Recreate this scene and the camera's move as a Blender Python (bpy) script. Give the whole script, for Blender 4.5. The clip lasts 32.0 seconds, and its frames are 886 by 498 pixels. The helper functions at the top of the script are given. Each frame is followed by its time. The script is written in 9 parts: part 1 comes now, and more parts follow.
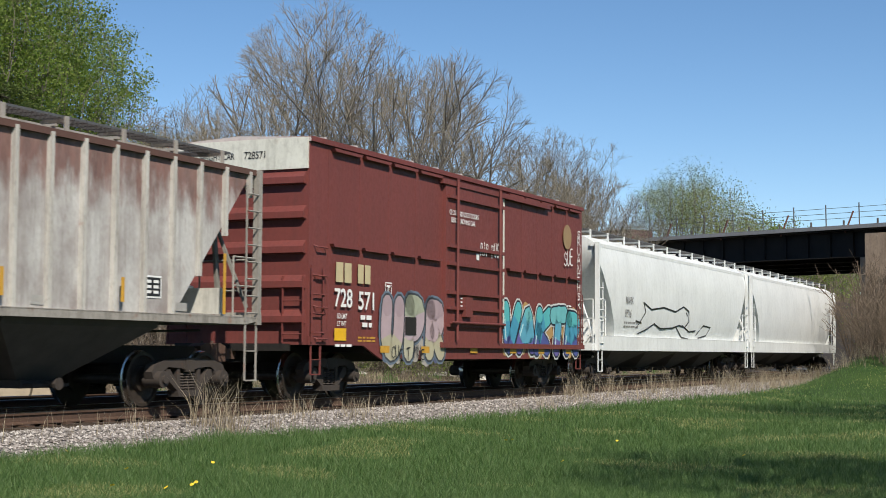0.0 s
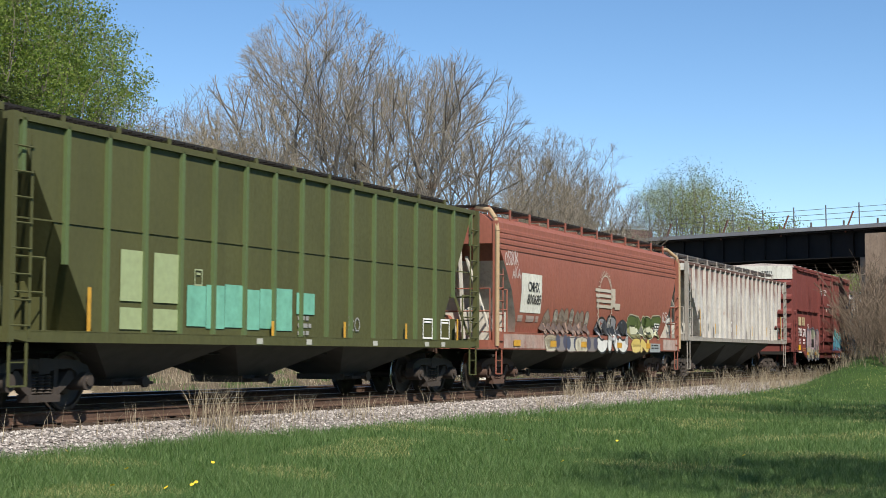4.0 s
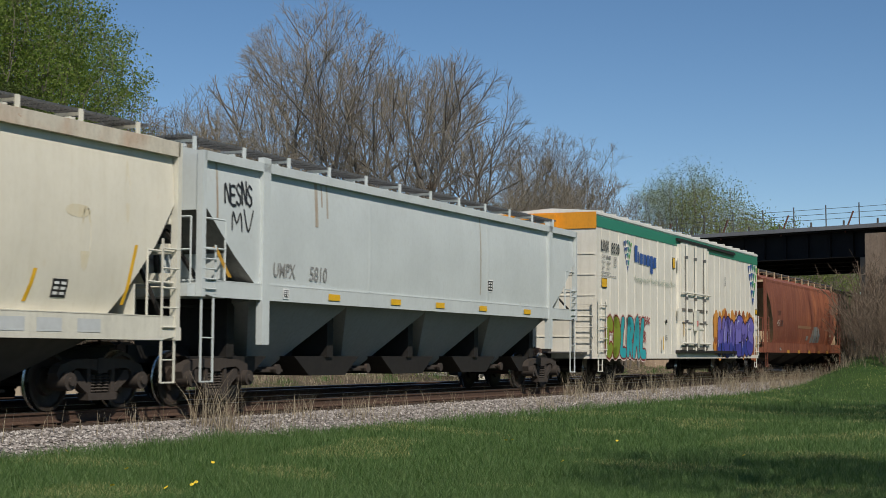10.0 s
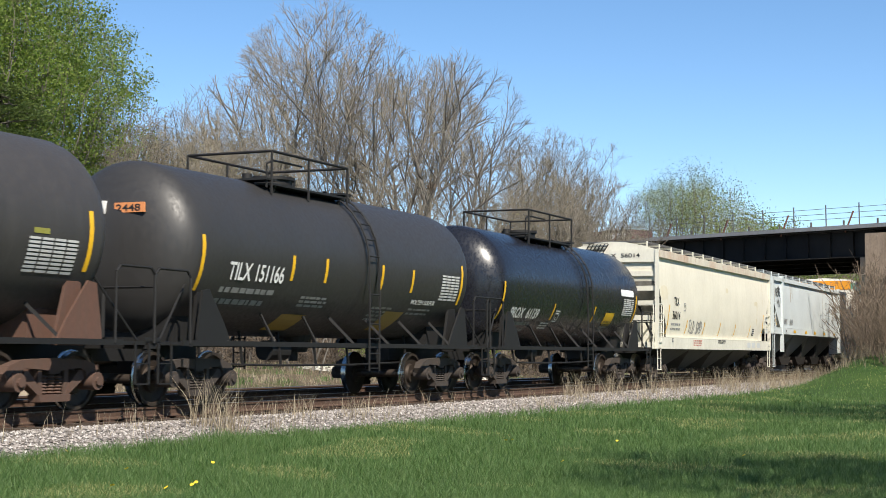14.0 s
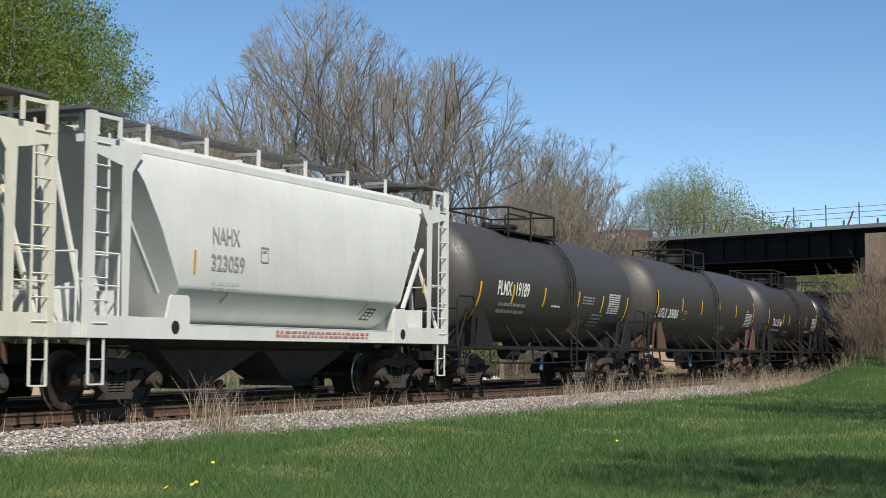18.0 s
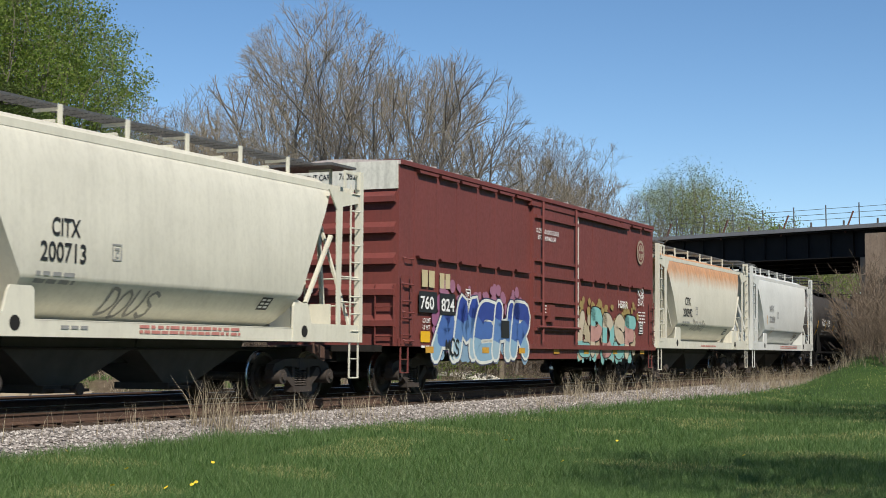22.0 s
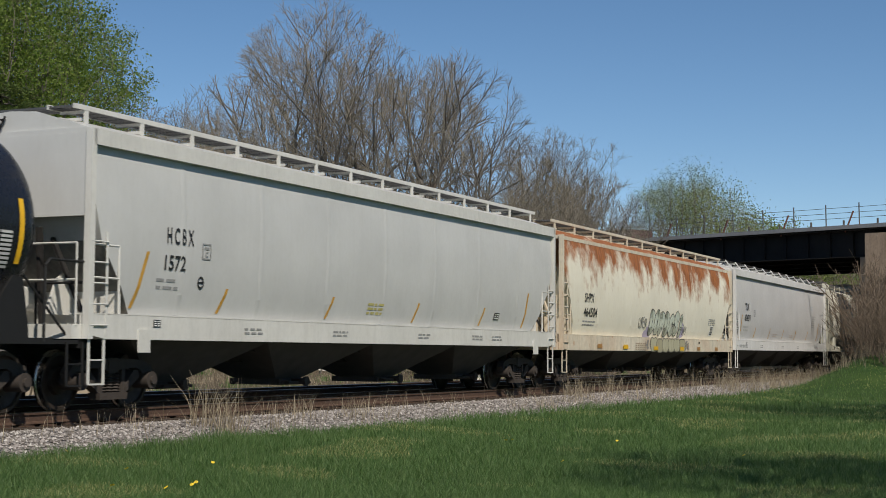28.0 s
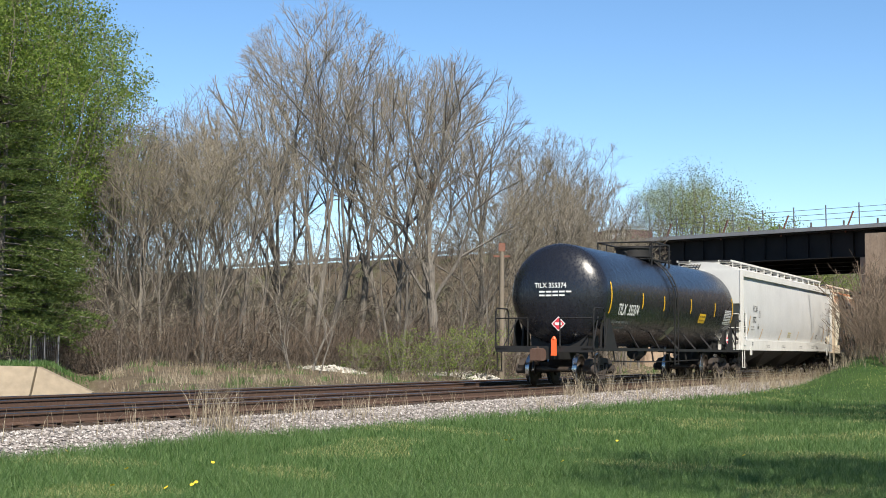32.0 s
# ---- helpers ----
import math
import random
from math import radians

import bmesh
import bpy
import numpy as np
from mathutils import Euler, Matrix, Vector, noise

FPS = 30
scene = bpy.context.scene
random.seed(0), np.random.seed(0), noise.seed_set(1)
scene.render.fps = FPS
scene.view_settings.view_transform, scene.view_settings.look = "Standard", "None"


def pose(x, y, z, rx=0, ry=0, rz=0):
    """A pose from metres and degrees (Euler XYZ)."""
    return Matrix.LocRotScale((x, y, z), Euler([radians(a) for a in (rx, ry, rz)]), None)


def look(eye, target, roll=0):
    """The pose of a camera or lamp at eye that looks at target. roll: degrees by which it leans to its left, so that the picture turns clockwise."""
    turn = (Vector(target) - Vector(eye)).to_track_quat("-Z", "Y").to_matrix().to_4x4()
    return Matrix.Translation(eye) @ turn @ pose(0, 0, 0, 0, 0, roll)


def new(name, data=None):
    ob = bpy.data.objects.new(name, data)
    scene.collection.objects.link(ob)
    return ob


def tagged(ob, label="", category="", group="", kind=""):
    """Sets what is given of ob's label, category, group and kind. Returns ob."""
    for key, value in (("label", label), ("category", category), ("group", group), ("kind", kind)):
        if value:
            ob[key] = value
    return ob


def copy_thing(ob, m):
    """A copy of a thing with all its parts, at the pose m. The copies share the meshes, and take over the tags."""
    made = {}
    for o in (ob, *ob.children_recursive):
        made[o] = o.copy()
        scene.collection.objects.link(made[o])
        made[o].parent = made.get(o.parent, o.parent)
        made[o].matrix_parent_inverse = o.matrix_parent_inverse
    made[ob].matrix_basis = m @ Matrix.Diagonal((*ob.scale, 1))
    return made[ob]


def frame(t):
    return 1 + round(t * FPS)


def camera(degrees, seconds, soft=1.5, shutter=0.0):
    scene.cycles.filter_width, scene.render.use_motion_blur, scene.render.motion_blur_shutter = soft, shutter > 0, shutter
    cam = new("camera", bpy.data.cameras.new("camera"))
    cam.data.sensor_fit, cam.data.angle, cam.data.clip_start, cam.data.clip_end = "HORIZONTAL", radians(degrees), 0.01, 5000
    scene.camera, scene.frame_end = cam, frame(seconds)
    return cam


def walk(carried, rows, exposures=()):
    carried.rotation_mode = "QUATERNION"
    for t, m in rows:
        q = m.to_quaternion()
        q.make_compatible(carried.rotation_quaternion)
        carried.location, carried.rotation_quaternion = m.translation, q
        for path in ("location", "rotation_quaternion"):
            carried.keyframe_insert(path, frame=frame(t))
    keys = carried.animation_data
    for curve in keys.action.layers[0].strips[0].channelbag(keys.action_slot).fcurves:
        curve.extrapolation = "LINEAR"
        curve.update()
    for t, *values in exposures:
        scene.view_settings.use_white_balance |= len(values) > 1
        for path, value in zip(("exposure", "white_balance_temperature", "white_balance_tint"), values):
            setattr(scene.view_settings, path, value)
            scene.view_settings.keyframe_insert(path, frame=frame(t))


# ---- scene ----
# Camera on a tripod beside the line; z = 0 is the top of the rails.
cam = camera(32.55, 32.0, soft=0.55, shutter=0.12)
EYE = Vector((0.0, 0.0, 0.933))
view = look(EYE, EYE + Vector((0.0, math.cos(0.068033), math.sin(0.068033))), 0.376)
walk(cam, [(0.0, view), (32.0, view)],
     exposures=[(0.0, 0.22), (2.0, 0.25), (3.0, 0.36), (6.0, 0.58), (7.0, 0.2), (9.0, -0.38), (11.0, -0.2), (12.0, -0.12), (13.0, 0.35), (14.5, 0.65), (17.0, 0.68), (18.0, 0.25), (19.0, 0.05), (20.0, 0.03), (21.0, 0.27), (23.0, 0.0), (25.0, -0.2), (28.0, -0.24), (29.0, -0.2), (30.0, 0.4), (31.0, 0.56), (32.0, 0.68)])

# ---- light ----
SUN_AZ, SUN_EL = radians(158), radians(43.5)
sun_dir = Vector((math.sin(SUN_AZ) * math.cos(SUN_EL), math.cos(SUN_AZ) * math.cos(SUN_EL), math.sin(SUN_EL)))
world = bpy.data.worlds.new("sky")
world.use_nodes = True
scene.world = world
sky = world.node_tree.nodes.new("ShaderNodeTexSky")
sky.sky_type, sky.sun_disc = "NISHITA", False
sky.sun_elevation, sky.sun_rotation = SUN_EL, SUN_AZ
sky.air_density, sky.dust_density, sky.ozone_density = 0.7, 0.0, 1.2
bg = world.node_tree.nodes["Background"]
bg.inputs[1].default_value = 0.108
clear = world.node_tree.nodes.new("ShaderNodeHueSaturation")
clear.inputs["Saturation"].default_value = 1.16
clear.inputs["Hue"].default_value = 0.498
world.node_tree.links.new(sky.outputs[0], clear.inputs["Color"])
world.node_tree.links.new(clear.outputs[0], bg.inputs[0])
sun = new("sun", bpy.data.lights.new("sun", "SUN"))
sun.data.energy, sun.data.angle, sun.data.color = 5.4, radians(0.53), (1.0, 0.925, 0.81)
sun.matrix_world = look(sun_dir * 100, (0, 0, 0))

# ---- the line: arc length s along the near track, lateral offset to the camera's side ----
HEAD, K1, K2 = 1.136231, 0.000481, -0.000011
S_LO, S_HI = -12.0, 110.0


def heading(s):
    s = min(max(s, S_LO), S_HI)
    return HEAD + K1 * s + K2 * s * s / 2


LINE = {0: (-3.979645, 29.251597)}
for k in range(1, 1000):
    x, y = LINE[k - 1]
    a = heading(k - 0.5)
    LINE[k] = (x + math.cos(a), y + math.sin(a))
for k in range(-1, -460, -1):
    x, y = LINE[k + 1]
    a = heading(k + 0.5)
    LINE[k] = (x - math.cos(a), y - math.sin(a))


def at(s, lat=0.0):
    """Ground position at arc length s, lat metres towards the camera's side."""
    k = math.floor(s)
    f = s - k
    (xa, ya), (xb, yb) = LINE[k], LINE[k + 1]
    a = heading(s)
    return Vector((xa + (xb - xa) * f + lat * math.sin(a), ya + (yb - ya) * f - lat * math.cos(a), 0))


def run(t):
    """Metres that the train has gone at t."""
    return 11.213019 * t - 0.00612382 * t * t - 0.0001999661 * t ** 3


TH = radians(65.4)
DIR, NRM = Vector((math.cos(TH), math.sin(TH), 0)), Vector((math.sin(TH), -math.cos(TH), 0))
ORG = at(20)


def sl(x, y):
    """Straight-line track coordinates of a ground point."""
    d = Vector((x, y, 0)) - ORG
    return 20 + d.dot(DIR), d.dot(NRM)


def smooth(a, b, x):
    x = min(max((x - a) / (b - a), 0), 1)
    return x * x * (3 - 2 * x)


# ---- mesh builder ----
class M:
    def __init__(self):
        self.v, self.f, self.m = [], [], []

    def add(self, vs, fs, mat=0):
        n = len(self.v)
        self.v += vs
        self.f += [tuple(i + n for i in f) for f in fs]
        self.m += [mat] * len(fs)
        return self

    def box(self, x0, x1, y0, y1, z0, z1, mat=0):
        return self.add([(x0, y0, z0), (x1, y0, z0), (x1, y1, z0), (x0, y1, z0), (x0, y0, z1), (x1, y0, z1), (x1, y1, z1), (x0, y1, z1)],
                        [(0, 3, 2, 1), (4, 5, 6, 7), (0, 1, 5, 4), (1, 2, 6, 5), (2, 3, 7, 6), (3, 0, 4, 7)], mat)

    def bar(self, p, q, w, h=None, up=(0, 0, 1), mat=0):
        """A straight bar of section w x h from p to q."""
        h = w if h is None else h
        p, q = Vector(p), Vector(q)
        d = (q - p).normalized()
        u = Vector(up)
        if abs(d.dot(u)) > 0.95:
            u = Vector((0, 1, 0)) if abs(d.y) < 0.9 else Vector((1, 0, 0))
        a = d.cross(u).normalized() * (w / 2)
        b = a.cross(d).normalized() * (h / 2)
        vs = [tuple(e + i * a + j * b) for e in (p, q) for i, j in ((-1, -1), (1, -1), (1, 1), (-1, 1))]
        return self.add(vs, [(0, 1, 2, 3), (7, 6, 5, 4), (0, 4, 5, 1), (1, 5, 6, 2), (2, 6, 7, 3), (3, 7, 4, 0)], mat)

    def tube(self, p, q, r, n=8, r2=None, cap=True, mat=0):
        p, q = Vector(p), Vector(q)
        d = (q - p).normalized()
        u = Vector((0, 0, 1)) if abs(d.z) < 0.9 else Vector((1, 0, 0))
        a = d.cross(u).normalized()
        b = d.cross(a)
        r2 = r if r2 is None else r2
        vs = [tuple(e + rr * (math.cos(2 * math.pi * k / n) * a + math.sin(2 * math.pi * k / n) * b)) for e, rr in ((p, r), (q, r2)) for k in range(n)]
        fs = [(k, (k + 1) % n, n + (k + 1) % n, n + k) for k in range(n)]
        if cap:
            fs += [tuple(range(n - 1, -1, -1)), tuple(range(n, 2 * n))]
        return self.add(vs, fs, mat)

    def pipe(self, pts, r, n=6, mat=0):
        for p, q in zip(pts, pts[1:]):
            self.tube(p, q, r, n, mat=mat)
        return self

    def slab(self, outline, y0, y1, mat=0):
        """An outline of (x, z) points given thickness from y0 to y1."""
        n = len(outline)
        vs = [(x, y0, z) for x, z in outline] + [(x, y1, z) for x, z in outline]
        fs = [tuple(range(n)), tuple(range(2 * n - 1, n - 1, -1))] + [(k, n + k, n + (k + 1) % n, (k + 1) % n) for k in range(n)]
        return self.add(vs, fs, mat)

    def rings(self, rings, closed=True, caps=True, mat=0):
        n = len(rings[0])
        vs = [p for r in rings for p in r]
        fs = []
        for j in range(len(rings) - 1):
            for k in range(n if closed else n - 1):
                fs.append((j * n + k, j * n + (k + 1) % n, (j + 1) * n + (k + 1) % n, (j + 1) * n + k))
        if caps and closed:
            fs += [tuple(range(n - 1, -1, -1)), tuple(range((len(rings) - 1) * n, len(rings) * n))]
        return self.add(vs, fs, mat)

    def mesh(self, name, mats, angle=None):
        me = bpy.data.meshes.new(name)
        me.from_pydata(self.v, [], self.f)
        mats = mats if isinstance(mats, (list, tuple)) else [mats]
        for mt in mats:
            me.materials.append(mt)
        if len(mats) > 1:
            me.polygons.foreach_set("material_index", self.m)
        if angle:
            me.polygons.foreach_set("use_smooth", [True] * len(me.polygons))
            me.set_sharp_from_angle(angle=radians(angle))
        b = bmesh.new()
        b.from_mesh(me)
        bmesh.ops.recalc_face_normals(b, faces=b.faces)
        b.to_mesh(me)
        b.free()
        return me


def part(name, m, mat, parent, label="", angle=None, m4=None):
    """One mesh object under a thing or a part."""
    me = m if isinstance(m, bpy.types.Mesh) else m.mesh(name, mat, angle)
    ob = new(name, me)
    ob.parent = parent
    if m4 is not None:
        ob.matrix_local = m4
    if label:
        ob["label"] = label
    return ob


CACHE = {}


def cached(key, build):
    if key not in CACHE:
        CACHE[key] = build()
    return CACHE[key]


# ---- materials ----
def material(name, rough=0.6, metal=0.0, spec=0.5):
    mt = bpy.data.materials.new(name)
    mt.use_nodes = True
    nt = mt.node_tree
    b = nt.nodes["Principled BSDF"]
    b.inputs["Roughness"].default_value, b.inputs["Metallic"].default_value = rough, metal
    b.inputs["Specular IOR Level"].default_value = spec
    return mt, nt, b


def noise_node(nt, scale, stretch=(1, 1, 1), detail=4.0, rough=0.6, coord="Object"):
    tc, mp, nz = nt.nodes.new("ShaderNodeTexCoord"), nt.nodes.new("ShaderNodeMapping"), nt.nodes.new("ShaderNodeTexNoise")
    mp.inputs["Scale"].default_value = stretch
    nz.inputs["Scale"].default_value, nz.inputs["Detail"].default_value, nz.inputs["Roughness"].default_value = scale, detail, rough
    nt.links.new(tc.outputs[coord], mp.inputs[0])
    nt.links.new(mp.outputs[0], nz.inputs[0])
    return nz.outputs[0]


def ramp(nt, fac, stops):
    r = nt.nodes.new("ShaderNodeValToRGB")
    e = r.color_ramp.elements
    while len(e) < len(stops):
        e.new(0.5)
    for k, (p, c) in enumerate(stops):
        e[k].position, e[k].color = p, (c, c, c, 1) if isinstance(c, float) else (*c, 1)
    nt.links.new(fac, r.inputs[0])
    return r.outputs[0]


def mix(nt, fac, a, b, mode="MIX"):
    m = nt.nodes.new("ShaderNodeMix")
    m.data_type, m.blend_type = "RGBA", mode
    for sock, val in ((m.inputs[0], fac), (m.inputs[6], a), (m.inputs[7], b)):
        if isinstance(val, bpy.types.NodeSocket):
            nt.links.new(val, sock)
        elif isinstance(val, (int, float)):
            sock.default_value = val
        else:
            sock.default_value = (*val, 1)
    return m.outputs[2]


def math_node(nt, op, a, b=0.0):
    m = nt.nodes.new("ShaderNodeMath")
    m.operation = op
    for sock, val in ((m.inputs[0], a), (m.inputs[1], b)):
        if isinstance(val, bpy.types.NodeSocket):
            nt.links.new(val, sock)
        else:
            sock.default_value = val
    return m.outputs[0]


def axis(nt, which, coord="Object"):
    tc, sp = nt.nodes.new("ShaderNodeTexCoord"), nt.nodes.new("ShaderNodeSeparateXYZ")
    nt.links.new(tc.outputs[coord], sp.inputs[0])
    return sp.outputs[which]


def bump(nt, b, height, strength, dist=0.02):
    n = nt.nodes.new("ShaderNodeBump")
    n.inputs["Strength"].default_value, n.inputs["Distance"].default_value = strength, dist
    nt.links.new(height, n.inputs["Height"])
    nt.links.new(n.outputs[0], b.inputs["Normal"])


def scaled(c, k):
    return tuple(min(1.0, v * k) for v in c)


def paint(name, base, rough=0.45, dirt=0.25, streak=0.3, grime=(0.06, 0.05, 0.042), rust=0.0, rust_col=(0.22, 0.07, 0.025), top=None, top_col=(0.36, 0.13, 0.04), spec=0.4, mottled=0.0, mottle_col=(0.3, 0.13, 0.06), span=None):
    """Weathered vehicle paint: large patches, vertical streaks, dirt, rust spots; top=(z0, z1, amount): rust run down from the roof."""
    mt, nt, b = material(name, rough, 0.0, spec)
    patch = noise_node(nt, 0.7, (1, 1, 1), 3.0)
    col = mix(nt, ramp(nt, patch, [(0.3, 0.0), (0.75, 1.0)]), base, scaled(base, 0.86))
    if mottled:
        blot = noise_node(nt, 1.1, (0.8, 1, 0.55), 5.0, 0.65)
        amount = math_node(nt, "MULTIPLY", ramp(nt, blot, [(0.42, 0.0), (0.68, 1.0)]), mottled)
        if span:
            along_car = math_node(nt, "DIVIDE", math_node(nt, "SUBTRACT", axis(nt, 0), span[0]), span[1] - span[0])
            amount = math_node(nt, "MULTIPLY", amount, ramp(nt, along_car, [(0.0, 0.12), (1.0, 1.0)]))
        col = mix(nt, amount, col, mottle_col)
    run_down = noise_node(nt, 2.6, (2.2, 2.2, 0.16), 5.0, 0.65)
    col = mix(nt, math_node(nt, "MULTIPLY", ramp(nt, run_down, [(0.46, 0.0), (0.72, 1.0)]), streak), col, grime)
    fine = noise_node(nt, 14.0, (1, 1, 0.6), 6.0, 0.7)
    col = mix(nt, math_node(nt, "MULTIPLY", ramp(nt, fine, [(0.45, 0.0), (0.75, 1.0)]), dirt), col, grime)
    if rust:
        spots = noise_node(nt, 3.2, (1, 1, 0.7), 8.0, 0.72)
        col = mix(nt, math_node(nt, "MULTIPLY", ramp(nt, spots, [(0.6, 0.0), (0.68, 1.0)]), rust), col, rust_col)
    if top:
        z = axis(nt, 2)
        fall = math_node(nt, "DIVIDE", math_node(nt, "SUBTRACT", z, top[0]), top[1] - top[0])
        rag, high, wide = (tuple(top[3:]) + (2.2, 0.22, 1.6)[len(top) - 3:])
        ragged = noise_node(nt, 1.9, (wide, 1.0, high), 6.0, 0.65)
        edge = math_node(nt, "ADD", fall, math_node(nt, "MULTIPLY", math_node(nt, "SUBTRACT", ragged, 0.5), rag))
        tone = noise_node(nt, 5.0, (1.5, 1, 0.4), 5.0)
        rc = mix(nt, ramp(nt, tone, [(0.35, 0.0), (0.7, 1.0)]), top_col, scaled(top_col, 0.5))
        col = mix(nt, math_node(nt, "MULTIPLY", ramp(nt, edge, [(0.3, 0.0), (0.75, 1.0)]), top[2]), col, rc)
    nt.links.new(col, b.inputs["Base Color"])
    rr = ramp(nt, fine, [(0.3, max(rough - 0.08, 0.1)), (0.8, min(rough + 0.25, 1.0))])
    nt.links.new(rr, b.inputs["Roughness"])
    dents = noise_node(nt, 0.9, (1, 1, 0.8), 2.0)
    bump(nt, b, dents, 0.18, 0.03)
    return mt


def plain(name, c, rough=0.6, metal=0.0, vary=0.2, scale=8.0):
    mt, nt, b = material(name, rough, metal)
    n = noise_node(nt, scale, (1, 1, 1), 5.0)
    nt.links.new(mix(nt, ramp(nt, n, [(0.3, 0.0), (0.75, 1.0)]), c, scaled(c, 1 - vary)), b.inputs["Base Color"])
    return mt
# ---- paints of the train ----
STEEL = plain("dark_steel", (0.024, 0.021, 0.019), 0.7, 0.3, 0.4)
TRUCK = paint("truck_steel", (0.042, 0.033, 0.028), 0.8, 0.4, 0.3, rust=0.5, rust_col=(0.13, 0.06, 0.035))
TRUCK_RUST = paint("rusty_truck_steel", (0.09, 0.05, 0.036), 0.85, 0.3, 0.3, rust=0.5, rust_col=(0.09, 0.04, 0.03))
WHEEL = plain("wheel_steel", (0.075, 0.058, 0.047), 0.55, 0.6, 0.4)
TREAD = plain("polished_tread", (0.5, 0.49, 0.47), 0.25, 1.0, 0.1)
GRATE = plain("galvanised_grating", (0.16, 0.16, 0.16), 0.6, 0.6, 0.3)
BLACKTXT = plain("black_lettering", (0.02, 0.02, 0.022), 0.5, 0, 0.2)
WHITETXT = plain("white_lettering", (0.75, 0.75, 0.73), 0.5, 0, 0.15)
GREYTXT = plain("grey_lettering", (0.28, 0.28, 0.27), 0.6, 0, 0.3)
REDTXT = plain("faded_red_lettering", (0.5, 0.2, 0.17), 0.6, 0, 0.3)
YELLOW = plain("reflective_yellow", (0.75, 0.43, 0.02), 0.4, 0, 0.2)
AMBER = plain("amber_strip", (0.55, 0.3, 0.04), 0.45, 0, 0.3)
ORANGE = plain("orange_flag", (0.8, 0.12, 0.03), 0.5, 0, 0.1)
HOSE = plain("black_rubber", (0.015, 0.015, 0.015), 0.6, 0, 0.1)
# Bays under the body share one near-black grey; their shade is in the colour.
SHADEGREY = plain("hopper_underside_shade", (0.065, 0.06, 0.054), 0.85, 0, 0.35, 3.0)
GRAF = {}


DUSTWHITE = paint("white_dusted_steel", (0.5, 0.47, 0.4), 0.85, 0.4, 0.3, grime=(0.12, 0.1, 0.08))
# Slope sheets: shade under the car ends put into the grey, plus dirt noise.
SLOPE = paint("shaded_slope_sheet", (0.2, 0.19, 0.17), 0.75, 0.4, 0.4)


def ink(c):
    if c not in GRAF:
        GRAF[c] = plain("spray_paint", c, 0.5, 0, 0.15, 5.0)
    return GRAF[c]


# ---- trucks and couplers ----
WHEEL_R, AXLE = 0.457, 0.89


def wheelset_mesh(side):
    m = M()
    for s in (side,):
        prof = [(0.60, 0.12), (0.60, 0.2), (0.655, 0.21), (0.65, 0.33), (0.635, 0.39), (0.67, 0.485), (0.70, 0.485), (0.712, 0.46), (0.80, 0.452), (0.80, 0.40), (0.76, 0.385), (0.735, 0.34), (0.725, 0.22), (0.79, 0.20), (0.79, 0.12)]
        n = 32
        rings = [[(r * math.cos(2 * math.pi * k / n), s * y, r * math.sin(2 * math.pi * k / n)) for k in range(n)] for y, r in prof]
        m.rings(rings)
        m.m = [1 if k // n in (5, 6, 7) else 0 for k in range(len(m.f))]
    return m.mesh("wheel", [WHEEL, TREAD], 35)


def sideframe_mesh(mat):
    m = M()
    for s in (-1, 1):
        m.slab([(s * 0.06, 0.60), (s * 0.26, 0.64), (s * 0.62, 0.66), (s * 0.74, 0.60), (s * 0.78, 0.44), (s * 1.02, 0.44), (s * 1.08, 0.58), (s * 1.0, 0.70), (s * 0.72, 0.78), (s * 0.3, 0.80), (s * 0.06, 0.79)][::s], -0.09, 0.09)
        m.slab([(s * 0.26, 0.22), (s * 0.34, 0.26), (s * 0.70, 0.50), (s * 0.66, 0.62), (s * 0.56, 0.62), (s * 0.40, 0.46), (s * 0.30, 0.34)][::s], -0.08, 0.08)
        m.slab([(s * 0.24, 0.24), (s * 0.34, 0.24), (s * 0.34, 0.66), (s * 0.26, 0.66)][::s], -0.07, 0.07)
        m.tube((s * AXLE, 0.14, 0.457), (s * AXLE, -0.2, 0.457), 0.14, 14)
        m.tube((s * AXLE, -0.2, 0.457), (s * AXLE, -0.24, 0.457), 0.07, 10)
    m.slab([(-0.34, 0.16), (0.34, 0.16), (0.36, 0.27), (-0.36, 0.27)], -0.11, 0.11)
    m.slab([(-0.12, 0.58), (0.12, 0.58), (0.12, 0.81), (-0.12, 0.81)], -0.1, 0.1)
    return m.mesh("sideframe", mat, 30)


def springs_mesh(mat):
    m = M()
    prof = [(0.27 + k * 0.0235, 0.078 if k % 2 else 0.05) for k in range(13)]
    m.rings([[(r * math.cos(k * math.pi / 5), r * math.sin(k * math.pi / 5), z) for k in range(10)] for z, r in prof])
    return m.mesh("spring", mat, 30)


def bolster_mesh(mat):
    m = M()
    m.box(-0.22, 0.22, -0.95, 0.95, 0.45, 0.66).box(-0.16, 0.16, -0.5, 0.5, 0.66, 0.74).tube((0, 0, 0.7), (0, 0, 0.84), 0.2, 14)
    for s in (-1, 1):
        m.box(s * 0.36 - 0.05, s * 0.36 + 0.05, -0.72, 0.72, 0.36, 0.5)
        for y in (-0.72, 0.72):
            m.box(s * 0.42 - 0.06, s * 0.42 + 0.02, y - 0.05, y + 0.05, 0.3, 0.58)
    m.tube((-0.5, 0.12, 0.4), (0.5, 0.12, 0.4), 0.025, 6)
    return m.mesh("truck", mat, 30)


WHEELSETS = []


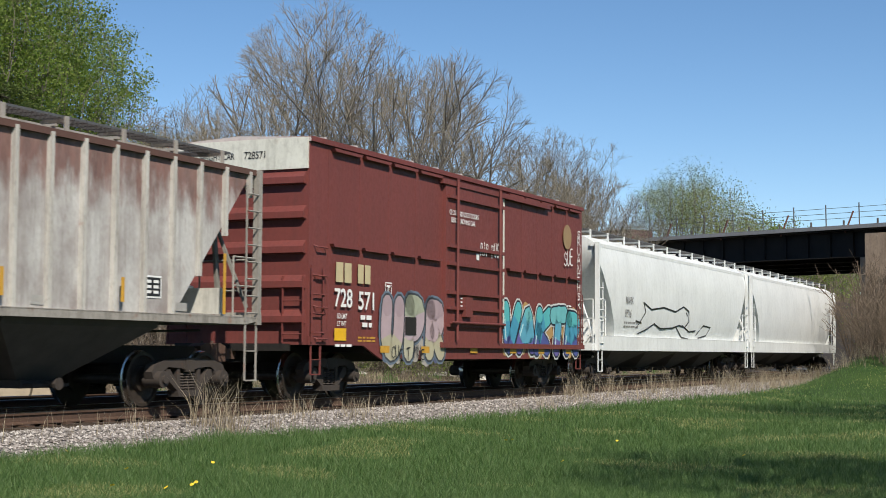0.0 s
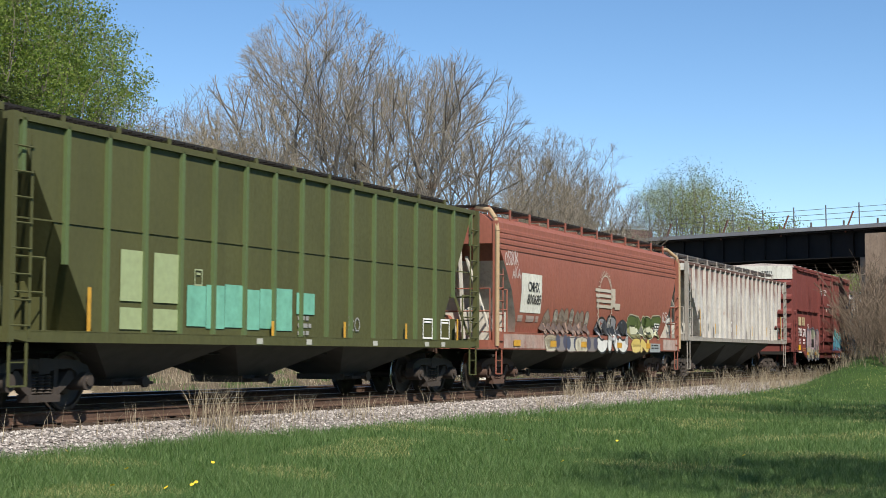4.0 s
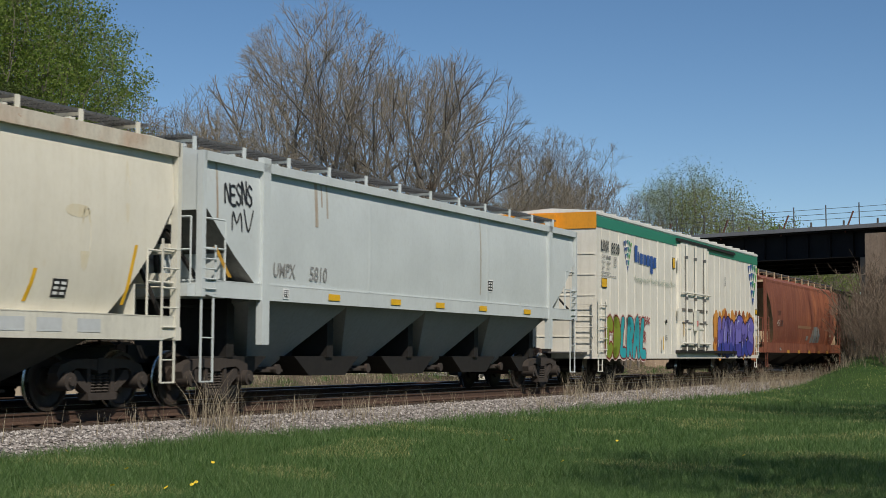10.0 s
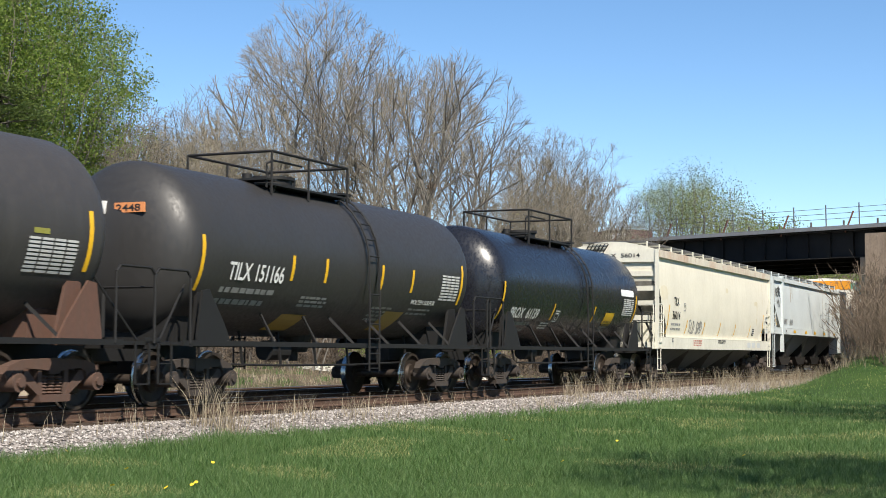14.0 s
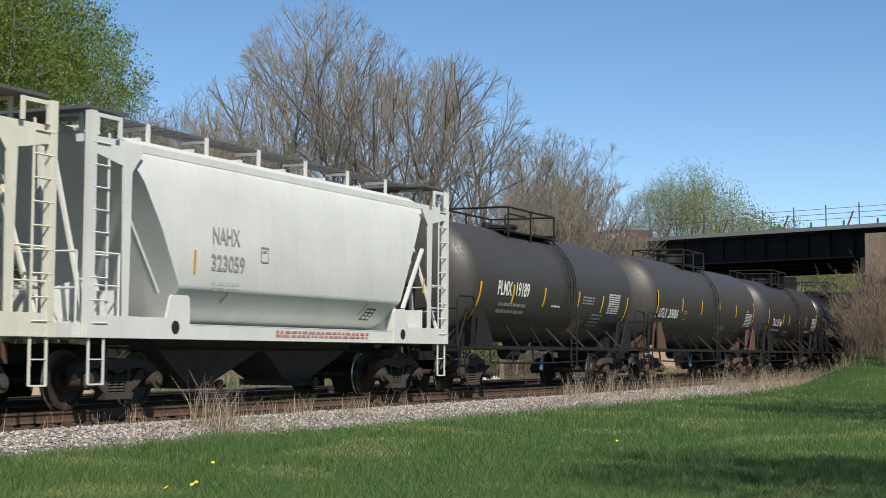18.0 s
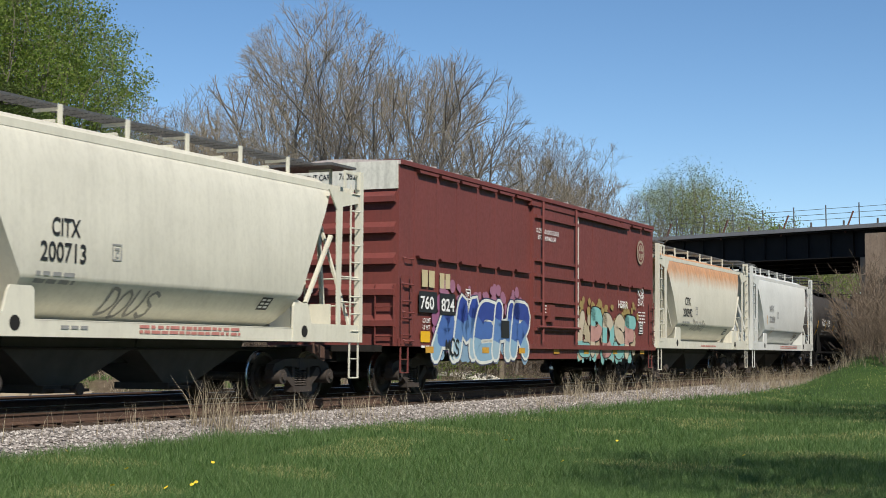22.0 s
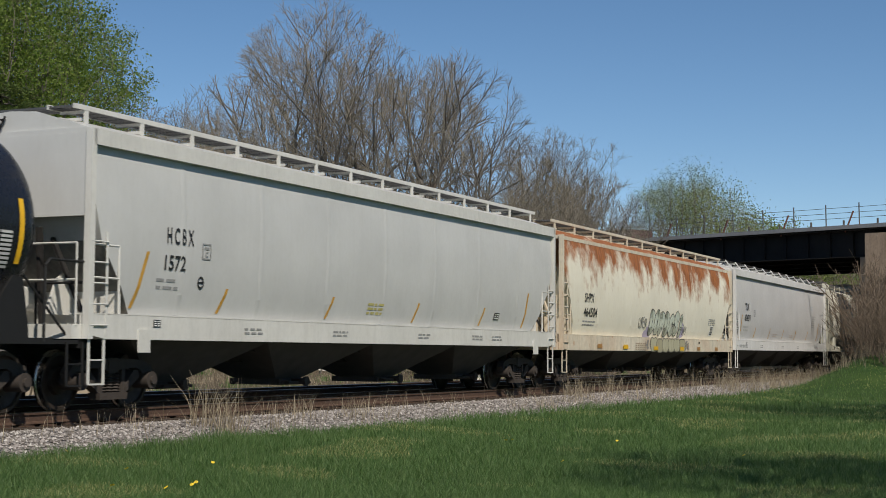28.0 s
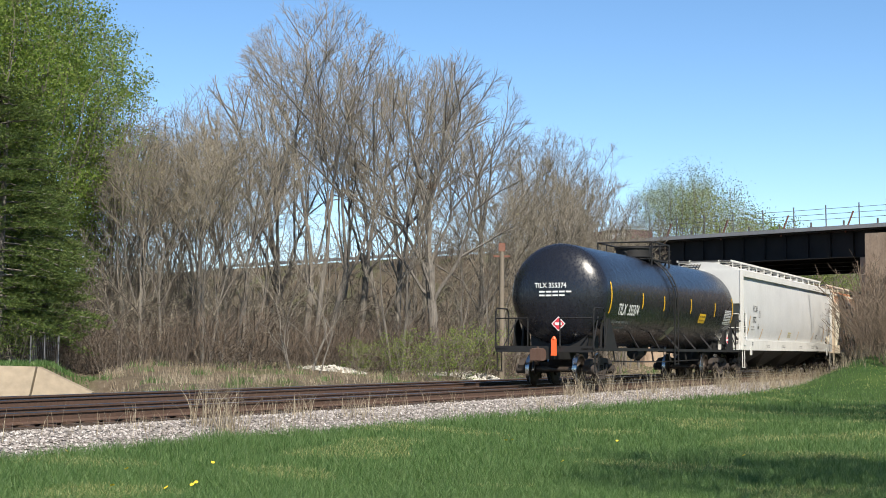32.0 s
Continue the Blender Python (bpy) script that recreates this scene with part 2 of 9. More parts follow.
def truck(car, x, mat=None):
    mat = mat or TRUCK
    t = part("truck", cached(("bolster", mat), lambda: bolster_mesh(mat)), None, car, "cast steel freight truck", m4=pose(x, 0, 0))
    for s in (-1, 1):
        part("sideframe", cached(("side", mat), lambda: sideframe_mesh(mat)), None, t, m4=pose(0, s * 1.02, 0, 0, 0, 0 if s < 0 else 180))
        for dx in (-0.17, 0.0, 0.17):
            part("spring", cached(("spr", mat), lambda: springs_mesh(mat)), None, t, m4=pose(dx, s * 1.02, 0))
        w = part("axle", cached("axle", lambda: M().tube((0, -0.98, 0), (0, 0.98, 0), 0.085, 12).mesh("axle", WHEEL, 40)), None, t, m4=pose(s * AXLE, 0, WHEEL_R))
        WHEELSETS.append((w, (s, 0)))
        for y in (-1, 1):
            w = part("wheel", cached(("wheel", y), lambda: wheelset_mesh(y)), None, t, m4=pose(s * AXLE, 0, WHEEL_R))
            WHEELSETS.append((w, (s, y)))


def coupler_mesh():
    m = M()
    m.box(-0.9, 0.35, -0.09, 0.09, 0.78, 0.98)
    m.slab([(0.3, 0.74), (0.5, 0.70), (0.72, 0.72), (0.72, 1.06), (0.5, 1.08), (0.3, 1.02)], -0.16, 0.13)
    m.box(0.62, 0.8, -0.17, -0.02, 0.72, 1.04)
    m.tube((0.55, -0.02, 0.6), (0.55, -0.02, 1.12), 0.03, 6)
    return m.mesh("coupler", TRUCK_RUST, 30)


def hose_mesh():
    m = M()
    m.pipe([(0.0, -0.3, 0.85), (0.12, -0.31, 0.7), (0.3, -0.28, 0.5), (0.55, -0.2, 0.42), (0.72, -0.1, 0.46)], 0.028, 6)
    return m.mesh("air_hose", HOSE, 60)


def ends(car, xe):
    for s in (-1, 1):
        part("coupler", cached("coupler", coupler_mesh), None, car, "rusty knuckle coupler", m4=pose(s * xe, 0, 0, 0, 0, 0 if s > 0 else 180))
        part("air_hose", cached("hose", hose_mesh), None, car, m4=pose(s * xe, 0, 0, 0, 0, 0 if s > 0 else 180))


def thing(name, label, category, group="freight train"):
    ob = new(name)
    ob.empty_display_size = 0.5
    return tagged(ob, label, category, group, "")


# ---- lettering and marks on a side whose face lies at y = -side(z) ----
def text(car, body, x, z, size, mat, side, narrow=1.0, name="lettering", end=None):
    cu = bpy.data.curves.new("lettering", "FONT")
    cu.body, cu.size, cu.align_x, cu.align_y = body, size, "LEFT", "CENTER"
    cu.offset = size * 0.016
    cu.materials.append(mat)
    ob = new(name, cu)
    ob.parent = car
    if end is not None:
        ob.matrix_local = pose(end, x, z, 90, 0, -90) @ Matrix.Diagonal((narrow, 1, 1, 1))
    else:
        tilt = math.degrees(math.atan2(side(z + 0.1) - side(z - 0.1), 0.2))
        ob.matrix_local = pose(x, -side(z) - 0.012, z, 90 + tilt, 0, 0) @ Matrix.Diagonal((narrow, 1, 1, 1))
    return ob


def patch(m, x0, x1, z0, z1, side, off=0.006, mat=0, lean=0.0):
    n = max(1, math.ceil((z1 - z0) / 0.12))
    vs = []
    for k in range(n + 1):
        z = z0 + (z1 - z0) * k / n
        dx = lean * k / n
        vs += [(x0 + dx, -side(z) - off, z), (x1 + dx, -side(z) - off, z)]
    m.add(vs, [(2 * k, 2 * k + 1, 2 * k + 3, 2 * k + 2) for k in range(n)], mat)


def bars(car, x, z, w, rows, h, gap, mat, side, seed=0, name="small_print"):
    """Lines of small print that cannot be read: rows of short bars."""
    rnd = random.Random(seed)
    m = M()
    for r in range(rows):
        cx, zz = x, z - r * (h + gap)
        while cx < x + w - 0.05:
            ww = min(rnd.uniform(0.08, 0.26), x + w - cx)
            patch(m, cx, cx + ww, zz, zz + h, side, 0.008)
            cx += ww + rnd.uniform(0.03, 0.07)
    return tagged(part(name, m, mat, car), kind="stuff")


def stripes(car, xs, z0, z1, w, side, mat=None, lean=0.0):
    for x in xs:
        m = M()
        patch(m, x, x + w, z0, z1, side, 0.01, 0, lean)
        part("reflective_strip", m, mat or YELLOW, car, "yellow reflective strip")


def stroke(m, pts, w, side, off, mat, clip=None):
    """A painted line with round ends along (x, z) points."""
    for i, (a, b) in enumerate(zip(pts, pts[1:])):
        dx, dz = b[0] - a[0], b[1] - a[1]
        d = math.hypot(dx, dz) or 1e-6
        nx, nz = -dz / d * w / 2, dx / d * w / 2
        o = off + 0.0007 * i
        q = [(a[0] + nx, a[1] + nz), (b[0] + nx, b[1] + nz), (b[0] - nx, b[1] - nz), (a[0] - nx, a[1] - nz)]
        m.add([(x, -side(z) - o, z) for x, z in q], [(0, 1, 2, 3)], mat)
        for c in (a, b):
            ring = [(c[0] + w / 2 * math.cos(k * math.pi / 4), c[1] + w / 2 * math.sin(k * math.pi / 4)) for k in range(8)]
            m.add([(x, -side(z) - o - 0.0004, z) for x, z in ring], [tuple(range(8))], mat)


GLYPH = {
    "A": [[(.02, 0), (.3, .7), (.48, 1), (.7, .6), (.98, 0)], [(.22, .36), (.78, .36)]],
    "C": [[(.92, .84), (.6, 1), (.2, .84), (.06, .5), (.2, .14), (.6, 0), (.94, .16)]],
    "D": [[(.15, 0), (.15, 1)], [(.15, 1), (.65, .92), (.92, .5), (.65, .08), (.15, 0)]],
    "E": [[(.9, 1), (.18, .96), (.14, .05), (.9, 0)], [(.18, .52), (.74, .54)]],
    "F": [[(.14, 0), (.14, 1)], [(.14, 1), (.9, .96)], [(.14, .52), (.72, .56)]],
    "H": [[(.12, 0), (.1, 1)], [(.88, 0), (.9, 1)], [(.12, .45), (.88, .55)]],
    "I": [[(.5, 0), (.5, 1)]],
    "K": [[(.14, 0), (.14, 1)], [(.9, 1), (.2, .5), (.92, 0)]],
    "L": [[(.3, 1), (.12, .55), (.2, .06), (.9, 0)]],
    "M": [[(.04, 0), (.16, 1), (.5, .38), (.84, 1), (.96, 0)]],
    "N": [[(.08, 0), (.1, 1), (.88, .02), (.92, 1)]],
    "O": [[(.5, 1), (.14, .8), (.06, .4), (.3, .02), (.72, .04), (.94, .42), (.84, .84), (.5, 1)]],
    "P": [[(.15, 0), (.15, 1)], [(.15, 1), (.75, .95), (.86, .68), (.6, .46), (.15, .44)]],
    "R": [[(.15, 0), (.15, 1)], [(.15, 1), (.75, .95), (.84, .7), (.55, .48), (.15, .46)], [(.45, .46), (.95, 0)]],
    "S": [[(.9, .86), (.5, 1), (.14, .78), (.4, .54), (.8, .42), (.84, .14), (.45, 0), (.08, .14)]],
    "T": [[(.5, 0), (.5, 1)], [(.02, .94), (.98, 1)]],
    "U": [[(.1, 1), (.1, .3), (.45, 0), (.86, .26), (.9, 1)]],
    "V": [[(.04, 1), (.48, 0), (.95, 1)]],
    "i": [[(.5, 0), (.5, .66)], [(.5, .92), (.52, .98)]],
}


def flow(pts, step):
    """A smooth run of points through the given ones."""
    out = []
    for k in range(len(pts) - 1):
        p0, p1, p2, p3 = pts[max(k - 1, 0)], pts[k], pts[k + 1], pts[min(k + 2, len(pts) - 1)]
        n = max(1, int(math.hypot(p2[0] - p1[0], p2[1] - p1[1]) / step))
        for j in range(n):
            t = j / n
            out.append(tuple(0.5 * (2 * b + (c - a) * t + (2 * a - 5 * b + 4 * c - d) * t * t + (3 * b - a - 3 * c + d) * t ** 3) for a, b, c, d in zip(p0, p1, p2, p3)))
    return out + [pts[-1]]


def ribbon(m, pts, w, side, off, pick):
    """A painted band with round ends along (x, z) points; pick gives the paint for a height."""
    n = len(pts)
    edge = []
    for k in range(n):
        (xa, za), (xb, zb) = pts[max(k - 1, 0)], pts[min(k + 1, n - 1)]
        d = math.hypot(xb - xa, zb - za) or 1e-6
        nx, nz = -(zb - za) / d * w / 2, (xb - xa) / d * w / 2
        edge.append(((pts[k][0] + nx, pts[k][1] + nz), (pts[k][0] - nx, pts[k][1] - nz)))
    for k in range(n - 1):
        q = (edge[k][0], edge[k + 1][0], edge[k + 1][1], edge[k][1])
        m.add([(x, -side(z) - off, z) for x, z in q], [(0, 1, 2, 3)], pick((pts[k][1] + pts[k + 1][1]) / 2))
    for c in (pts[0], pts[-1]):
        ring = [(c[0] + w / 2 * math.cos(k * math.pi / 5), c[1] + w / 2 * math.sin(k * math.pi / 5)) for k in range(10)]
        m.add([(x, -side(z) - off - 0.0003, z) for x, z in ring], [tuple(range(10))], pick(c[1]))


def piece(car, glyphs, x0, x1, z0, z1, fills, line, side, halo=None, fat=0.24, rim=0.05, glow=0.1, lean=0.06, over=1.15, seed=1, clouds=(), shine=None, label=""):
    """A spray-painted piece: clouds, halo, dark rims and shaded fills of swelling letter shapes. fills: for each shape in turn its tones from top to foot."""
    rnd = random.Random(seed)
    m = M()
    mats = []

    def slot(c):
        mt = ink(c)
        if mt not in mats:
            mats.append(mt)
        return mats.index(mt)

    for j, (col, n, xa, xb, za, zb2, r0, r1) in enumerate(clouds):
        for k in range(n):
            cx, cz, r = rnd.uniform(xa, xb), rnd.uniform(za, zb2), rnd.uniform(r0, r1)
            m.add([(cx + r * rnd.uniform(0.85, 1.15) * math.cos(a * .449), -side(cz + r * math.sin(a * .449)) - 0.004 - j * 0.0012 - k * 0.00004, cz + r * math.sin(a * .449)) for a in range(14)], [tuple(range(14))], slot(col))
    w = (x1 - x0) / len(glyphs)
    H = z1 - z0
    shapes = []
    for k, g in enumerate(glyphs):
        if g == " ":
            continue
        ww, zz0 = w * over, z0 + rnd.uniform(0, 0.05) * H
        hh = H * rnd.uniform(0.88, 1.0)
        bx = x0 + k * w - (ww - w) / 2
        for poly in GLYPH[g]:
            pts = [(bx + fat / 2 + x * (ww - fat) + lean * (z - 0.5), zz0 + fat / 2 + z * (hh - fat)) for x, z in poly]
            shapes.append((k, flow(pts, 0.09)))
    if halo:
        for k, pts in shapes:
            ribbon(m, pts, fat + 2 * (rim + glow), side, 0.010, lambda z: slot(halo))
    for k in range(len(glyphs)):
        mine = [p for kk, p in shapes if kk == k]
        tones = [slot(c) for c in fills[k % len(fills)]]
        for p in mine:
            ribbon(m, p, fat + 2 * rim, side, 0.0125 + 0.002 * k, lambda z: slot(line))
        for p in mine:
            ribbon(m, p, fat, side, 0.0135 + 0.002 * k, lambda z: tones[min(len(tones) - 1, max(0, int((z1 - z) / H * len(tones))))])
        if shine:
            for p in mine[:1]:
                e = p[len(p) // 6: len(p) // 3 + 1]
                if len(e) > 1:
                    ribbon(m, [(x - fat * .22, z + fat * .1) for x, z in e], fat * 0.14, side, 0.0143 + 0.002 * k, lambda z: slot(shine))
    return part("graffiti", m, mats, car, label or "spray-painted bubble lettering")


def scrawl(car, glyphs, x0, x1, z0, z1, mat, side, lw=0.03, seed=1, label="scrawled spray-paint tag"):
    """Thin sprayed letter shapes."""
    rnd = random.Random(seed)
    m = M()
    w = (x1 - x0) / len(glyphs)
    for k, g in enumerate(glyphs):
        if g == " ":
            continue
        hh, up = (z1 - z0) * rnd.uniform(0.75, 1.0), (z1 - z0) * rnd.uniform(0, 0.15)
        for poly in GLYPH[g]:
            ribbon(m, flow([(x0 + (k + x * 0.95) * w + rnd.uniform(-.05, .05) * w, z0 + up + z * hh) for x, z in poly], 0.06), lw, side, 0.011 + 0.0006 * k, lambda z: 0)
    return part("graffiti_tag", m, [mat], car, label)


def fit_text(car, body, x0, x1, z0, z1, mat, side, bold=0.016, end=None):
    """Lettering that fills the given box; on an end, x runs towards the near side."""
    cu = bpy.data.curves.new("lettering", "FONT")
    cu.body, cu.size, cu.offset = body, 1.0, bold
    cu.materials.append(mat)
    ob = new("lettering", cu)
    me = ob.to_mesh()
    xs, ys = [v.co.x for v in me.vertices], [v.co.y for v in me.vertices]
    ob.to_mesh_clear()
    kx, kz = (x1 - x0) / (max(xs) - min(xs)), (z1 - z0) / (max(ys) - min(ys))
    base = Matrix.Translation((-min(xs) * kx, -min(ys) * kz, 0)) @ Matrix.Diagonal((kx, kz, 1, 1))
    ob.parent = car
    if end is not None:
        ob.matrix_local = pose(end, -x0, z0, 90, 0, -90) @ base
    else:
        tilt = math.degrees(math.atan2(side(z1) - side(z0), z1 - z0))
        ob.matrix_local = pose(x0, -side(z0) - 0.014, z0, 90 + tilt, 0, 0) @ base
    return ob


def frame_mark(car, x0, x1, z0, z1, side, mat=None, lw=0.025, letter=None, name="plate_mark", label="small stencilled outline square"):
    """An outline rectangle with a letter or bar in it."""
    m = M()
    for a in ((x0, x1, z0, z0 + lw), (x0, x1, z1 - lw, z1), (x0, x0 + lw, z0 + lw, z1 - lw), (x1 - lw, x1, z0 + lw, z1 - lw)):
        patch(m, *a, side, 0.01)
    patch(m, x0 + 0.06, x1 - 0.06, z1 - 0.1, z1 - 0.06, side, 0.01)
    ob = part(name, m, mat or GREYTXT, car, label)
    if letter:
        fit_text(car, letter, (x0 + x1) / 2 - 0.04, (x0 + x1) / 2 + 0.04, z0 + 0.05, z0 + 0.14, mat or GREYTXT, side)
    return ob


def placard(car, x0, x1, z0, z1, mat, side, label, lean=0.0, name="placard", off=0.01):
    m = M()
    patch(m, x0, x1, z0, z1, side, off, 0, lean)
    return part(name, m, mat, car, label)


def data_square(car, x0, x1, z0, z1, side, rim=None):
    """Black data square with rows of pale bars."""
    if rim:
        placard(car, x0 - 0.03, x1 + 0.03, z0 - 0.03, z1 + 0.03, rim, side, "pale rim of a data square", name="placard_rim", off=0.006)
    placard(car, x0, x1, z0, z1, BLACKTXT, side, "black data square", name="data_placard")
    m = M()
    for k in range(3):
        for j in range(2):
            patch(m, x0 + (0.1 + 0.45 * j) * (x1 - x0), x0 + (0.42 + 0.45 * j) * (x1 - x0), z0 + (0.14 + 0.28 * k) * (z1 - z0), z0 + (0.3 + 0.28 * k) * (z1 - z0), side, 0.014)
    tagged(part("data_bars", m, WHITETXT, car), kind="stuff")


def leaning(car, rows, side, mat=None, w=0.08):
    """Reflective strips, each given as x at the foot, foot height, top height and lean."""
    for x, za, zb2, ln in rows:
        stripes(car, [x], za, zb2, w, side, mat, ln)


def lines(car, polys, mat, side, lw=0.04, name="graffiti_drawing", label="outline drawing in spray paint"):
    m = M()
    for k, p in enumerate(polys):
        stroke(m, p, lw, side, 0.012 + 0.0003 * k, 0)
    return part(name, m, [mat], car, label)


# ---- ladders and rails ----
def ladder(car, x0, x1, y, z0, z1, n, mat, name="ladder", r=0.016):
    m = M()
    for x in (x0, x1):
        m.bar((x, y, z0), (x, y, z1), 0.05, 0.014)
    for k in range(n):
        z = z0 + (z1 - z0) * (k + 0.5) / n
        m.tube((x0, y - 0.02, z), (x1, y - 0.02, z), r, 6)
    return part(name, m, mat, car)


def end_ladder(car, x, y0, y1, z0, z1, n, mat):
    m = M()
    for y in (y0, y1):
        m.bar((x, y, z0), (x, y, z1), 0.05, 0.014)
    for k in range(n):
        z = z0 + (z1 - z0) * (k + 0.5) / n
        m.tube((x, y0, z), (x, y1, z), 0.016, 6)
    return part("ladder", m, mat, car)


def stirrup(car, x, y, z0, z1, mat, w=0.36):
    m = M()
    m.bar((x - w / 2, y, z1), (x - w / 2, y, z0), 0.045, 0.02)
    m.bar((x + w / 2, y, z1), (x + w / 2, y, z0), 0.045, 0.02)
    m.bar((x - w / 2, y, z0), (x + w / 2, y, z0), 0.05, 0.025)
    m.bar((x - w / 2, y, (z0 + z1) / 2), (x + w / 2, y, (z0 + z1) / 2), 0.03, 0.02)
    return part("stirrup_step", m, mat, car)


def running_boards(car, L, z, y, mat, post_mat, n, up=0.2, tilt=0.0, edge=None):
    """Roof walkways on both sides of the hatches, on short supports."""
    for s in (-1, 1):
        m = M()
        w = 0.5
        yc = s * y
        for k in range(7):
            yy = yc - w / 2 + w * (k + 0.5) / 7
            m.box(-L / 2, L / 2, yy - 0.012, yy + 0.012, z - 0.015, z + 0.025)
        for k in range(int(L / 0.3)):
            x = -L / 2 + 0.15 + k * 0.3
            m.box(x - 0.01, x + 0.01, yc - w / 2, yc + w / 2, z - 0.02, z + 0.015)
        part("running_board", m, mat, car, "steel grating roof walkway")
        if edge:
            for q in (-1, 1):
                part("walkway_edge", M().box(-L / 2, L / 2, yc + q * w / 2 - 0.02, yc + q * w / 2 + 0.02, z - 0.03, z + 0.045), edge, car)
        for k in range(n):
            x = -L / 2 + 0.3 + (L - 0.6) * k / (n - 1)
            b = M()
            b.bar((x, s * (y + w / 2 + tilt), z - up), (x, s * (y + w / 2), z + 0.02), 0.09, 0.03)
            b.bar((x, s * (y - w / 2), z - 0.05), (x, s * (y + w / 2), z - 0.05), 0.04, 0.05)
            part("walkway_support", b, post_mat, car)
    for s in (-1, 1):
        m = M()
        for k in range(4):
            x = s * (L / 2 - 0.06 - k * 0.13)
            m.box(x - 0.035, x + 0.035, -y, y, z - 0.015, z + 0.02)
        part("end_walkway", m, mat, car)


# ---- covered hopper ----
def hopper(label, a, b, mat, P):
    """a, b: arc lengths of the end posts. P: the kind's dimensions."""
    L = b - a
    car = thing("covered_hopper", label, "hopper car")
    h = L / 2
    zs, ze, zr = P["sill"][1], P["eave"], P["ridge"]
    zb = P["sill"][0]
    prof = P["profile"]
    zl = [p[1] for p in prof]
    yl = [p[0] for p in prof]

    def side(z):
        return float(np.interp(z, zl, yl))

    trim = P.get("trim", mat)
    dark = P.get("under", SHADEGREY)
    zc, inset, po = P.get("cut", (3.2, 1.5, 1.0))

    def xe(z):
        f = min(max((zc - z) / (zc - zl[0]), 0), 1)
        return h - P.get("back", 0.08) - inset * f ** po

    # tank of the body: two sides, roof and sloped ends in one shell
    m = M()
    half = [(y, z) for y, z in prof] + P["roof"]
    ring = [(-y, z) for y, z in half] + [(y, z) for y, z in half[::-1] if y > 1e-6]
    nx = 25
    rows = []
    for k in range(nx):
        f = -1 + 2 * k / (nx - 1)
        rows.append([(f * xe(z), y, z) for y, z in ring])
    n = len(ring)
    vs = [p for r in rows for p in r]
    fs = [(j * n + k, j * n + (k + 1) % n, (j + 1) * n + (k + 1) % n, (j + 1) * n + k) for j in range(nx - 1) for k in range(n)]
    for j in (0, nx - 1):
        for k in range((n - 1) // 2):
            q = (j * n + k, j * n + k + 1, j * n + n - 2 - k, j * n + n - 1 - k)
            fs.append(q if len(set(q)) == 4 else tuple(dict.fromkeys(q)))
    m.add(vs, fs)
    caps = (n - 1) // 2 * 2
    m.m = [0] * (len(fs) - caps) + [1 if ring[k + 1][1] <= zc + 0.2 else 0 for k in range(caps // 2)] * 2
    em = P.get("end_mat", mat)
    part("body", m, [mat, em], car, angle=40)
    # side sill and top chord
    for s in (-1, 1):
        if P.get("sillplate", True):
            y0, y1 = sorted((s * (side(zs) + 0.01), s * 1.60))
            b1 = M()
            b1.slab([(-h, zb + 0.06), (-h + 0.4, zb), (h - 0.4, zb), (h, zb + 0.06), (h, zs), (-h, zs)], y0 if s < 0 else y0, y1)
            b1.box(-h, h, min(s * 1.2, s * 1.6), max(s * 1.2, s * 1.6), zs - 0.012, zs + 0.012)
            part("side_sill", b1, trim, car)
        c = M()
        yy = side(ze)
        lo, hi = sorted((s * (yy - 0.12), s * (yy + P.get("lip", 0.05))))
        c.box(-h, h, lo, hi, ze - P.get("chord", 0.2), ze)
        part("top_chord", c, P.get("chord_mat", trim), car)
    # ribs
    for s in (-1, 1) if P.get("ribs") else ():
        nr = P["ribs"]
        for k in range(nr):
            x = -h + 0.25 + (L - 0.5) * k / (nr - 1)
            zlow = zs - 0.05
            if abs(x) > xe(zl[0]):
                zlow = zc - (zc - zl[0]) * ((h - P.get("back", 0.08) - abs(x)) / inset) ** (1 / po) + 0.05
            r = M()
            w = P.get("ribw", 0.035)
            r.slab([(x - w, zlow), (x + w, zlow), (x + w, ze - 0.05), (x - w, ze - 0.05)], min(s * side(2.5), s * (side(2.5) + P.get("ribd", 0.07))), max(s * side(2.5), s * (side(2.5) + P.get("ribd", 0.07))))
            part("side_post", r, P.get("rib_mat", mat), car)
    # panel seams on smooth sides
    if P.get("seams"):
        for k in range(P["seams"]):
            x = -h + L * (k + 1) / (P["seams"] + 1)
            r = M()
            pts = [z for z in np.linspace(zl[0] + 0.05, ze - 0.1, 9)]
            for z0, z1 in zip(pts, pts[1:]):
                r.add([(x - 0.09, -side(z0) + 0.001, z0), (x, -side(z0) - 0.01, z0), (x + 0.09, -side(z0) + 0.001, z0), (x - 0.09, -side(z1) + 0.001, z1), (x, -side(z1) - 0.01, z1), (x + 0.09, -side(z1) + 0.001, z1)], [(0, 1, 4, 3), (1, 2, 5, 4)])
            part("panel_seam", r, mat, car, angle=80)
    # hopper bays
    nb = P.get("bays", 3)
    span = 2 * xe(zl[0]) - P.get("bayin", 0.2)
    bl = span / nb
    bot = P.get("bottom", 0.42)
    for k in range(nb):
        x = -span / 2 + bl * (k + 0.5)
        m = M()
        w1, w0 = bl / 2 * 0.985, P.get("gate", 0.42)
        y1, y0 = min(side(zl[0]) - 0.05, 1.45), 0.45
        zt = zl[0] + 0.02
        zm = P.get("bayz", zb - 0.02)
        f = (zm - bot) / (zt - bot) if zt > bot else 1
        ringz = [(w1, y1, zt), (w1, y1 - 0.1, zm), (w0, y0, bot)]
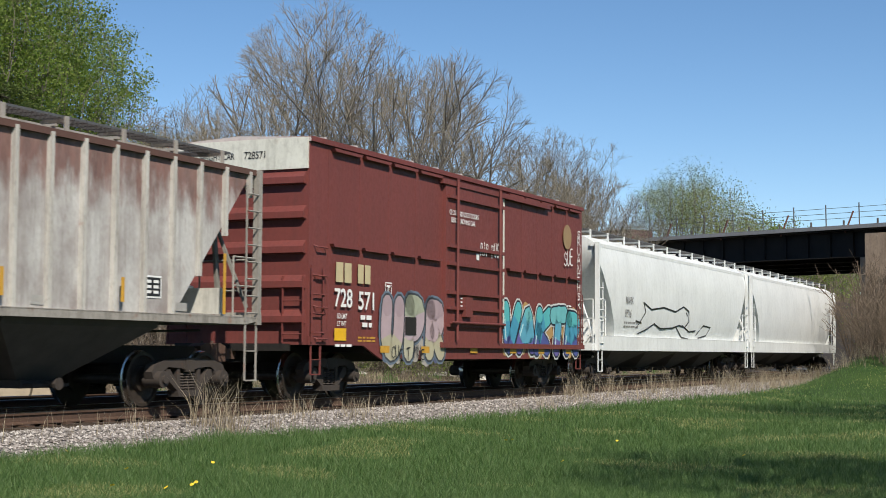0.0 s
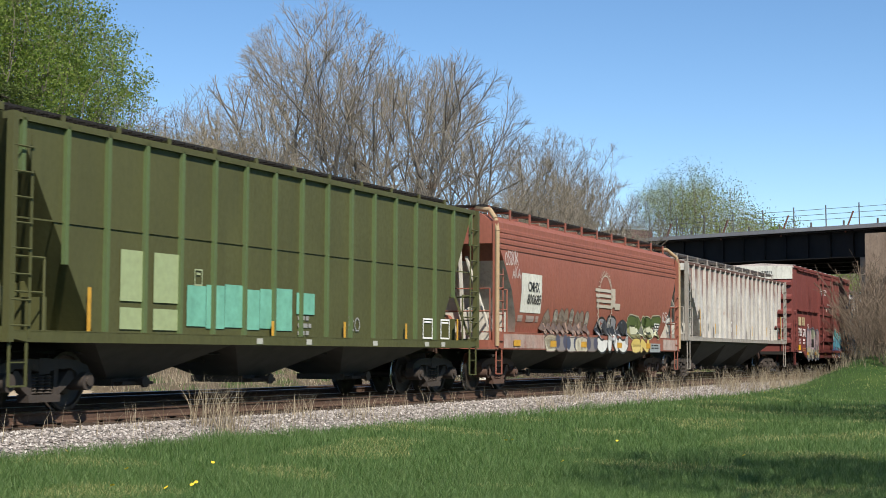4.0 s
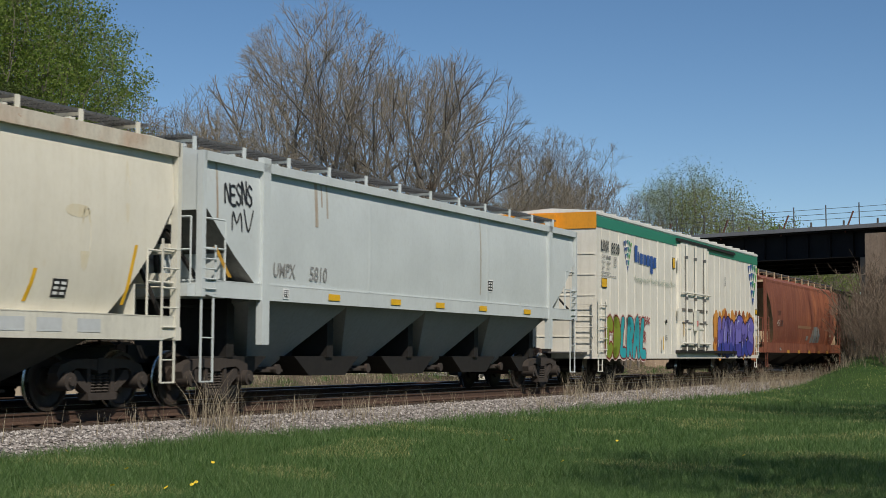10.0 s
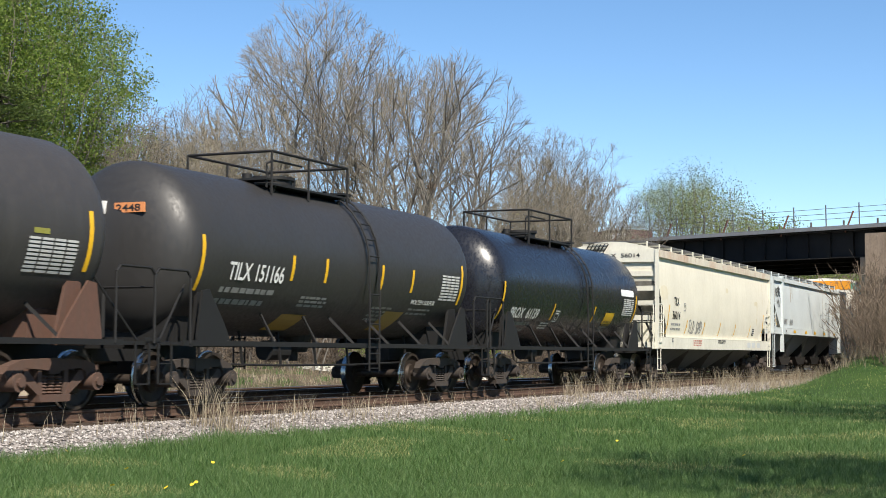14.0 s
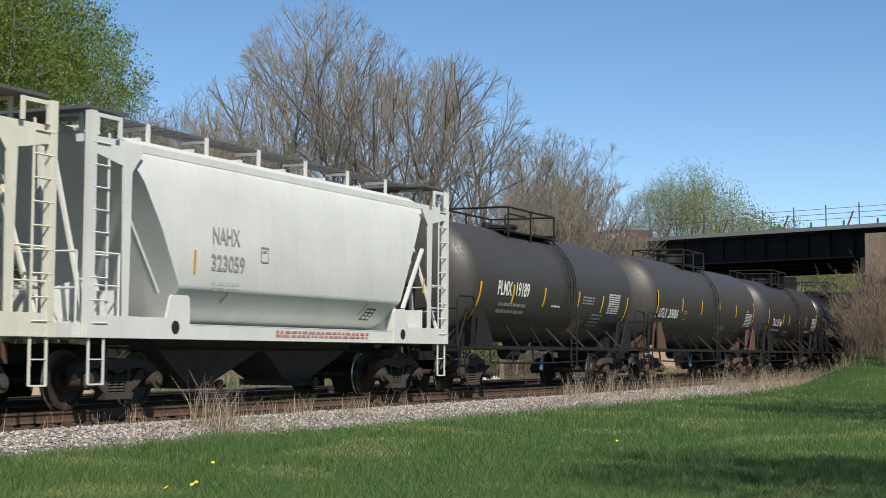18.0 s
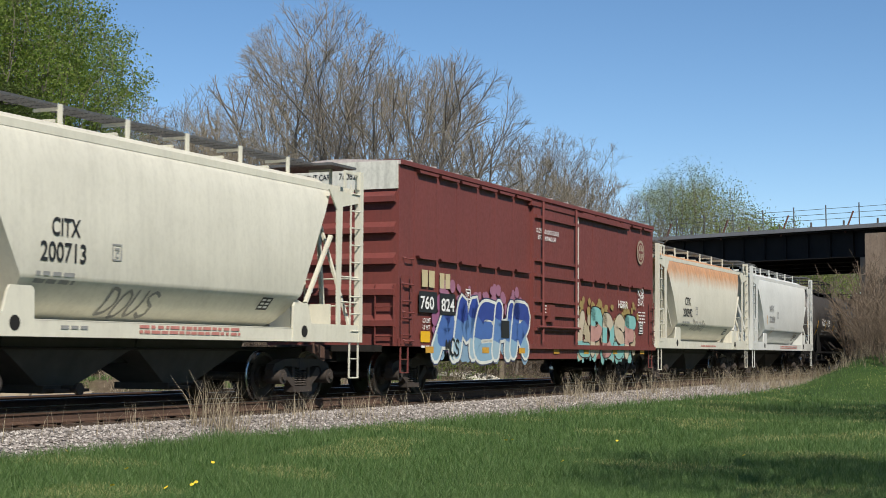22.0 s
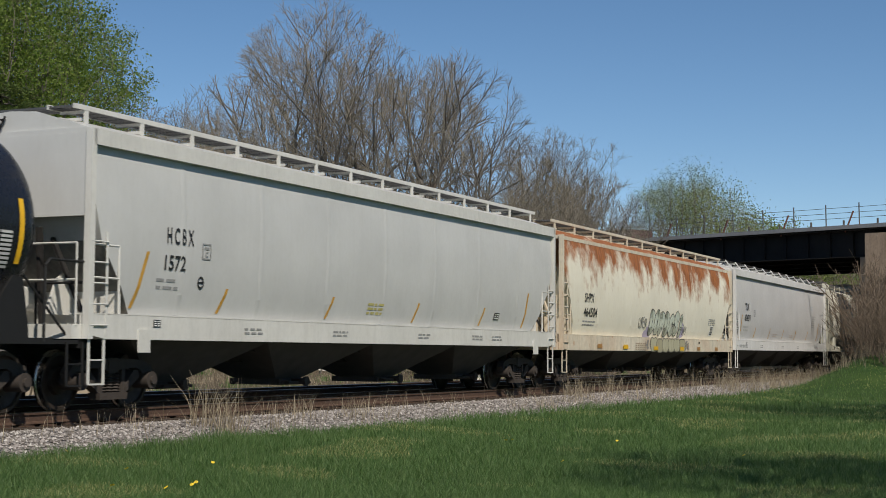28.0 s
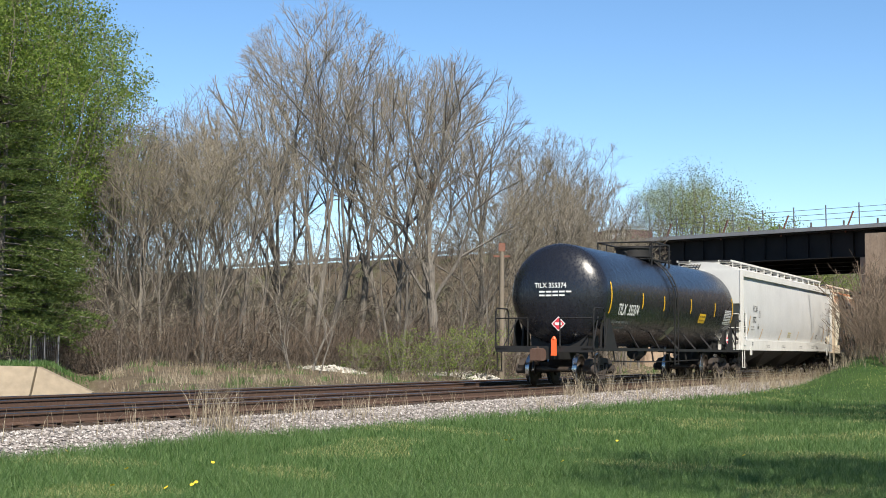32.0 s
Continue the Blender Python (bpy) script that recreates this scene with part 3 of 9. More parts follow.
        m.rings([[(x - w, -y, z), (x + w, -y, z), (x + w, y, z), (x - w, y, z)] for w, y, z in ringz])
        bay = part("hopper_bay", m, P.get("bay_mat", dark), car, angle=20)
        g = M()
        g.box(x - w0 - 0.06, x + w0 + 0.06, -y0 - 0.12, y0 + 0.12, bot - 0.1, bot + 0.02)
        g.tube((x, -y0 - 0.4, bot - 0.03), (x, -y0, bot - 0.03), 0.05, 8)
        g.tube((x, -y0 - 0.46, bot - 0.03), (x, -y0 - 0.4, bot - 0.03), 0.1, 10)
        g.box(x - w0, x + w0, -y0 - 0.3, -y0 - 0.1, bot - 0.08, bot - 0.03)
        part("outlet_gate", g, P.get("gate_mat", TRUCK), bay)
    for k in range(nb + 1 if P.get("pans") else 0):
        x = -span / 2 + bl * k
        m = M()
        m.slab([(x - bl * 0.36, bot + 0.22), (x + bl * 0.36, bot + 0.22), (x + bl * 0.2, bot - 0.16), (x - bl * 0.2, bot - 0.16)], -0.95, 0.95)
        m.box(x - 0.12, x + 0.12, -1.0, 1.0, bot + 0.2, zl[0])
        part("cross_hood", m, STEEL, car, "dark cross-ridge hood between the hopper bays")
    # frame: centre sill, end platforms, bolsters
    m = M()
    m.box(-h - 0.1, h + 0.1, -0.2, 0.2, 0.72, 1.02)
    part("centre_sill", m, P.get("frame_mat", STEEL), car)
    for s in (-1, 1):
        m = M()
        m.box(min(s * (h - 0.02), s * (h + 0.28)), max(s * (h - 0.02), s * (h + 0.28)), -1.5, 1.5, zb, zb + 0.22)
        m.box(min(s * (h - inset - 0.1), s * h), max(s * (h - inset - 0.1), s * h), -1.5, 1.5, zb + 0.12, zb + 0.16)
        part("end_sill", m, trim, car)
        # shear plates that carry the body on the bolster
        m = M()
        xi = h - inset
        for y in (-0.55, 0.55):
            m.slab([(s * (xi - 0.1), zs), (s * (h - 0.25), zs), (s * (h - 0.5), zs + 0.55), (s * (xi + 0.25), zs + 0.8)], y - 0.02, y + 0.02)
        m.box(min(s * (h - 0.95), s * (h - 0.91)), max(s * (h - 0.95), s * (h - 0.91)), -1.45, 1.45, zb, zs + 0.5)
        part("bolster_web", m, P.get("web_mat", trim), car, "pale steel bolster web with lightening holes" if P.get("hole") else "")
        if P.get("hole"):
            for y in (-1.615, 1.575):
                m = M()
                m.slab([(s * (h - 0.05), zb), (s * (h - 0.05), zs + 0.1), (s * (h - 1.95), zs + 0.1), (s * (h - 2.05), 1.78), (s * (h - 2.1), 1.84), (s * (h - 2.55), 1.84), (s * (h - 2.6), 1.78), (s * (h - 2.62), zb)][::s], y, y + 0.04)
                part("gusset_plate", m, trim, car)
                m = M()
                m.slab([(s * (h - 0.82), zs), (s * (h - 0.94), zs), (s * (h - 0.98), ze - 0.5), (s * (h - 1.3), ze - 0.12), (s * (h - 0.1), ze - 0.12), (s * (h - 0.1), ze - 0.3), (s * (h - 0.75), ze - 0.42)][::s], y + 0.005, y + 0.035)
                part("inner_post", m, trim, car, "inner end post with a flared head")
                m = M()
                m.slab([(s * (h - 0.06), ze - 0.02), (s * (h - 0.06), ze + 0.32), (s * (h - 0.7), ze + 0.32), (s * (h - 0.7), ze - 0.02), (s * (h - 0.62), ze - 0.02), (s * (h - 0.62), ze + 0.26), (s * (h - 0.14), ze + 0.26), (s * (h - 0.14), ze - 0.02)][::s], y, y + 0.03)
                part("roof_grab", m, trim, car)
                m = M()
                m.bar((s * (h - 0.95), y * 0.9, ze - 1.0), (s * (h - 1.9), y * 0.9, zs + 0.5), 0.08, 0.05)
                part("slope_brace", m, trim, car)
            m = M()
            for k in range(9):
                x = s * (h - 0.06 - 0.115 * k)
                m.box(x - 0.05, x + 0.05, -1.5, 1.5, P["board"] - 0.03, P["board"] + 0.02)
            part("end_deck", m, GRATE, car, "grey steel plank deck over the car end")
            m = M()
            m.tube((s * (h - 2.2), -1.6, zs - 0.05), (s * (h - 2.2), -1.622, zs - 0.05), 0.11, 18)
            part("lightening_hole", m, STEEL, car, "dark round hole in the gusset")
        # end posts
        for y in (-1, 1):
            m = M()
            pw = P.get("post", 0.11)
            m.box(s * h - pw / 2, s * h + pw / 2, y * 1.57 - 0.06, y * 1.57 + 0.06, zb, ze + P.get("posttop", 0.0))
            part("end_post", m, trim, car)
        for y in (-0.75, 0.75):
            m = M()
            m.bar((s * (h + 0.05), y, zb + 0.2), (s * (h - 0.02), y * 0.8, min(zc, ze) - 0.05), 0.1, 0.06)
            part("end_brace", m, P.get("brace_mat", P.get("end_mat", trim)), car)
            m = M()
            m.bar((s * (h - 0.1), y * 1.9, zb + 0.3), (s * (h - 0.25), y * 0.9, zc - 0.2), 0.07, 0.05)
            part("diagonal_brace", m, P.get("brace_mat", P.get("end_mat", trim)), car)
        if P.get("slats"):
            for k in range(5):
                z = zs + 0.55 + k * 0.48
                m = M()
                m.box(s * (h - 0.06) - 0.05, s * (h - 0.06) + 0.05, -1.5, 1.5, z, z + 0.16)
                part("end_slat", m, trim, car, "pressed steel stiffener across the car end")
        # ladder and hand rails by the camera side and the far side
        for y in (-1, 1):
            top = ze + P.get("posttop", 0.0)
            ladder(car, s * h - 0.02 if s < 0 else h - 0.40, s * h + 0.4 if s < 0 else h + 0.02, y * 1.6, zb + 0.05, P.get("ladtop", top - 0.3), P.get("rungs", 8), trim)
            stirrup(car, s * (h - 0.2), y * 1.58, 0.42, zb + 0.05, trim)
            m = M()
            x1 = s * (h - 0.75)
            m.pipe([(x1, y * 1.56, zs), (x1, y * 1.56, zs + 1.05), (s * h, y * 1.56, zs + 1.05)], 0.02)
            m.pipe([(x1, y * 1.56, zs + 0.55), (s * h, y * 1.56, zs + 0.55)], 0.018)
            part("hand_rail", m, trim, car)
        for y in (-1, 1):
            m = M()
            m.pipe([(s * (h + 0.2), y * 1.5, zb + 0.2), (s * (h + 0.2), y * 1.5, zs + 1.05), (s * (h + 0.22), y * 0.2, zs + 1.05), (s * (h + 0.22), y * 0.2, zb + 0.2)], 0.018)
            m.pipe([(s * (h + 0.2), y * 1.5, zs + 0.5), (s * (h + 0.22), y * 0.2, zs + 0.5)], 0.018)
            part("end_rail", m, trim, car)
        if P.get("mesh_end"):
            zr0, zr1 = ze + 0.02, P["roof"][-1][1] + 0.06
            m = M()
            m.slab([(s * (h - 0.05), ze - 0.4), (s * (h + 0.02), ze - 0.4), (s * (h + 0.02), zr0), (s * (h - 0.05), zr0)][::s], -1.5, 1.5)
            m.add([(s * (h - 0.02), y, z) for y, z in ((-1.5, zr0), (1.5, zr0), (1.1, zr0 + 0.12), (0.5, zr1 - 0.03), (0, zr1), (-0.5, zr1 - 0.03), (-1.1, zr0 + 0.12))], [tuple(range(7))])
            part("roof_end", m, P.get("panel", trim), car, "pale arched top of the car end")
            m = M()
            xm = s * (h + 0.035)
            for k in range(6):
                m.bar((xm, 0.98 - 0.13 * k, zr0 - 0.2), (xm, 0.72 - 0.13 * k, zr1 - 0.08), 0.035, 0.02)
                m.bar((xm, 0.98 - 0.13 * k, zr0 - 0.14 + 0.02 * k), (xm, 0.78 - 0.1 * k, zr0 - 0.14 + 0.05 * k), 0.035, 0.02)
            for k in range(5):
                m.bar((xm, 0.99 - 0.055 * k, zr0 - 0.2 + 0.1 * k), (xm, 0.3 - 0.055 * k, zr0 - 0.2 + 0.1 * k), 0.035, 0.02)
            part("end_grating", m, STEEL, car, "dark diamond step grating on the roof end")
    if P.get("panel"):
        for s in (-1, 1):
            m = M()
            m.box(min(s * (h - 0.02), s * (h + 0.03)), max(s * (h - 0.02), s * (h + 0.03)), -1.5, 1.5, zc + 0.1, ze - 0.06)
            part("end_panel", m, P["panel"], car, "pale flat panel across the top of the end")
    # brake gear on the trailing end
    m = M()
    m.tube((-h - 0.12, 0.6, zs + 0.55), (-h - 0.2, 0.6, zs + 0.55), 0.26, 18)
    m.tube((-h + 0.05, 0.6, zs + 0.55), (-h - 0.12, 0.6, zs + 0.55), 0.12, 10)
    part("brake_wheel", m, STEEL, car)
    m = M()
    m.tube((-h + 0.5, 0.15, zs + 0.25), (-h + 1.3, 0.15, zs + 0.25), 0.2, 14)
    part("air_reservoir", m, trim, car)
    m = M()
    m.pipe([(-h + 0.2, -0.5, zb - 0.1), (-h + 2.5, -0.75, zb - 0.16), (h - 2.5, -0.75, zb - 0.16), (h - 0.2, -0.5, zb - 0.1)], 0.025)
    part("brake_pipe", m, STEEL, car)
    # roof
    hat = M()
    zh = P["roof"][-1][1]
    hat.box(-h + 0.8, h - 0.8, -0.32, 0.32, zh - 0.05, zh + 0.06)
    part("hatch_trough", hat, P.get("hatch_mat", trim), car)
    for k in range(int(L / 1.6)):
        x = -h + 1.2 + k * 1.6
        b2 = M()
        b2.bar((x, -0.4, zh + 0.08), (x, 0.4, zh + 0.08), 0.07, 0.05)
        part("hatch_clamp", b2, P.get("hatch_mat", trim), car)
    running_boards(car, L - P.get("boardin", 0.3), P["board"], P.get("boardy", 0.85), P.get("board_mat", GRATE), P.get("support_mat", trim), P.get("supports", 11), up=P.get("up", 0.22), tilt=P.get("tilt", 0.0), edge=P.get("edge"))
    ti = P.get("truck", 1.2)
    for s in (-1, 1):
        truck(car, s * (h - ti), P.get("truck_mat"))
    ends(car, h + 0.05)
    return car, (a + b) / 2, h, side


# ---- boxcar ----
def boxcar(label, a, b, mat, P):
    L = b - a
    h = L / 2
    car = thing("boxcar", label, "boxcar")
    W, zb, ze, zr = 1.58, P.get("zb", 1.06), P.get("ze", 5.02), P.get("zr", 5.07)

    def side(z):
        return W

    m = M()
    prof = [(-W, zb), (-W, ze), (0, zr), (W, ze), (W, zb)]
    m.rings([[(x, y, z) for y, z in prof] for x in (-h, h)])
    part("body", m, mat, car)
    m = M()
    m.rings([[(x, y, z) for y, z in ((-W - 0.03, ze - 0.02), (0, zr + 0.02), (W + 0.03, ze - 0.02), (W + 0.03, ze - 0.1), (-W - 0.03, ze - 0.1))] for x in (-h - 0.02, h + 0.02)])
    part("roof", m, P["roof_mat"], car, P.get("roof_label", ""))
    for k in range(int(L / 1.2)):
        x = -h + 0.6 + k * (L - 1.2) / (int(L / 1.2) - 1)
        m = M()
        m.add([(x - .05, -W, ze), (x + .05, -W, ze), (x + .05, 0, zr + .06), (x - .05, 0, zr + .06), (x - .05, W, ze), (x + .05, W, ze), (x - .05, -W, ze + .05), (x + .05, -W, ze + .05), (x + .05, 0, zr + .09), (x - .05, 0, zr + .09), (x - .05, W, ze + .05), (x + .05, W, ze + .05)],
              [(6, 7, 8, 9), (9, 8, 11, 10), (0, 1, 7, 6), (0, 6, 9, 3), (1, 2, 8, 7), (3, 9, 10, 4), (2, 5, 11, 8), (4, 10, 11, 5)])
        part("roof_rib", m, P["roof_mat"], car)
    m = M()
    m.box(-h - 0.15, h + 0.15, -0.2, 0.2, 0.72, 1.06)
    for x in np.linspace(-h + 2.5, h - 2.5, 6):
        m.box(x - 0.05, x + 0.05, -1.5, 1.5, 0.92, 1.06)
    part("underframe", m, STEEL, car)
    ti = P.get("truck", 1.7)
    for s in (-1, 1):
        truck(car, s * (h - ti), P.get("truck_mat"))
    ends(car, h + 0.25)
    return car, (a + b) / 2, h, side, W, zb, ze


# ---- tank car ----
def tank_car(label, a, b, mat, P):
    """a, b: arc lengths of the two head seams."""
    L = b - a
    h = L / 2
    car = thing("tank_car", label, "tank car")
    R, zc = P.get("r", 1.5), P.get("zc", 2.72)
    n = 56
    hd = P.get("head", 0.72)
    m = M()
    prof = [(-h - hd * math.sin(t), R * math.cos(t)) for t in np.linspace(math.pi / 2 - 0.03, 0.0, 11)]
    prof += [(x, R) for x in np.linspace(-h, h, 15)[1:-1]]
    prof += [(h + hd * math.sin(t), R * math.cos(t)) for t in np.linspace(0.0, math.pi / 2 - 0.03, 11)]
    m.rings([[(x, r * math.sin(2 * math.pi * k / n), zc + r * math.cos(2 * math.pi * k / n)) for k in range(n)] for x, r in prof])
    part("tank_shell", m, mat, car, angle=50)

    def side(z):
        return math.sqrt(max(R * R - (z - zc) ** 2, 0.01))

    for x in P.get("bands", ()):
        m = M()
        for w, rr in ((0.05, R + 0.012),):
            m.rings([[(x + d, rr * math.sin(2 * math.pi * k / n), zc + rr * math.cos(2 * math.pi * k / n)) for k in range(n)] for d in (-w, w)], caps=False)
        part("shell_band", m, mat, car, angle=50)
    fm = P.get("frame_mat", STEEL)
    for s in (-1, 1):
        m = M()
        m.slab([(s * (h - 0.9), zc - R + 0.5), (s * (h - 0.9), 1.02), (s * (h + 0.1), 1.02), (s * (h + 0.1), zc - R + 0.5)], -0.9, 0.9)
        for y in (-1.25, 1.25):
            m.slab([(s * (h - 0.75), 1.0), (s * (h - 0.05), 1.0), (s * (h - 0.15), 1.95), (s * (h - 0.45), 2.05)], y - 0.03, y + 0.03)
        part("saddle", m, P.get("saddle_mat", fm), car)
        m = M()
        m.box(min(s * (h - 1.6), s * (h + 1.45)), max(s * (h - 1.6), s * (h + 1.45)), -0.3, 0.3, 0.75, 1.12)
        m.box(min(s * (h + 1.2), s * (h + 1.42)), max(s * (h + 1.2), s * (h + 1.42)), -1.5, 1.5, 0.96, 1.14)
        m.box(min(s * (h + 0.5), s * (h + 1.42)), max(s * (h + 0.5), s * (h + 1.42)), -1.5, -1.15, 1.02, 1.08)
        m.box(min(s * (h + 0.5), s * (h + 1.42)), max(s * (h + 0.5), s * (h + 1.42)), 1.15, 1.5, 1.02, 1.08)
        part("stub_sill", m, fm, car)
        for y in (-1, 1):
            yy = y * 1.52
            m = M()
            m.pipe([(s * (h + 1.4), yy, 1.05), (s * (h + 1.4), yy, 2.15), (s * (h + 1.3), yy, 2.25), (s * (h + 0.5), yy, 2.25), (s * (h + 0.4), yy, 2.15), (s * (h + 0.4), yy, 1.05)], 0.024)
            part("hand_rail", m, P.get("rail_mat", fm), car)
            m = M()
            m.tube((s * (h + 0.15), y * 1.25, 2.1), (s * (h + 1.1), y * 1.4, 1.1), 0.02, 6)
            part("rail_stay", m, P.get("rail_mat", fm), car)
            m = M()
            m.pipe([(s * (h + 1.42), y * 1.5, 1.95), (s * (h + 1.42), y * 0.5, 1.95), (s * (h + 1.42), y * 0.5, 1.1)], 0.022)
            part("end_rail", m, P.get("rail_mat", fm), car)
            m = M()
            m.slab([(s * (h - 0.95), 1.02), (s * (h + 0.12), 1.02), (s * (h + 0.12), 1.2), (s * (h - 0.02), 1.95), (s * (h - 0.22), 1.98), (s * (h - 0.7), 1.4)][::s], y * 1.46 - 0.02, y * 1.46 + 0.02)
            part("saddle_bracket", m, P.get("saddle_mat", fm), car, "triangular saddle bracket")
        for y in (-1.52, 1.52):
            stirrup(car, s * (h + 1.1), y, 0.4, 1.05, fm)
    for y in (-1, 1):
        m = M()
        m.bar((-h - 0.6, y * 1.5, 1.06), (h + 0.6, y * 1.5, 1.06), 0.05, 0.09)
        for k in range(7):
            x = -h + 0.8 + (L - 1.6) * k / 6
            m.bar((x, y * 1.5, 1.06), (x + (0.25 if k < 3 else -0.25), y * side(1.62), 1.62), 0.03, 0.05)
        part("side_grab_rail", m, fm, car)
    # ladder over the belly and up to the platform
    lx = P.get("ladder_x", 0.35)
    for y in (-1, 1):
        m = M()
        for dx in (-0.22, 0.22):
            pts = [(lx + dx, y * 1.62, 0.55), (lx + dx, y * 1.62, 2.0)]
            pts += [(lx + dx, y * (R + 0.1) * math.cos(t), zc + (R + 0.1) * math.sin(t)) for t in np.linspace(0.0, 1.25, 8)]
            m.pipe(pts, 0.022)
        lad = part("ladder", m, fm, car)
        rung = cached(("rung", fm), lambda: M().tube((-0.22, 0, 0), (0.22, 0, 0), 0.016, 6).mesh("rung", fm))
        for k in range(6):
            part("rung", rung, None, lad, m4=pose(lx, y * 1.62, 0.6 + k * 0.3))
        for t in np.linspace(0.1, 1.2, 6):
            part("rung", rung, None, lad, m4=pose(lx, y * (R + 0.1) * math.cos(t), zc + (R + 0.1) * math.sin(t)))
    # manway, valves and platform
    zt = zc + R
    mx = P.get("dome_x", -0.3)
    m = M()
    m.tube((mx, 0, zt - 0.15), (mx, 0, zt + P.get("dome_h", 0.3)), P.get("dome_r", 0.45), 20)
    m.tube((mx, 0, zt + P.get("dome_h", 0.3)), (mx, 0, zt + P.get("dome_h", 0.3) + 0.06), P.get("dome_r", 0.45) + 0.05, 20)
    m.tube((mx + 0.75, 0, zt - 0.1), (mx + 0.75, 0, zt + 0.26), 0.13, 12)
    m.tube((mx - 0.7, 0.1, zt - 0.1), (mx - 0.7, 0.1, zt + 0.2), 0.1, 12)
    part("manway_dome", m, P.get("dome_mat", fm), car, angle=40)
    pl = P.get("plat", 1.35)
    m = M()
    for y in (-1, 1):
        m.box(mx - pl, mx + pl, min(y * 0.55, y * 0.95), max(y * 0.55, y * 0.95), zt - 0.14, zt - 0.1)
        for x in (mx - pl + 0.2, mx + pl - 0.2):
            m.bar((x, y * 0.9, zt - 0.12), (x, y * 0.8, zt - 0.4), 0.05)
    for x in (-pl, pl):
        m.box(mx + x - 0.2, mx + x + 0.2, -0.95, 0.95, zt - 0.06, zt - 0.02)
    part("platform", m, P.get("dome_mat", fm), car)
    m = M()
    rt = zt + P.get("rail_h", 0.85)
    for y in (-0.95, 0.95):
        for x in (-pl, -0.1, pl):
            part("rail_post", M().tube((mx + x, y, zt - 0.32), (mx + x, y, rt), 0.028, 6), P.get("dome_mat", fm), car)
        part("platform_rail", M().tube((mx - pl, y, rt), (mx + pl, y, rt), 0.028, 6), P.get("dome_mat", fm), car)
    for x in (-pl, pl):
        part("platform_rail", M().tube((mx + x, -0.95, rt), (mx + x, 0.95, rt), 0.028, 6), P.get("dome_mat", fm), car)
    m = M()
    m.pipe([(mx - pl - 0.1, -0.9, zt - 0.2), (mx - pl - 0.1, -0.9, rt - 0.25), (mx - pl + 0.2, -0.85, rt - 0.15), (mx - 0.2, -0.85, rt - 0.15)], 0.022)
    part("crane_rail", m, P.get("dome_mat", fm), car, "bent inner hand rail")
    # bottom outlet and brake gear
    m = M()
    m.tube((0.1, 0, zc - R - 0.3), (0.1, 0, zc - R + 0.1), 0.28, 16, r2=0.42)
    m.tube((0.1, 0, zc - R - 0.48), (0.1, 0, zc - R - 0.28), 0.1, 10)
    m.tube((-0.9, -0.35, 0.95), (-1.6, -0.35, 0.95), 0.2, 14)
    m.pipe([(-h + 0.5, -0.5, 0.72), (-1.5, -0.62, 0.66), (1.5, -0.62, 0.66), (h - 0.5, -0.5, 0.72)], 0.025)
    for k in range(7):
        x = -h + 1.3 + (L - 2.6) * k / 6
        m.bar((x, -0.6, 0.66), (x, -0.5, zc - R + 0.12), 0.03, 0.05)
    part("bottom_outlet", m, fm, car)
    for s in (-1, 1):
        truck(car, s * (h - P.get("truck", 0.5)), P.get("truck_mat"))
    ends(car, h + 1.3)
    return car, (a + b) / 2, h, side
# ---- the cars, from the head of the visible train to its last car ----
CARS = []

CREAM = (0.62, 0.60, 0.49)
WHITE = (0.66, 0.68, 0.66)
LONG_ROOF = [(1.05, 4.44), (0.5, 4.54), (0.0, 4.56)]
# Slope sheets and braces take dark materials for the shade beneath the ends.
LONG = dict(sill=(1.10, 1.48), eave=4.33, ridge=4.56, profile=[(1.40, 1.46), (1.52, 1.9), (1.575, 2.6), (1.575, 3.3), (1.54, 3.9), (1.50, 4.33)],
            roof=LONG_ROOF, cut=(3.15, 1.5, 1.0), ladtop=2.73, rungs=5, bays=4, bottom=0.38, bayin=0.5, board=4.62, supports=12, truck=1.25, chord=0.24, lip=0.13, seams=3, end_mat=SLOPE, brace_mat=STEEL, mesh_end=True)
FLOW = dict(sill=(1.02, 1.44), eave=4.15, ridge=4.5, profile=[(1.42, 1.42), (1.53, 1.8), (1.6, 2.5), (1.6, 3.2), (1.54, 3.75), (1.45, 4.15)],
            roof=[(1.15, 4.33), (0.6, 4.45), (0.0, 4.48)], cut=(3.6, 1.9, 0.9), ladtop=3.0, rungs=6, bays=4, bottom=0.45, bayin=0.5, board=4.56, supports=12, truck=1.3, chord=0.1, lip=0.03, seams=3, boardy=0.95, up=0.34)
SHORT = dict(sill=(1.12, 1.36), eave=4.2, ridge=4.5, profile=[(0.86, 1.34), (1.12, 1.47), (1.34, 1.66), (1.5, 1.87), (1.575, 1.95), (1.6, 2.02), (1.6, 2.9), (1.56, 3.6), (1.48, 4.0), (1.4, 4.16)],
             roof=[(1.1, 4.34), (0.55, 4.42), (0.0, 4.45)], cut=(4.1, 1.7, 0.8), back=0.93, bays=2, bottom=0.36, bayin=0.6, bayz=0.98, board=4.62, supports=8, truck=1.4, chord=0.12, lip=0.05, posttop=0.34, hole=True, post=0.14, rungs=9, up=0.42, boardin=0.1)
RIB = dict(sill=(1.30, 1.52), eave=4.15, ridge=4.4, profile=[(1.50, 1.50), (1.50, 4.15)], roof=[(0.9, 4.3), (0.4, 4.38), (0.0, 4.4)], cut=(3.3, 1.6, 1.0),
           bays=3, bottom=0.45, bayin=0.4, bayz=1.3, board=4.46, supports=12, truck=1.35, chord=0.1, lip=0.07, ribs=19, up=0.3, sillplate=True)


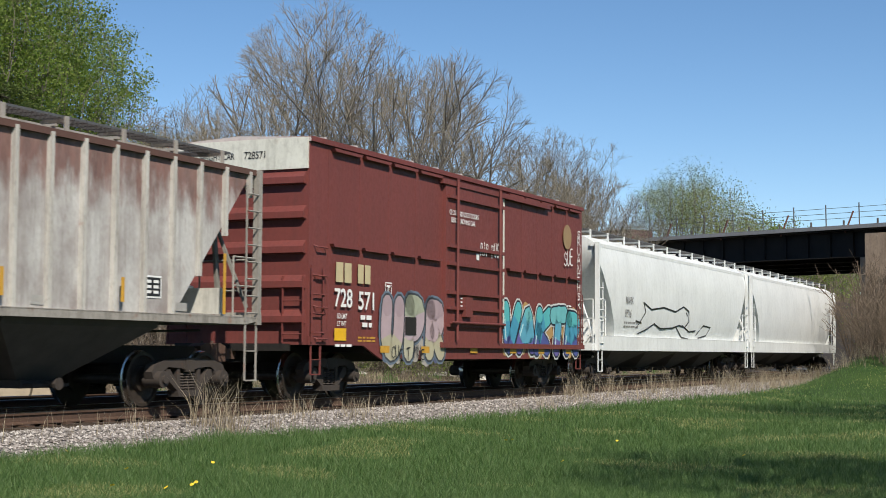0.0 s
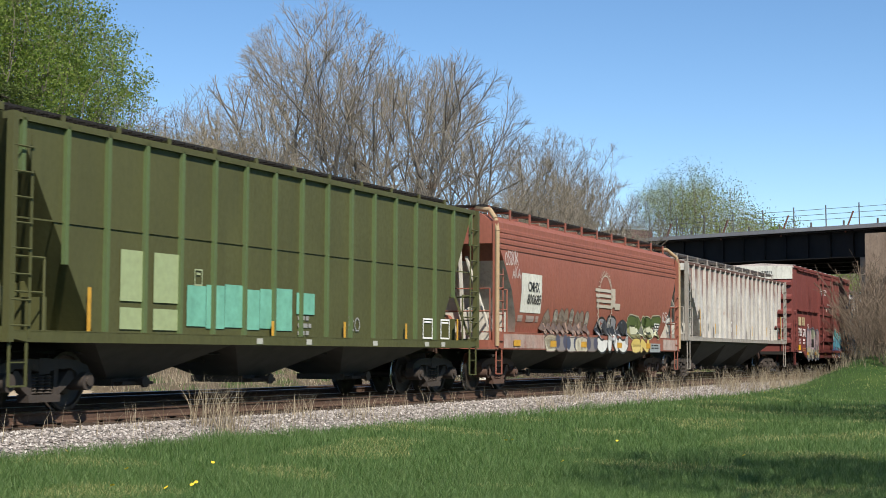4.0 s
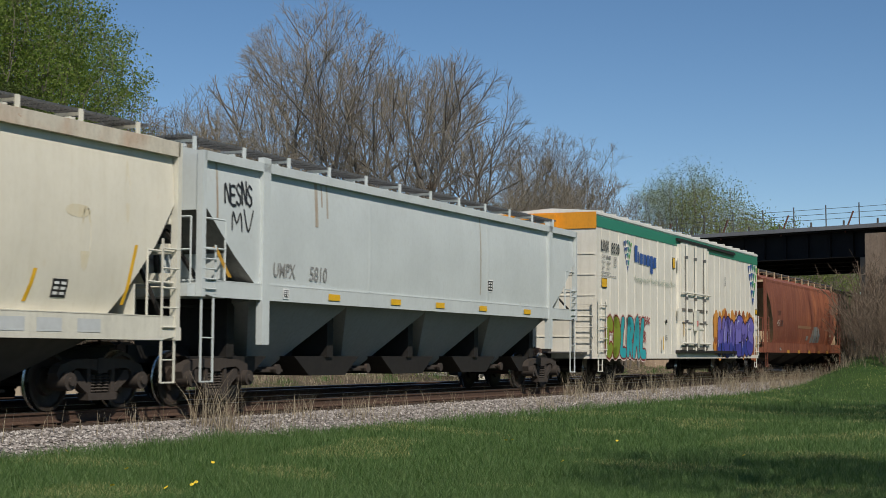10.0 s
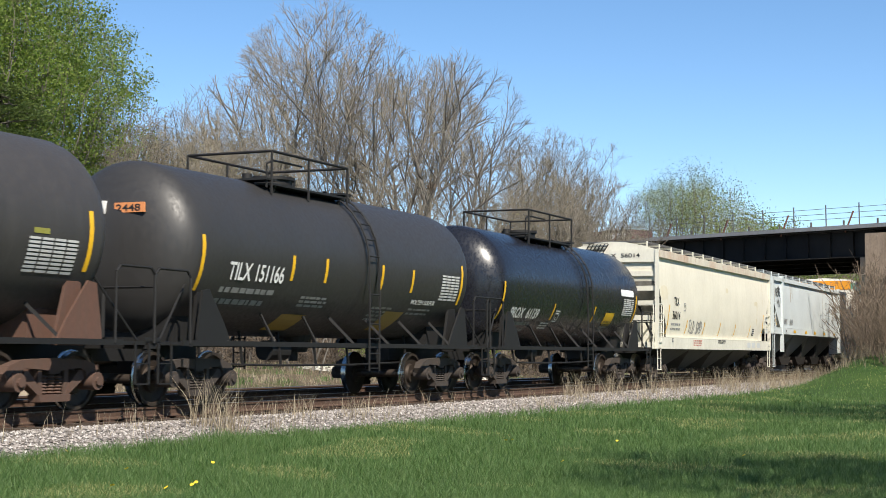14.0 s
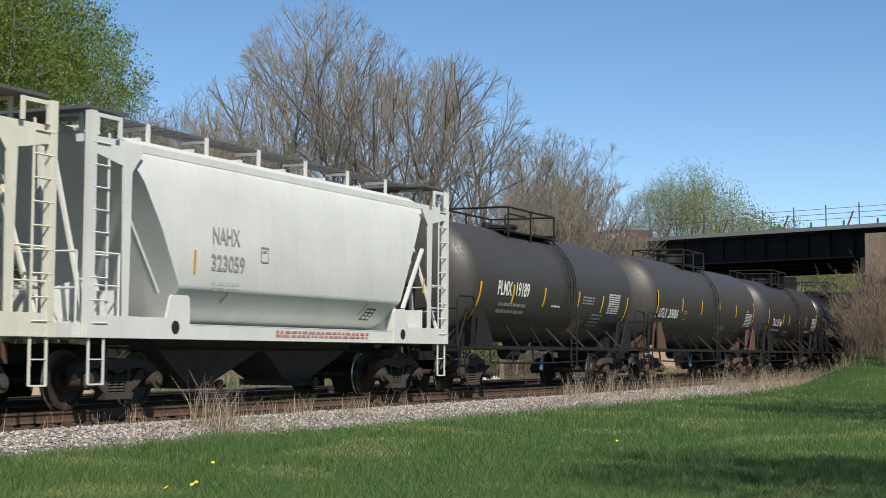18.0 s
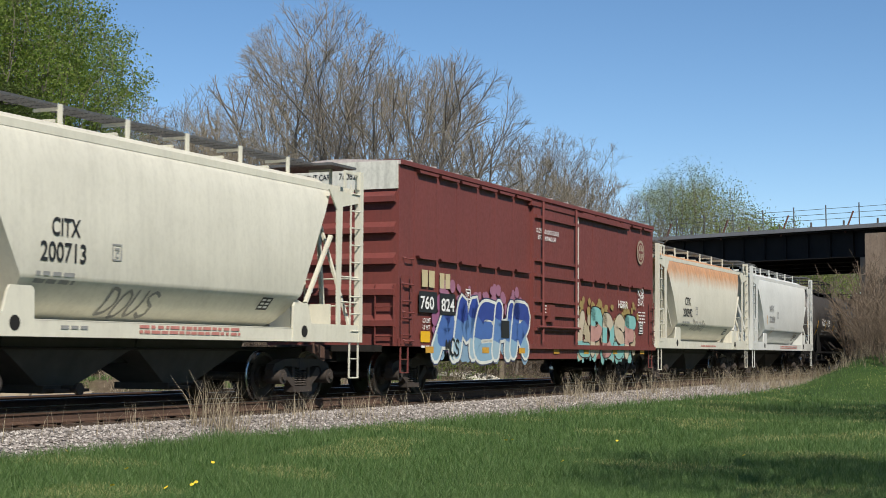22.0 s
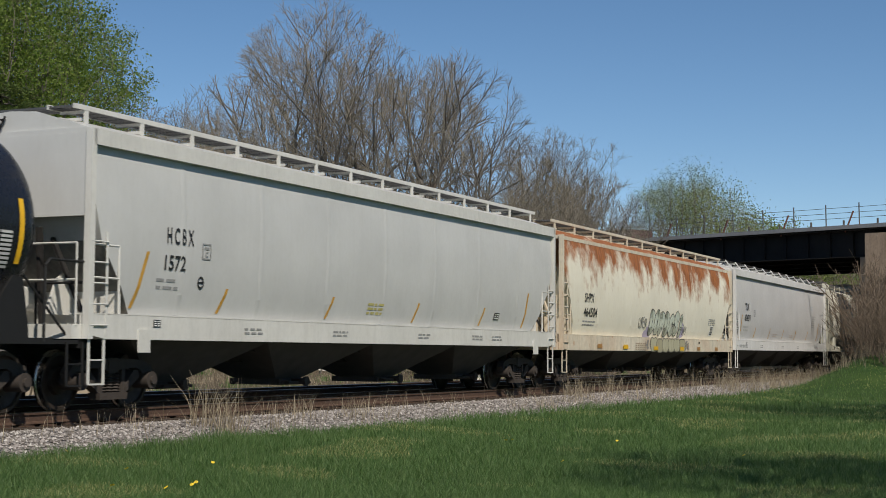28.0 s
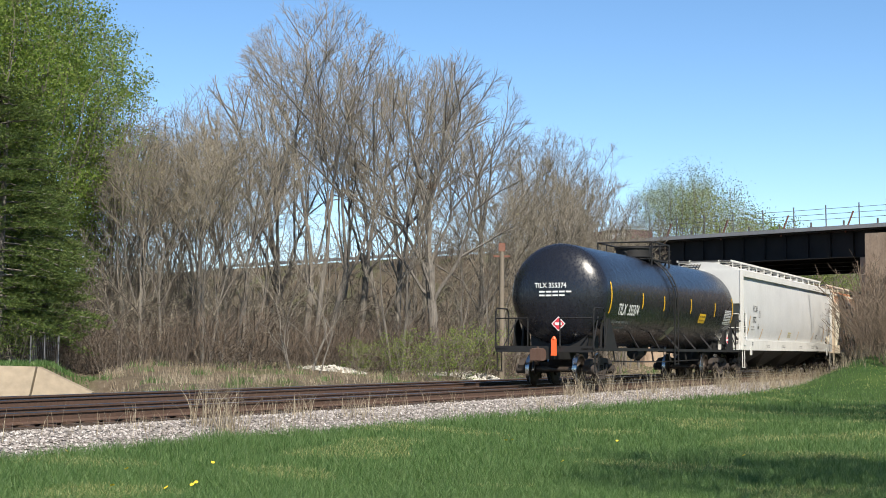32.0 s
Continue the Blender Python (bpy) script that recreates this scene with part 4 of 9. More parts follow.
def kind(base, **kw):
    d = dict(base)
    d.update(kw)
    return d


def add(made):
    CARS.append((made[0], made[1]))
    return made


# two white hoppers at the head
W1 = paint("white_hopper_paint", (0.72, 0.74, 0.73), 0.4, 0.12, 0.12)
add(hopper("white covered hopper car with curved smooth sides", 36.3, 55.4, W1, kind(FLOW, seams=4)))
c, _, h, sd = add(hopper("white covered hopper car with a dog drawn in black spray paint", 16.8, 35.5, W1, kind(FLOW, seams=4)))
text(c, "NAHX", -h + 2.6, 2.55, 0.33, GREYTXT, sd, 0.8)
text(c, "59716", -h + 2.6, 2.15, 0.33, GREYTXT, sd, 0.8)
bars(c, -h + 2.6, 1.85, 1.5, 2, 0.06, 0.06, GREYTXT, sd, 3)
lines(c, [[(-5.4, 1.75), (-4.6, 2.25), (-4.9, 2.55), (-4.0, 2.35), (-2.6, 2.45), (-1.2, 2.35), (-0.2, 2.55), (0.5, 2.4), (0.6, 2.05), (0.1, 1.85), (-0.6, 1.9), (-1.4, 1.8), (-2.8, 1.75), (-3.6, 1.9), (-4.4, 1.7), (-5.2, 1.55)],
          [(-1.0, 1.85), (0.0, 1.5), (0.9, 1.45)], [(-0.2, 1.9), (0.8, 1.7), (1.6, 1.75)], [(0.2, 2.35), (0.35, 2.25)], [(1.8, 1.6), (2.6, 1.95), (3.6, 1.9), (3.2, 1.6), (2.2, 1.5)], [(-5.6, 1.95), (-5.0, 1.9)]], BLACKTXT, sd, 0.05)

# dark red boxcar, fifty-foot
RED = paint("boxcar_red", (0.165, 0.042, 0.036), 0.55, 0.25, 0.25, grime=(0.05, 0.03, 0.028))
ROOFRED = paint("boxcar_red_roof", (0.5, 0.44, 0.42), 0.6, 0.3, 0.1)
ENDWHITE = paint("white_end_panel", (0.62, 0.62, 0.55), 0.5, 0.3, 0.3, rust=0.2)


def red_boxcar(label, a, b, door, marks, number, strips):
    c, mid, h, sd, W, zb, ze = boxcar(label, a, b, RED, dict(roof_mat=ROOFRED, truck=1.75, roof_label="pale dusty steel roof"))
    # corrugated ends with a white panel at the top
    for s in (-1, 1):
        for k in range(5):
            z = zb + 0.42 + k * 0.66
            m = M()
            m.rings([[(s * (h + d), y, z + dz) for d, dz in ((0, -0.02), (0.12, 0.0), (0.12, 0.12), (0, 0.24))] for y in (-W + 0.06, W - 0.06)])
            part("end_corrugation", m, RED, c)
        m = M()
        m.slab([(s * h, ze - 0.62), (s * (h + 0.05), ze - 0.62), (s * (h + 0.05), ze - 0.02), (s * h, ze - 0.02)][::s], -W + 0.02, W - 0.02)
        part("end_panel", m, ENDWHITE, c, "white-painted upper end panel")
        for y in (-1, 1):
            end_ladder(c, s * (h + 0.09), y * (W - 0.5), y * (W - 0.06), zb + 0.05, zb + 1.3, 4, RED)
            ladder(c, s * h - (0.5 if s > 0 else -0.06), s * h + (-0.06 if s > 0 else 0.5), y * (W + 0.05), zb + 0.05, zb + 1.5, 4, RED)
            stirrup(c, s * (h - 0.3), y * W, 0.5, zb, RED)
        m = M()
        m.box(min(s * h, s * (h + 0.3)), max(s * h, s * (h + 0.3)), -1.2, 1.2, zb - 0.12, zb + 0.02)
        part("crossover_platform", m, STEEL, c)
    # side panels: upper and lower rows of pressed ribs with hanging ledges
    d0, d1 = door
    for y in (-1, 1):
        for x0, x1 in ((-h + 0.75, d0 - 0.1), (d1 + 0.35, h - 0.2)):
            n = max(2, int(round((x1 - x0) / 1.15)))
            w = (x1 - x0) / n
            for k in range(n):
                xa = x0 + k * w
                for zt in (3.02, ze - 0.14):
                    m = M()
                    m.slab([(xa + 0.1, zt - 0.06), (xa + w - 0.1, zt - 0.06), (xa + w - 0.06, zt), (xa + 0.06, zt)], min(y * W, y * (W + 0.1)), max(y * W, y * (W + 0.1)))
                    part("panel_ledge", m, RED, c)
                m = M()
                m.box(xa - 0.02, xa + 0.02, min(y * W, y * (W + 0.006)), max(y * W, y * (W + 0.006)), zb + 0.3, ze - 0.1)
                part("side_post", m, RED, c)
        m = M()
        m.box(-h, h, min(y * (W - 0.05), y * (W + 0.06)), max(y * (W - 0.05), y * (W + 0.06)), ze - 0.1, ze)
        part("top_plate", m, RED, c)
        m = M()
        m.slab([(-h, zb), (-h + 2.2, zb), (-h + 3.0, zb - 0.28), (h - 3.0, zb - 0.28), (h - 2.2, zb), (h, zb), (h, zb + 0.16), (-h, zb + 0.16)], min(y * (W - 0.02), y * (W + 0.03)), max(y * (W - 0.02), y * (W + 0.03)))
        part("side_sill", m, RED, c)
        # sliding door
        m = M()
        m.box(d0, d1, min(y * W, y * (W + 0.09)), max(y * W, y * (W + 0.09)), zb + 0.1, ze - 0.25)
        dr = part("sliding_door", m, RED, c, "dark red ribbed sliding door, shut")
        for z in (zb + 0.5, 1.95, 2.3, 2.95, 3.35, ze - 0.55):
            m = M()
            m.slab([(d0 + 0.06, z - 0.05), (d1 - 0.06, z - 0.05), (d1 - 0.06, z + 0.03), (d0 + 0.06, z + 0.03)], min(y * (W + 0.08), y * (W + 0.16)), max(y * (W + 0.08), y * (W + 0.16)))
            part("door_rib", m, RED, dr)
        for x in (d0 + 0.5, d1 - 0.35):
            m = M()
            m.tube((x, y * (W + 0.17), zb + 0.15), (x, y * (W + 0.17), ze - 0.15), 0.035, 8)
            part("lock_rod", m, RED, dr)
        m = M()
        m.tube((d0 + 0.1, y * (W + 0.2), zb + 0.55), (d1 - 0.1, y * (W + 0.2), zb + 0.55), 0.03, 8)
        m.box(d0 + 0.9, d0 + 1.3, min(y * (W + 0.1), y * (W + 0.2)), max(y * (W + 0.1), y * (W + 0.2)), 1.75, 2.2)
        part("door_latch", m, RED, dr)
        m = M()
        m.box(d0 - 0.2, h - 0.1, min(y * W, y * (W + 0.12)), max(y * W, y * (W + 0.12)), zb - 0.02, zb + 0.1)
        m.box(d0 - 0.2, h - 2.8, min(y * W, y * (W + 0.12)), max(y * W, y * (W + 0.12)), ze - 0.3, ze - 0.18)
        part("door_track", m, RED, c)
        m = M()
        m.box(d1 + 0.12, d1 + 0.2, min(y * W, y * (W + 0.05)), max(y * W, y * (W + 0.05)), zb + 0.6, ze - 0.3)
        part("door_post", m, ENDWHITE if y < 0 else RED, c, "pale worn door edge strip")
    # marks: the owner's letters are left as blocks
    side = lambda z: W + 0.012
    for x, z, w, hh in marks:
        m = M()
        for k in range(2):
            patch(m, x + k * (w / 2 + 0.03), x + k * (w / 2 + 0.03) + w / 2 - 0.03, z, z + hh, side, 0.03)
        part("owner_mark", m, ink((0.5, 0.42, 0.25)), c, "tan block of owner's lettering")
    # square placard, yellow strips and small print
    for x in strips:
        placard(c, x, x + 0.42, 0.92, 1.06, AMBER, side, "amber reflective patch", name="reflective_strip", off=0.045)
    # text on the door and the end
    s2 = lambda z: W + 0.1
    text(c, "CLOSE AND LOCK DOORS", d0 + 0.15, 4.1, 0.16, WHITETXT, s2, 0.85)
    text(c, "BEFORE MOVING CAR", d0 + 0.25, 3.93, 0.16, WHITETXT, s2, 0.85)
    text(c, "EXCESS HEIGHT CAR", 1.35, ze - 0.33, 0.17, BLACKTXT, None, 0.8, end=-h - 0.056)
    text(c, number, -0.15, ze - 0.33, 0.2, BLACKTXT, None, 0.85, end=-h - 0.056)
    sm = lambda z: W + 0.03
    x = marks[0][0]
    fit_text(c, "LD LMT", x + 0.06, x + 0.46, 1.58, 1.68, WHITETXT, sm)
    fit_text(c, "LT WT", x + 0.06, x + 0.42, 1.43, 1.53, WHITETXT, sm)
    bars(c, x + 1.05, 1.58, 0.5, 1, 0.09, 0.1, WHITETXT, sm, 5)
    bars(c, x + 1.12, 1.43, 0.42, 1, 0.09, 0.1, WHITETXT, sm, 6)
    placard(c, x - 0.06, x + 0.42, 1.15, 1.39, YELLOW, sm, "yellow square placard", name="warning_placard", off=0.02)
    bars(c, x + 0.94, 1.2, 0.75, 2, 0.035, 0.03, AMBER, sm, 9)
    bars(c, x, 1.03, 0.7, 1, 0.05, 0.03, WHITETXT, sm, 10)
    for z in (1.2, 1.8, 2.4, 2.95):
        m = M()
        m.pipe([(-h + 0.2, -W, z), (-h + 0.22, -W - 0.09, z - 0.03), (-h + 0.58, -W - 0.09, z - 0.03), (-h + 0.6, -W, z)], 0.016)
        part("grab_iron", m, RED, c)
    bars(c, d0 + 0.8, 2.15, 0.6, 3, 0.04, 0.05, WHITETXT, s2, 7)
    bars(c, h - 1.6, 2.2, 0.7, 4, 0.04, 0.06, WHITETXT, side, 8)
    return c, mid, h, side


c, mid, h, sd = add(red_boxcar("dark red fifty-foot boxcar with graffiti along its lower side", 0.0, 15.4, (-1.68, 1.68), [(-6.69, 2.29, 0.64, 0.39), (-5.78, 2.3, 0.54, 0.38)], "728571", [-4.8, -2.85, -0.2, 2.25, 4.2, 6.25]))
sg = lambda z: 1.58 + 0.035
sg2 = lambda z: 1.58 + (0.115 if z < 1.18 else 0.1)
fit_text(c, "728", -6.75, -6.02, 1.8, 2.17, WHITETXT, sg)
fit_text(c, "571", -5.76, -5.08, 1.77, 2.14, WHITETXT, sg)
frame_mark(c, -4.58, -4.28, 2.14, 2.38, sg, WHITETXT, letter="F")
piece(c, "UPR", -4.75, -1.62, 0.72, 2.24, [((0.36, 0.27, 0.29), (0.42, 0.32, 0.34), (0.4, 0.37, 0.26)), ((0.33, 0.35, 0.26), (0.42, 0.33, 0.36), (0.42, 0.4, 0.3))], (0.045, 0.05, 0.06), sg, halo=(0.13, 0.17, 0.22), fat=0.46, rim=0.045, glow=0.05, over=1.12, seed=4, clouds=[((0.36, 0.33, 0.29), 30, -4.6, -1.9, 0.78, 1.2, 0.1, 0.2), ((0.1, 0.14, 0.22), 12, -4.75, -4.4, 0.8, 1.9, 0.08, 0.16), ((0.08, 0.09, 0.17), 10, -2.2, -1.7, 0.8, 1.2, 0.08, 0.16)], label="grey and pink spray-painted letters with dark outlines")
placard(c, -3.66, -3.12, 1.3, 1.68, STEEL, sg, "dark square patch in the graffiti", off=0.03)
scrawl(c, "CUE T MUE", -4.3, -2.7, 0.78, 1.05, BLACKTXT, lambda z: sg(z) + 0.02, 0.025, 5)
piece(c, "VAKTR", 1.75, 7.3, 0.84, 2.2, [((0.09, 0.4, 0.42), (0.06, 0.27, 0.4), (0.07, 0.09, 0.27)), ((0.14, 0.42, 0.44), (0.1, 0.33, 0.45), (0.12, 0.1, 0.3))], (0.015, 0.02, 0.035), sg, halo=(0.55, 0.56, 0.54), fat=0.44, rim=0.05, glow=0.045, over=1.22, lean=0.2, seed=9, clouds=[((0.4, 0.25, 0.1), 60, 1.9, 7.2, 0.95, 2.0, 0.1, 0.24)], shine=(0.45, 0.65, 0.65), label="turquoise and blue spray-painted letters with a white halo")
scrawl(c, "RIP PUS", 0.2, 1.35, 3.2, 3.55, WHITETXT, lambda z: 1.7, 0.03, 3)
placard(c, 0.02, 0.18, 3.1, 3.25, WHITETXT, lambda z: 1.675, "small white round mark")
scrawl(c, "SUE", 6.15, 6.85, 3.3, 3.75, WHITETXT, sg, 0.04, 4)
for k in range(9):
    scrawl(c, "RSHENAURS"[k], 7.18, 7.48, 2.15 + 0.25 * k, 2.37 + 0.25 * k, WHITETXT, sg, 0.03, 20 + k)
m = M()
m.add([(6.42 + 0.33 * math.cos(k * math.pi / 8), -sg(0) - 0.006, 4.1 + 0.34 * math.sin(k * math.pi / 8)) for k in range(16)], [tuple(range(16))])
part("round_emblem", m, ink((0.3, 0.2, 0.1)), c, "faded round tan emblem")

# grey ribbed hopper, streaked with rust
GREYRUST = paint("streaked_grey_paint", (0.5, 0.49, 0.47), 0.6, 0.35, 0.6, grime=(0.17, 0.14, 0.13), mottled=0.85, mottle_col=(0.2, 0.165, 0.155), rust=0.25, rust_col=(0.2, 0.08, 0.06), top=(2.7, 4.1, 0.85, 1.7, 0.6), top_col=(0.19, 0.085, 0.068))
GREYRIB = paint("pale_rib_paint", (0.5, 0.48, 0.44), 0.6, 0.3, 0.5, rust=0.6, rust_col=(0.22, 0.1, 0.07))
GREYPANEL = paint("pale_end_panel", (0.56, 0.55, 0.5), 0.6, 0.3, 0.3)
# End sheets use SLOPE: the shade of the open end, in the colour.
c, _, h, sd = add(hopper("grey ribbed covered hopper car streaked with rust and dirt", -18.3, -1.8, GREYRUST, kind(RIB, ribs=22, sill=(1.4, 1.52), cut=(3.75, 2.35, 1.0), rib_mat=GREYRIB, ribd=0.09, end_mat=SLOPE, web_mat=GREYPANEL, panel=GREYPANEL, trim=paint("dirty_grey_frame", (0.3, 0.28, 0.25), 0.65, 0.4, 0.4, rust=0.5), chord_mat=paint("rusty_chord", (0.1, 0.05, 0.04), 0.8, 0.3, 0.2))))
rb = lambda z: 1.595
leaning(c, [(-6.6, 1.57, 2.57, 0), (-4.4, 1.68, 2.06, 0), (-1.08, 1.66, 2.08, 0), (1.58, 1.68, 2.08, 0), (4.3, 1.68, 2.06, 0), (7.12, 1.56, 2.6, 0)], rb, AMBER, 0.09)
plc = lambda z: 1.505
for word, xa, xb, za, zb2 in (("PL", -6.49, -6.08, 2.18, 2.45), ("CX", -5.83, -5.3, 2.18, 2.46), ("21", -6.49, -6.1, 1.8, 2.07), ("24", -5.82, -5.45, 1.79, 2.07), ("4", -5.14, -4.94, 1.8, 2.08)):
    fit_text(c, word, xa, xb, za, zb2, GREYTXT, plc)
data_square(c, 5.02, 5.45, 1.8, 2.1, plc, WHITETXT)
bars(c, 1.0, 1.82, 0.4, 4, 0.04, 0.04, GREYTXT, plc, 33)
scrawl(c, "S", -1.86, -1.5, 1.72, 2.23, WHITETXT, plc, 0.09, 34)
placard(c, -4.0, -3.0, 1.7, 2.05, ink((0.36, 0.35, 0.33)), plc, "pale repainted rectangle", off=0.005)
for xa in (2.35, 5.9, -5.6):
    placard(c, xa, xa + 0.3, 1.58, 1.72, ink((0.33, 0.32, 0.3)), plc, "small pale stencil patch", off=0.006)

# rust-brown centre-flow hopper with graffiti and a white number board
BROWN = paint("rust_brown_paint", (0.26, 0.09, 0.06), 0.55, 0.2, 0.3, grime=(0.1, 0.045, 0.035), rust=0.3, rust_col=(0.12, 0.05, 0.035))
TANPOST = paint("tan_post_paint", (0.36, 0.26, 0.15), 0.6, 0.3, 0.3, rust=0.5)
PALE = paint("pale_steel_frame", (0.5, 0.48, 0.42), 0.6, 0.35, 0.3, rust=0.4)
c, _, h, sd = add(hopper("rust-brown covered hopper car with graffiti and white number board", -35.6, -19.5, BROWN, kind(FLOW, cut=(3.5, 1.55, 0.75), bays=3, trim=BROWN, end_mat=PALE, web_mat=PALE, brace_mat=PALE, panel=BROWN, hole=False, board_mat=STEEL, support_mat=BROWN, chord=0.3, truck_mat=TRUCK_RUST)))
for z in (3.52, 3.66, 3.8, 3.94):
    for s in (-1, 1):
        m = M()
        m.bar((-h + 0.15, s * sd(z), z), (h - 0.15, s * sd(z), z), 0.05, 0.07)
        part("stiffening_rib", m, BROWN, c)
placard(c, -6.43, -4.98, 1.96, 2.96, ENDWHITE, sd, "white rectangular number panel", name="number_board", off=0.012)
bd = lambda z: sd(z) + 0.008
fit_text(c, "CMHX", -5.98, -5.17, 2.5, 2.76, BLACKTXT, bd, 0.02)
fit_text(c, "800685", -6.0, -5.04, 2.18, 2.44, BLACKTXT, bd, 0.02)
both = lambda z: max(sd(z), 1.605 if z < 1.52 else 0)
for xa, xb in ((-6.54, -6.2), (-5.96, -5.4), (-5.28, -5.08)):
    placard(c, xa, xb, 1.73, 1.89, ink((0.3, 0.24, 0.21)), sd, "pale over-painted rectangle")
SCRAPE = paint("scraped_primer", (0.42, 0.34, 0.3), 0.7, 0.4, 0.3, rust=0.7, rust_col=(0.2, 0.075, 0.05), mottled=0.6, mottle_col=(0.24, 0.09, 0.06))
m = M()
for xa, xb in ((-7.6, -4.9), (-4.9, -0.5), (6.2, 7.9)):
    patch(m, xa, xb - 0.02, 1.05, 1.4, lambda z: 1.6, 0.006)
part("scraped_paint", m, SCRAPE, c, "scraped pale and rusty sill paint")
piece(c, "AiNiNi", -4.8, -1.0, 1.42, 2.14, [((0.19, 0.15, 0.12), (0.2, 0.135, 0.105)), ((0.3, 0.27, 0.23), (0.18, 0.13, 0.105))], (0.09, 0.06, 0.048), both, fat=0.3, rim=0.03, over=1.2, seed=12, clouds=[((0.24, 0.16, 0.12), 30, -4.7, -1.1, 1.5, 1.9, 0.1, 0.2)], label="pale grey scrawled spray-painted letters")
piece(c, "CUUAU", -4.8, -0.6, 0.98, 1.42, [((0.34, 0.28, 0.2), (0.5, 0.46, 0.36)), ((0.07, 0.07, 0.11), (0.2, 0.18, 0.18)), ((0.06, 0.07, 0.12), (0.42, 0.4, 0.36))], (0.1, 0.07, 0.06), both, fat=0.36, rim=0.03, over=1.3, seed=13, label="cream and blue spray-painted shapes on the sill")
piece(c, "SRS", -0.5, 2.45, 0.96, 1.98, [((0.24, 0.24, 0.26), (0.33, 0.33, 0.33), (0.62, 0.62, 0.6))], (0.02, 0.02, 0.022), both, fat=0.32, rim=0.06, over=1.2, seed=14, lean=0.12, label="grey and white spray-painted letters outlined in black")
piece(c, "ENDT", 2.55, 6.0, 1.4, 2.12, [((0.075, 0.105, 0.03), (0.1, 0.13, 0.045), (0.16, 0.15, 0.06))], (0.025, 0.03, 0.015), both, halo=(0.4, 0.4, 0.28), fat=0.27, rim=0.035, glow=0.03, over=1.25, seed=15, lean=-0.1, label="olive green spray-painted letters")
piece(c, "CN", 2.7, 4.6, 0.96, 1.42, [((0.55, 0.42, 0.12), (0.6, 0.47, 0.17))], (0.1, 0.07, 0.03), both, fat=0.24, rim=0.03, seed=16, over=1.1, label="yellow spray-painted letters on the sill")
placard(c, 4.68, 5.85, 0.98, 1.26, ink((0.27, 0.3, 0.31)), both, "blue-grey repainted panel")
bars(c, 4.85, 1.18, 0.8, 2, 0.04, 0.05, BLACKTXT, lambda z: both(z) + 0.008, 17)
data_square(c, 5.35, 5.85, 1.55, 1.88, lambda z: sd(z) + 0.03, WHITETXT)
scrawl(c, "RSO", 6.25, 6.95, 1.95, 2.3, WHITETXT, sd, 0.03, 30)
scrawl(c, "OSDUR", -7.5, -6.65, 3.1, 3.5, ink((0.55, 0.5, 0.47)), sd, 0.03, 31)
scrawl(c, "AKA", -7.05, -6.5, 2.78, 3.08, ink((0.55, 0.5, 0.47)), sd, 0.028, 32)
PALESPRAY = ink((0.45, 0.4, 0.33))
ring = [(0.25 + 0.62 * math.cos(k * math.pi / 14), 2.42 + 0.78 * math.sin(k * math.pi / 14)) for k in range(29)]
lines(c, [ring], PALESPRAY, sd, 0.035, label="ring with short rays drawn in pale spray paint")
lines(c, [[(0.25 + 0.63 * math.cos(a), 2.42 + 0.8 * math.sin(a)), (0.25 + 0.74 * math.cos(a + 0.08), 2.42 + 0.92 * math.sin(a + 0.08))] for a in [k * math.pi / 16 for k in range(32)]], PALESPRAY, sd, 0.03, label="short rays in pale spray paint")
m = M()
for k in range(4):
    patch(m, -0.68 + 0.05 * k, 0.85 + 0.02 * k, 2.72 - 0.155 * k, 2.81 - 0.155 * k, sd, 0.022)
patch(m, 0.75, 1.15, 2.3, 2.85, sd, 0.022)
patch(m, 1.15, 1.64, 2.24, 2.42, sd, 0.022)
part("graffiti_drawing", m, PALESPRAY, c, "pale bars and a skull-like block in spray paint")
leaning(c, [(x, 1.1, 1.26, 0) for x in (-7.0, -4.4, -1.95, 1.3, 4.25)], lambda z: 1.62, AMBER, 0.46)
# bent tan end posts
for s in (-1, 1):
    m = M()
    m.pipe([(s * (h + 0.02), -1.62, 1.1), (s * (h + 0.02), -1.62, 3.9), (s * (h - 0.02), -1.55, 4.2), (s * (h - 0.25), -1.3, 4.45), (s * (h - 0.3), -0.9, 4.5)], 0.06, 8)
    part("bent_end_post", m, TANPOST, c, "tan bent tubular end post", angle=50)

# green ribbed hopper
GREEN = paint("olive_green_paint", (0.07, 0.072, 0.026), 0.55, 0.2, 0.3, grime=(0.035, 0.035, 0.015), mottled=0.25, mottle_col=(0.095, 0.1, 0.035))
GREENRIB = paint("green_rib_paint", (0.09, 0.13, 0.05), 0.5, 0.2, 0.2)
c, _, h, sd = add(hopper("olive green ribbed covered hopper car with turquoise patches", -53.0, -36.8, GREEN, kind(RIB, cut=(3.6, 1.9, 1.0), eave=4.28, profile=[(1.5, 1.18), (1.5, 4.28)], roof=[(0.9, 4.38), (0.4, 4.42), (0, 4.43)], sill=(1.04, 1.2), ribs=17, rib_mat=GREENRIB, ribw=0.04, trim=GREEN, board=4.5, board_mat=STEEL, boardy=0.7, up=0.1, bayz=1.05, bays=3)))
sr = lambda z: 1.512
TURQ = plain("turquoise_patch", (0.16, 0.42, 0.31), 0.55, vary=0.35, scale=5.0)
m = M()
for k in range(6):
    patch(m, -3.7 + 0.57 * k, -3.14 + 0.57 * k, 1.34 - 0.03 * (k % 2), 2.02 + 0.03 * (k % 3), sr, 0.006)
part("paint_patch", m, TURQ, c, "turquoise over-painted panel")
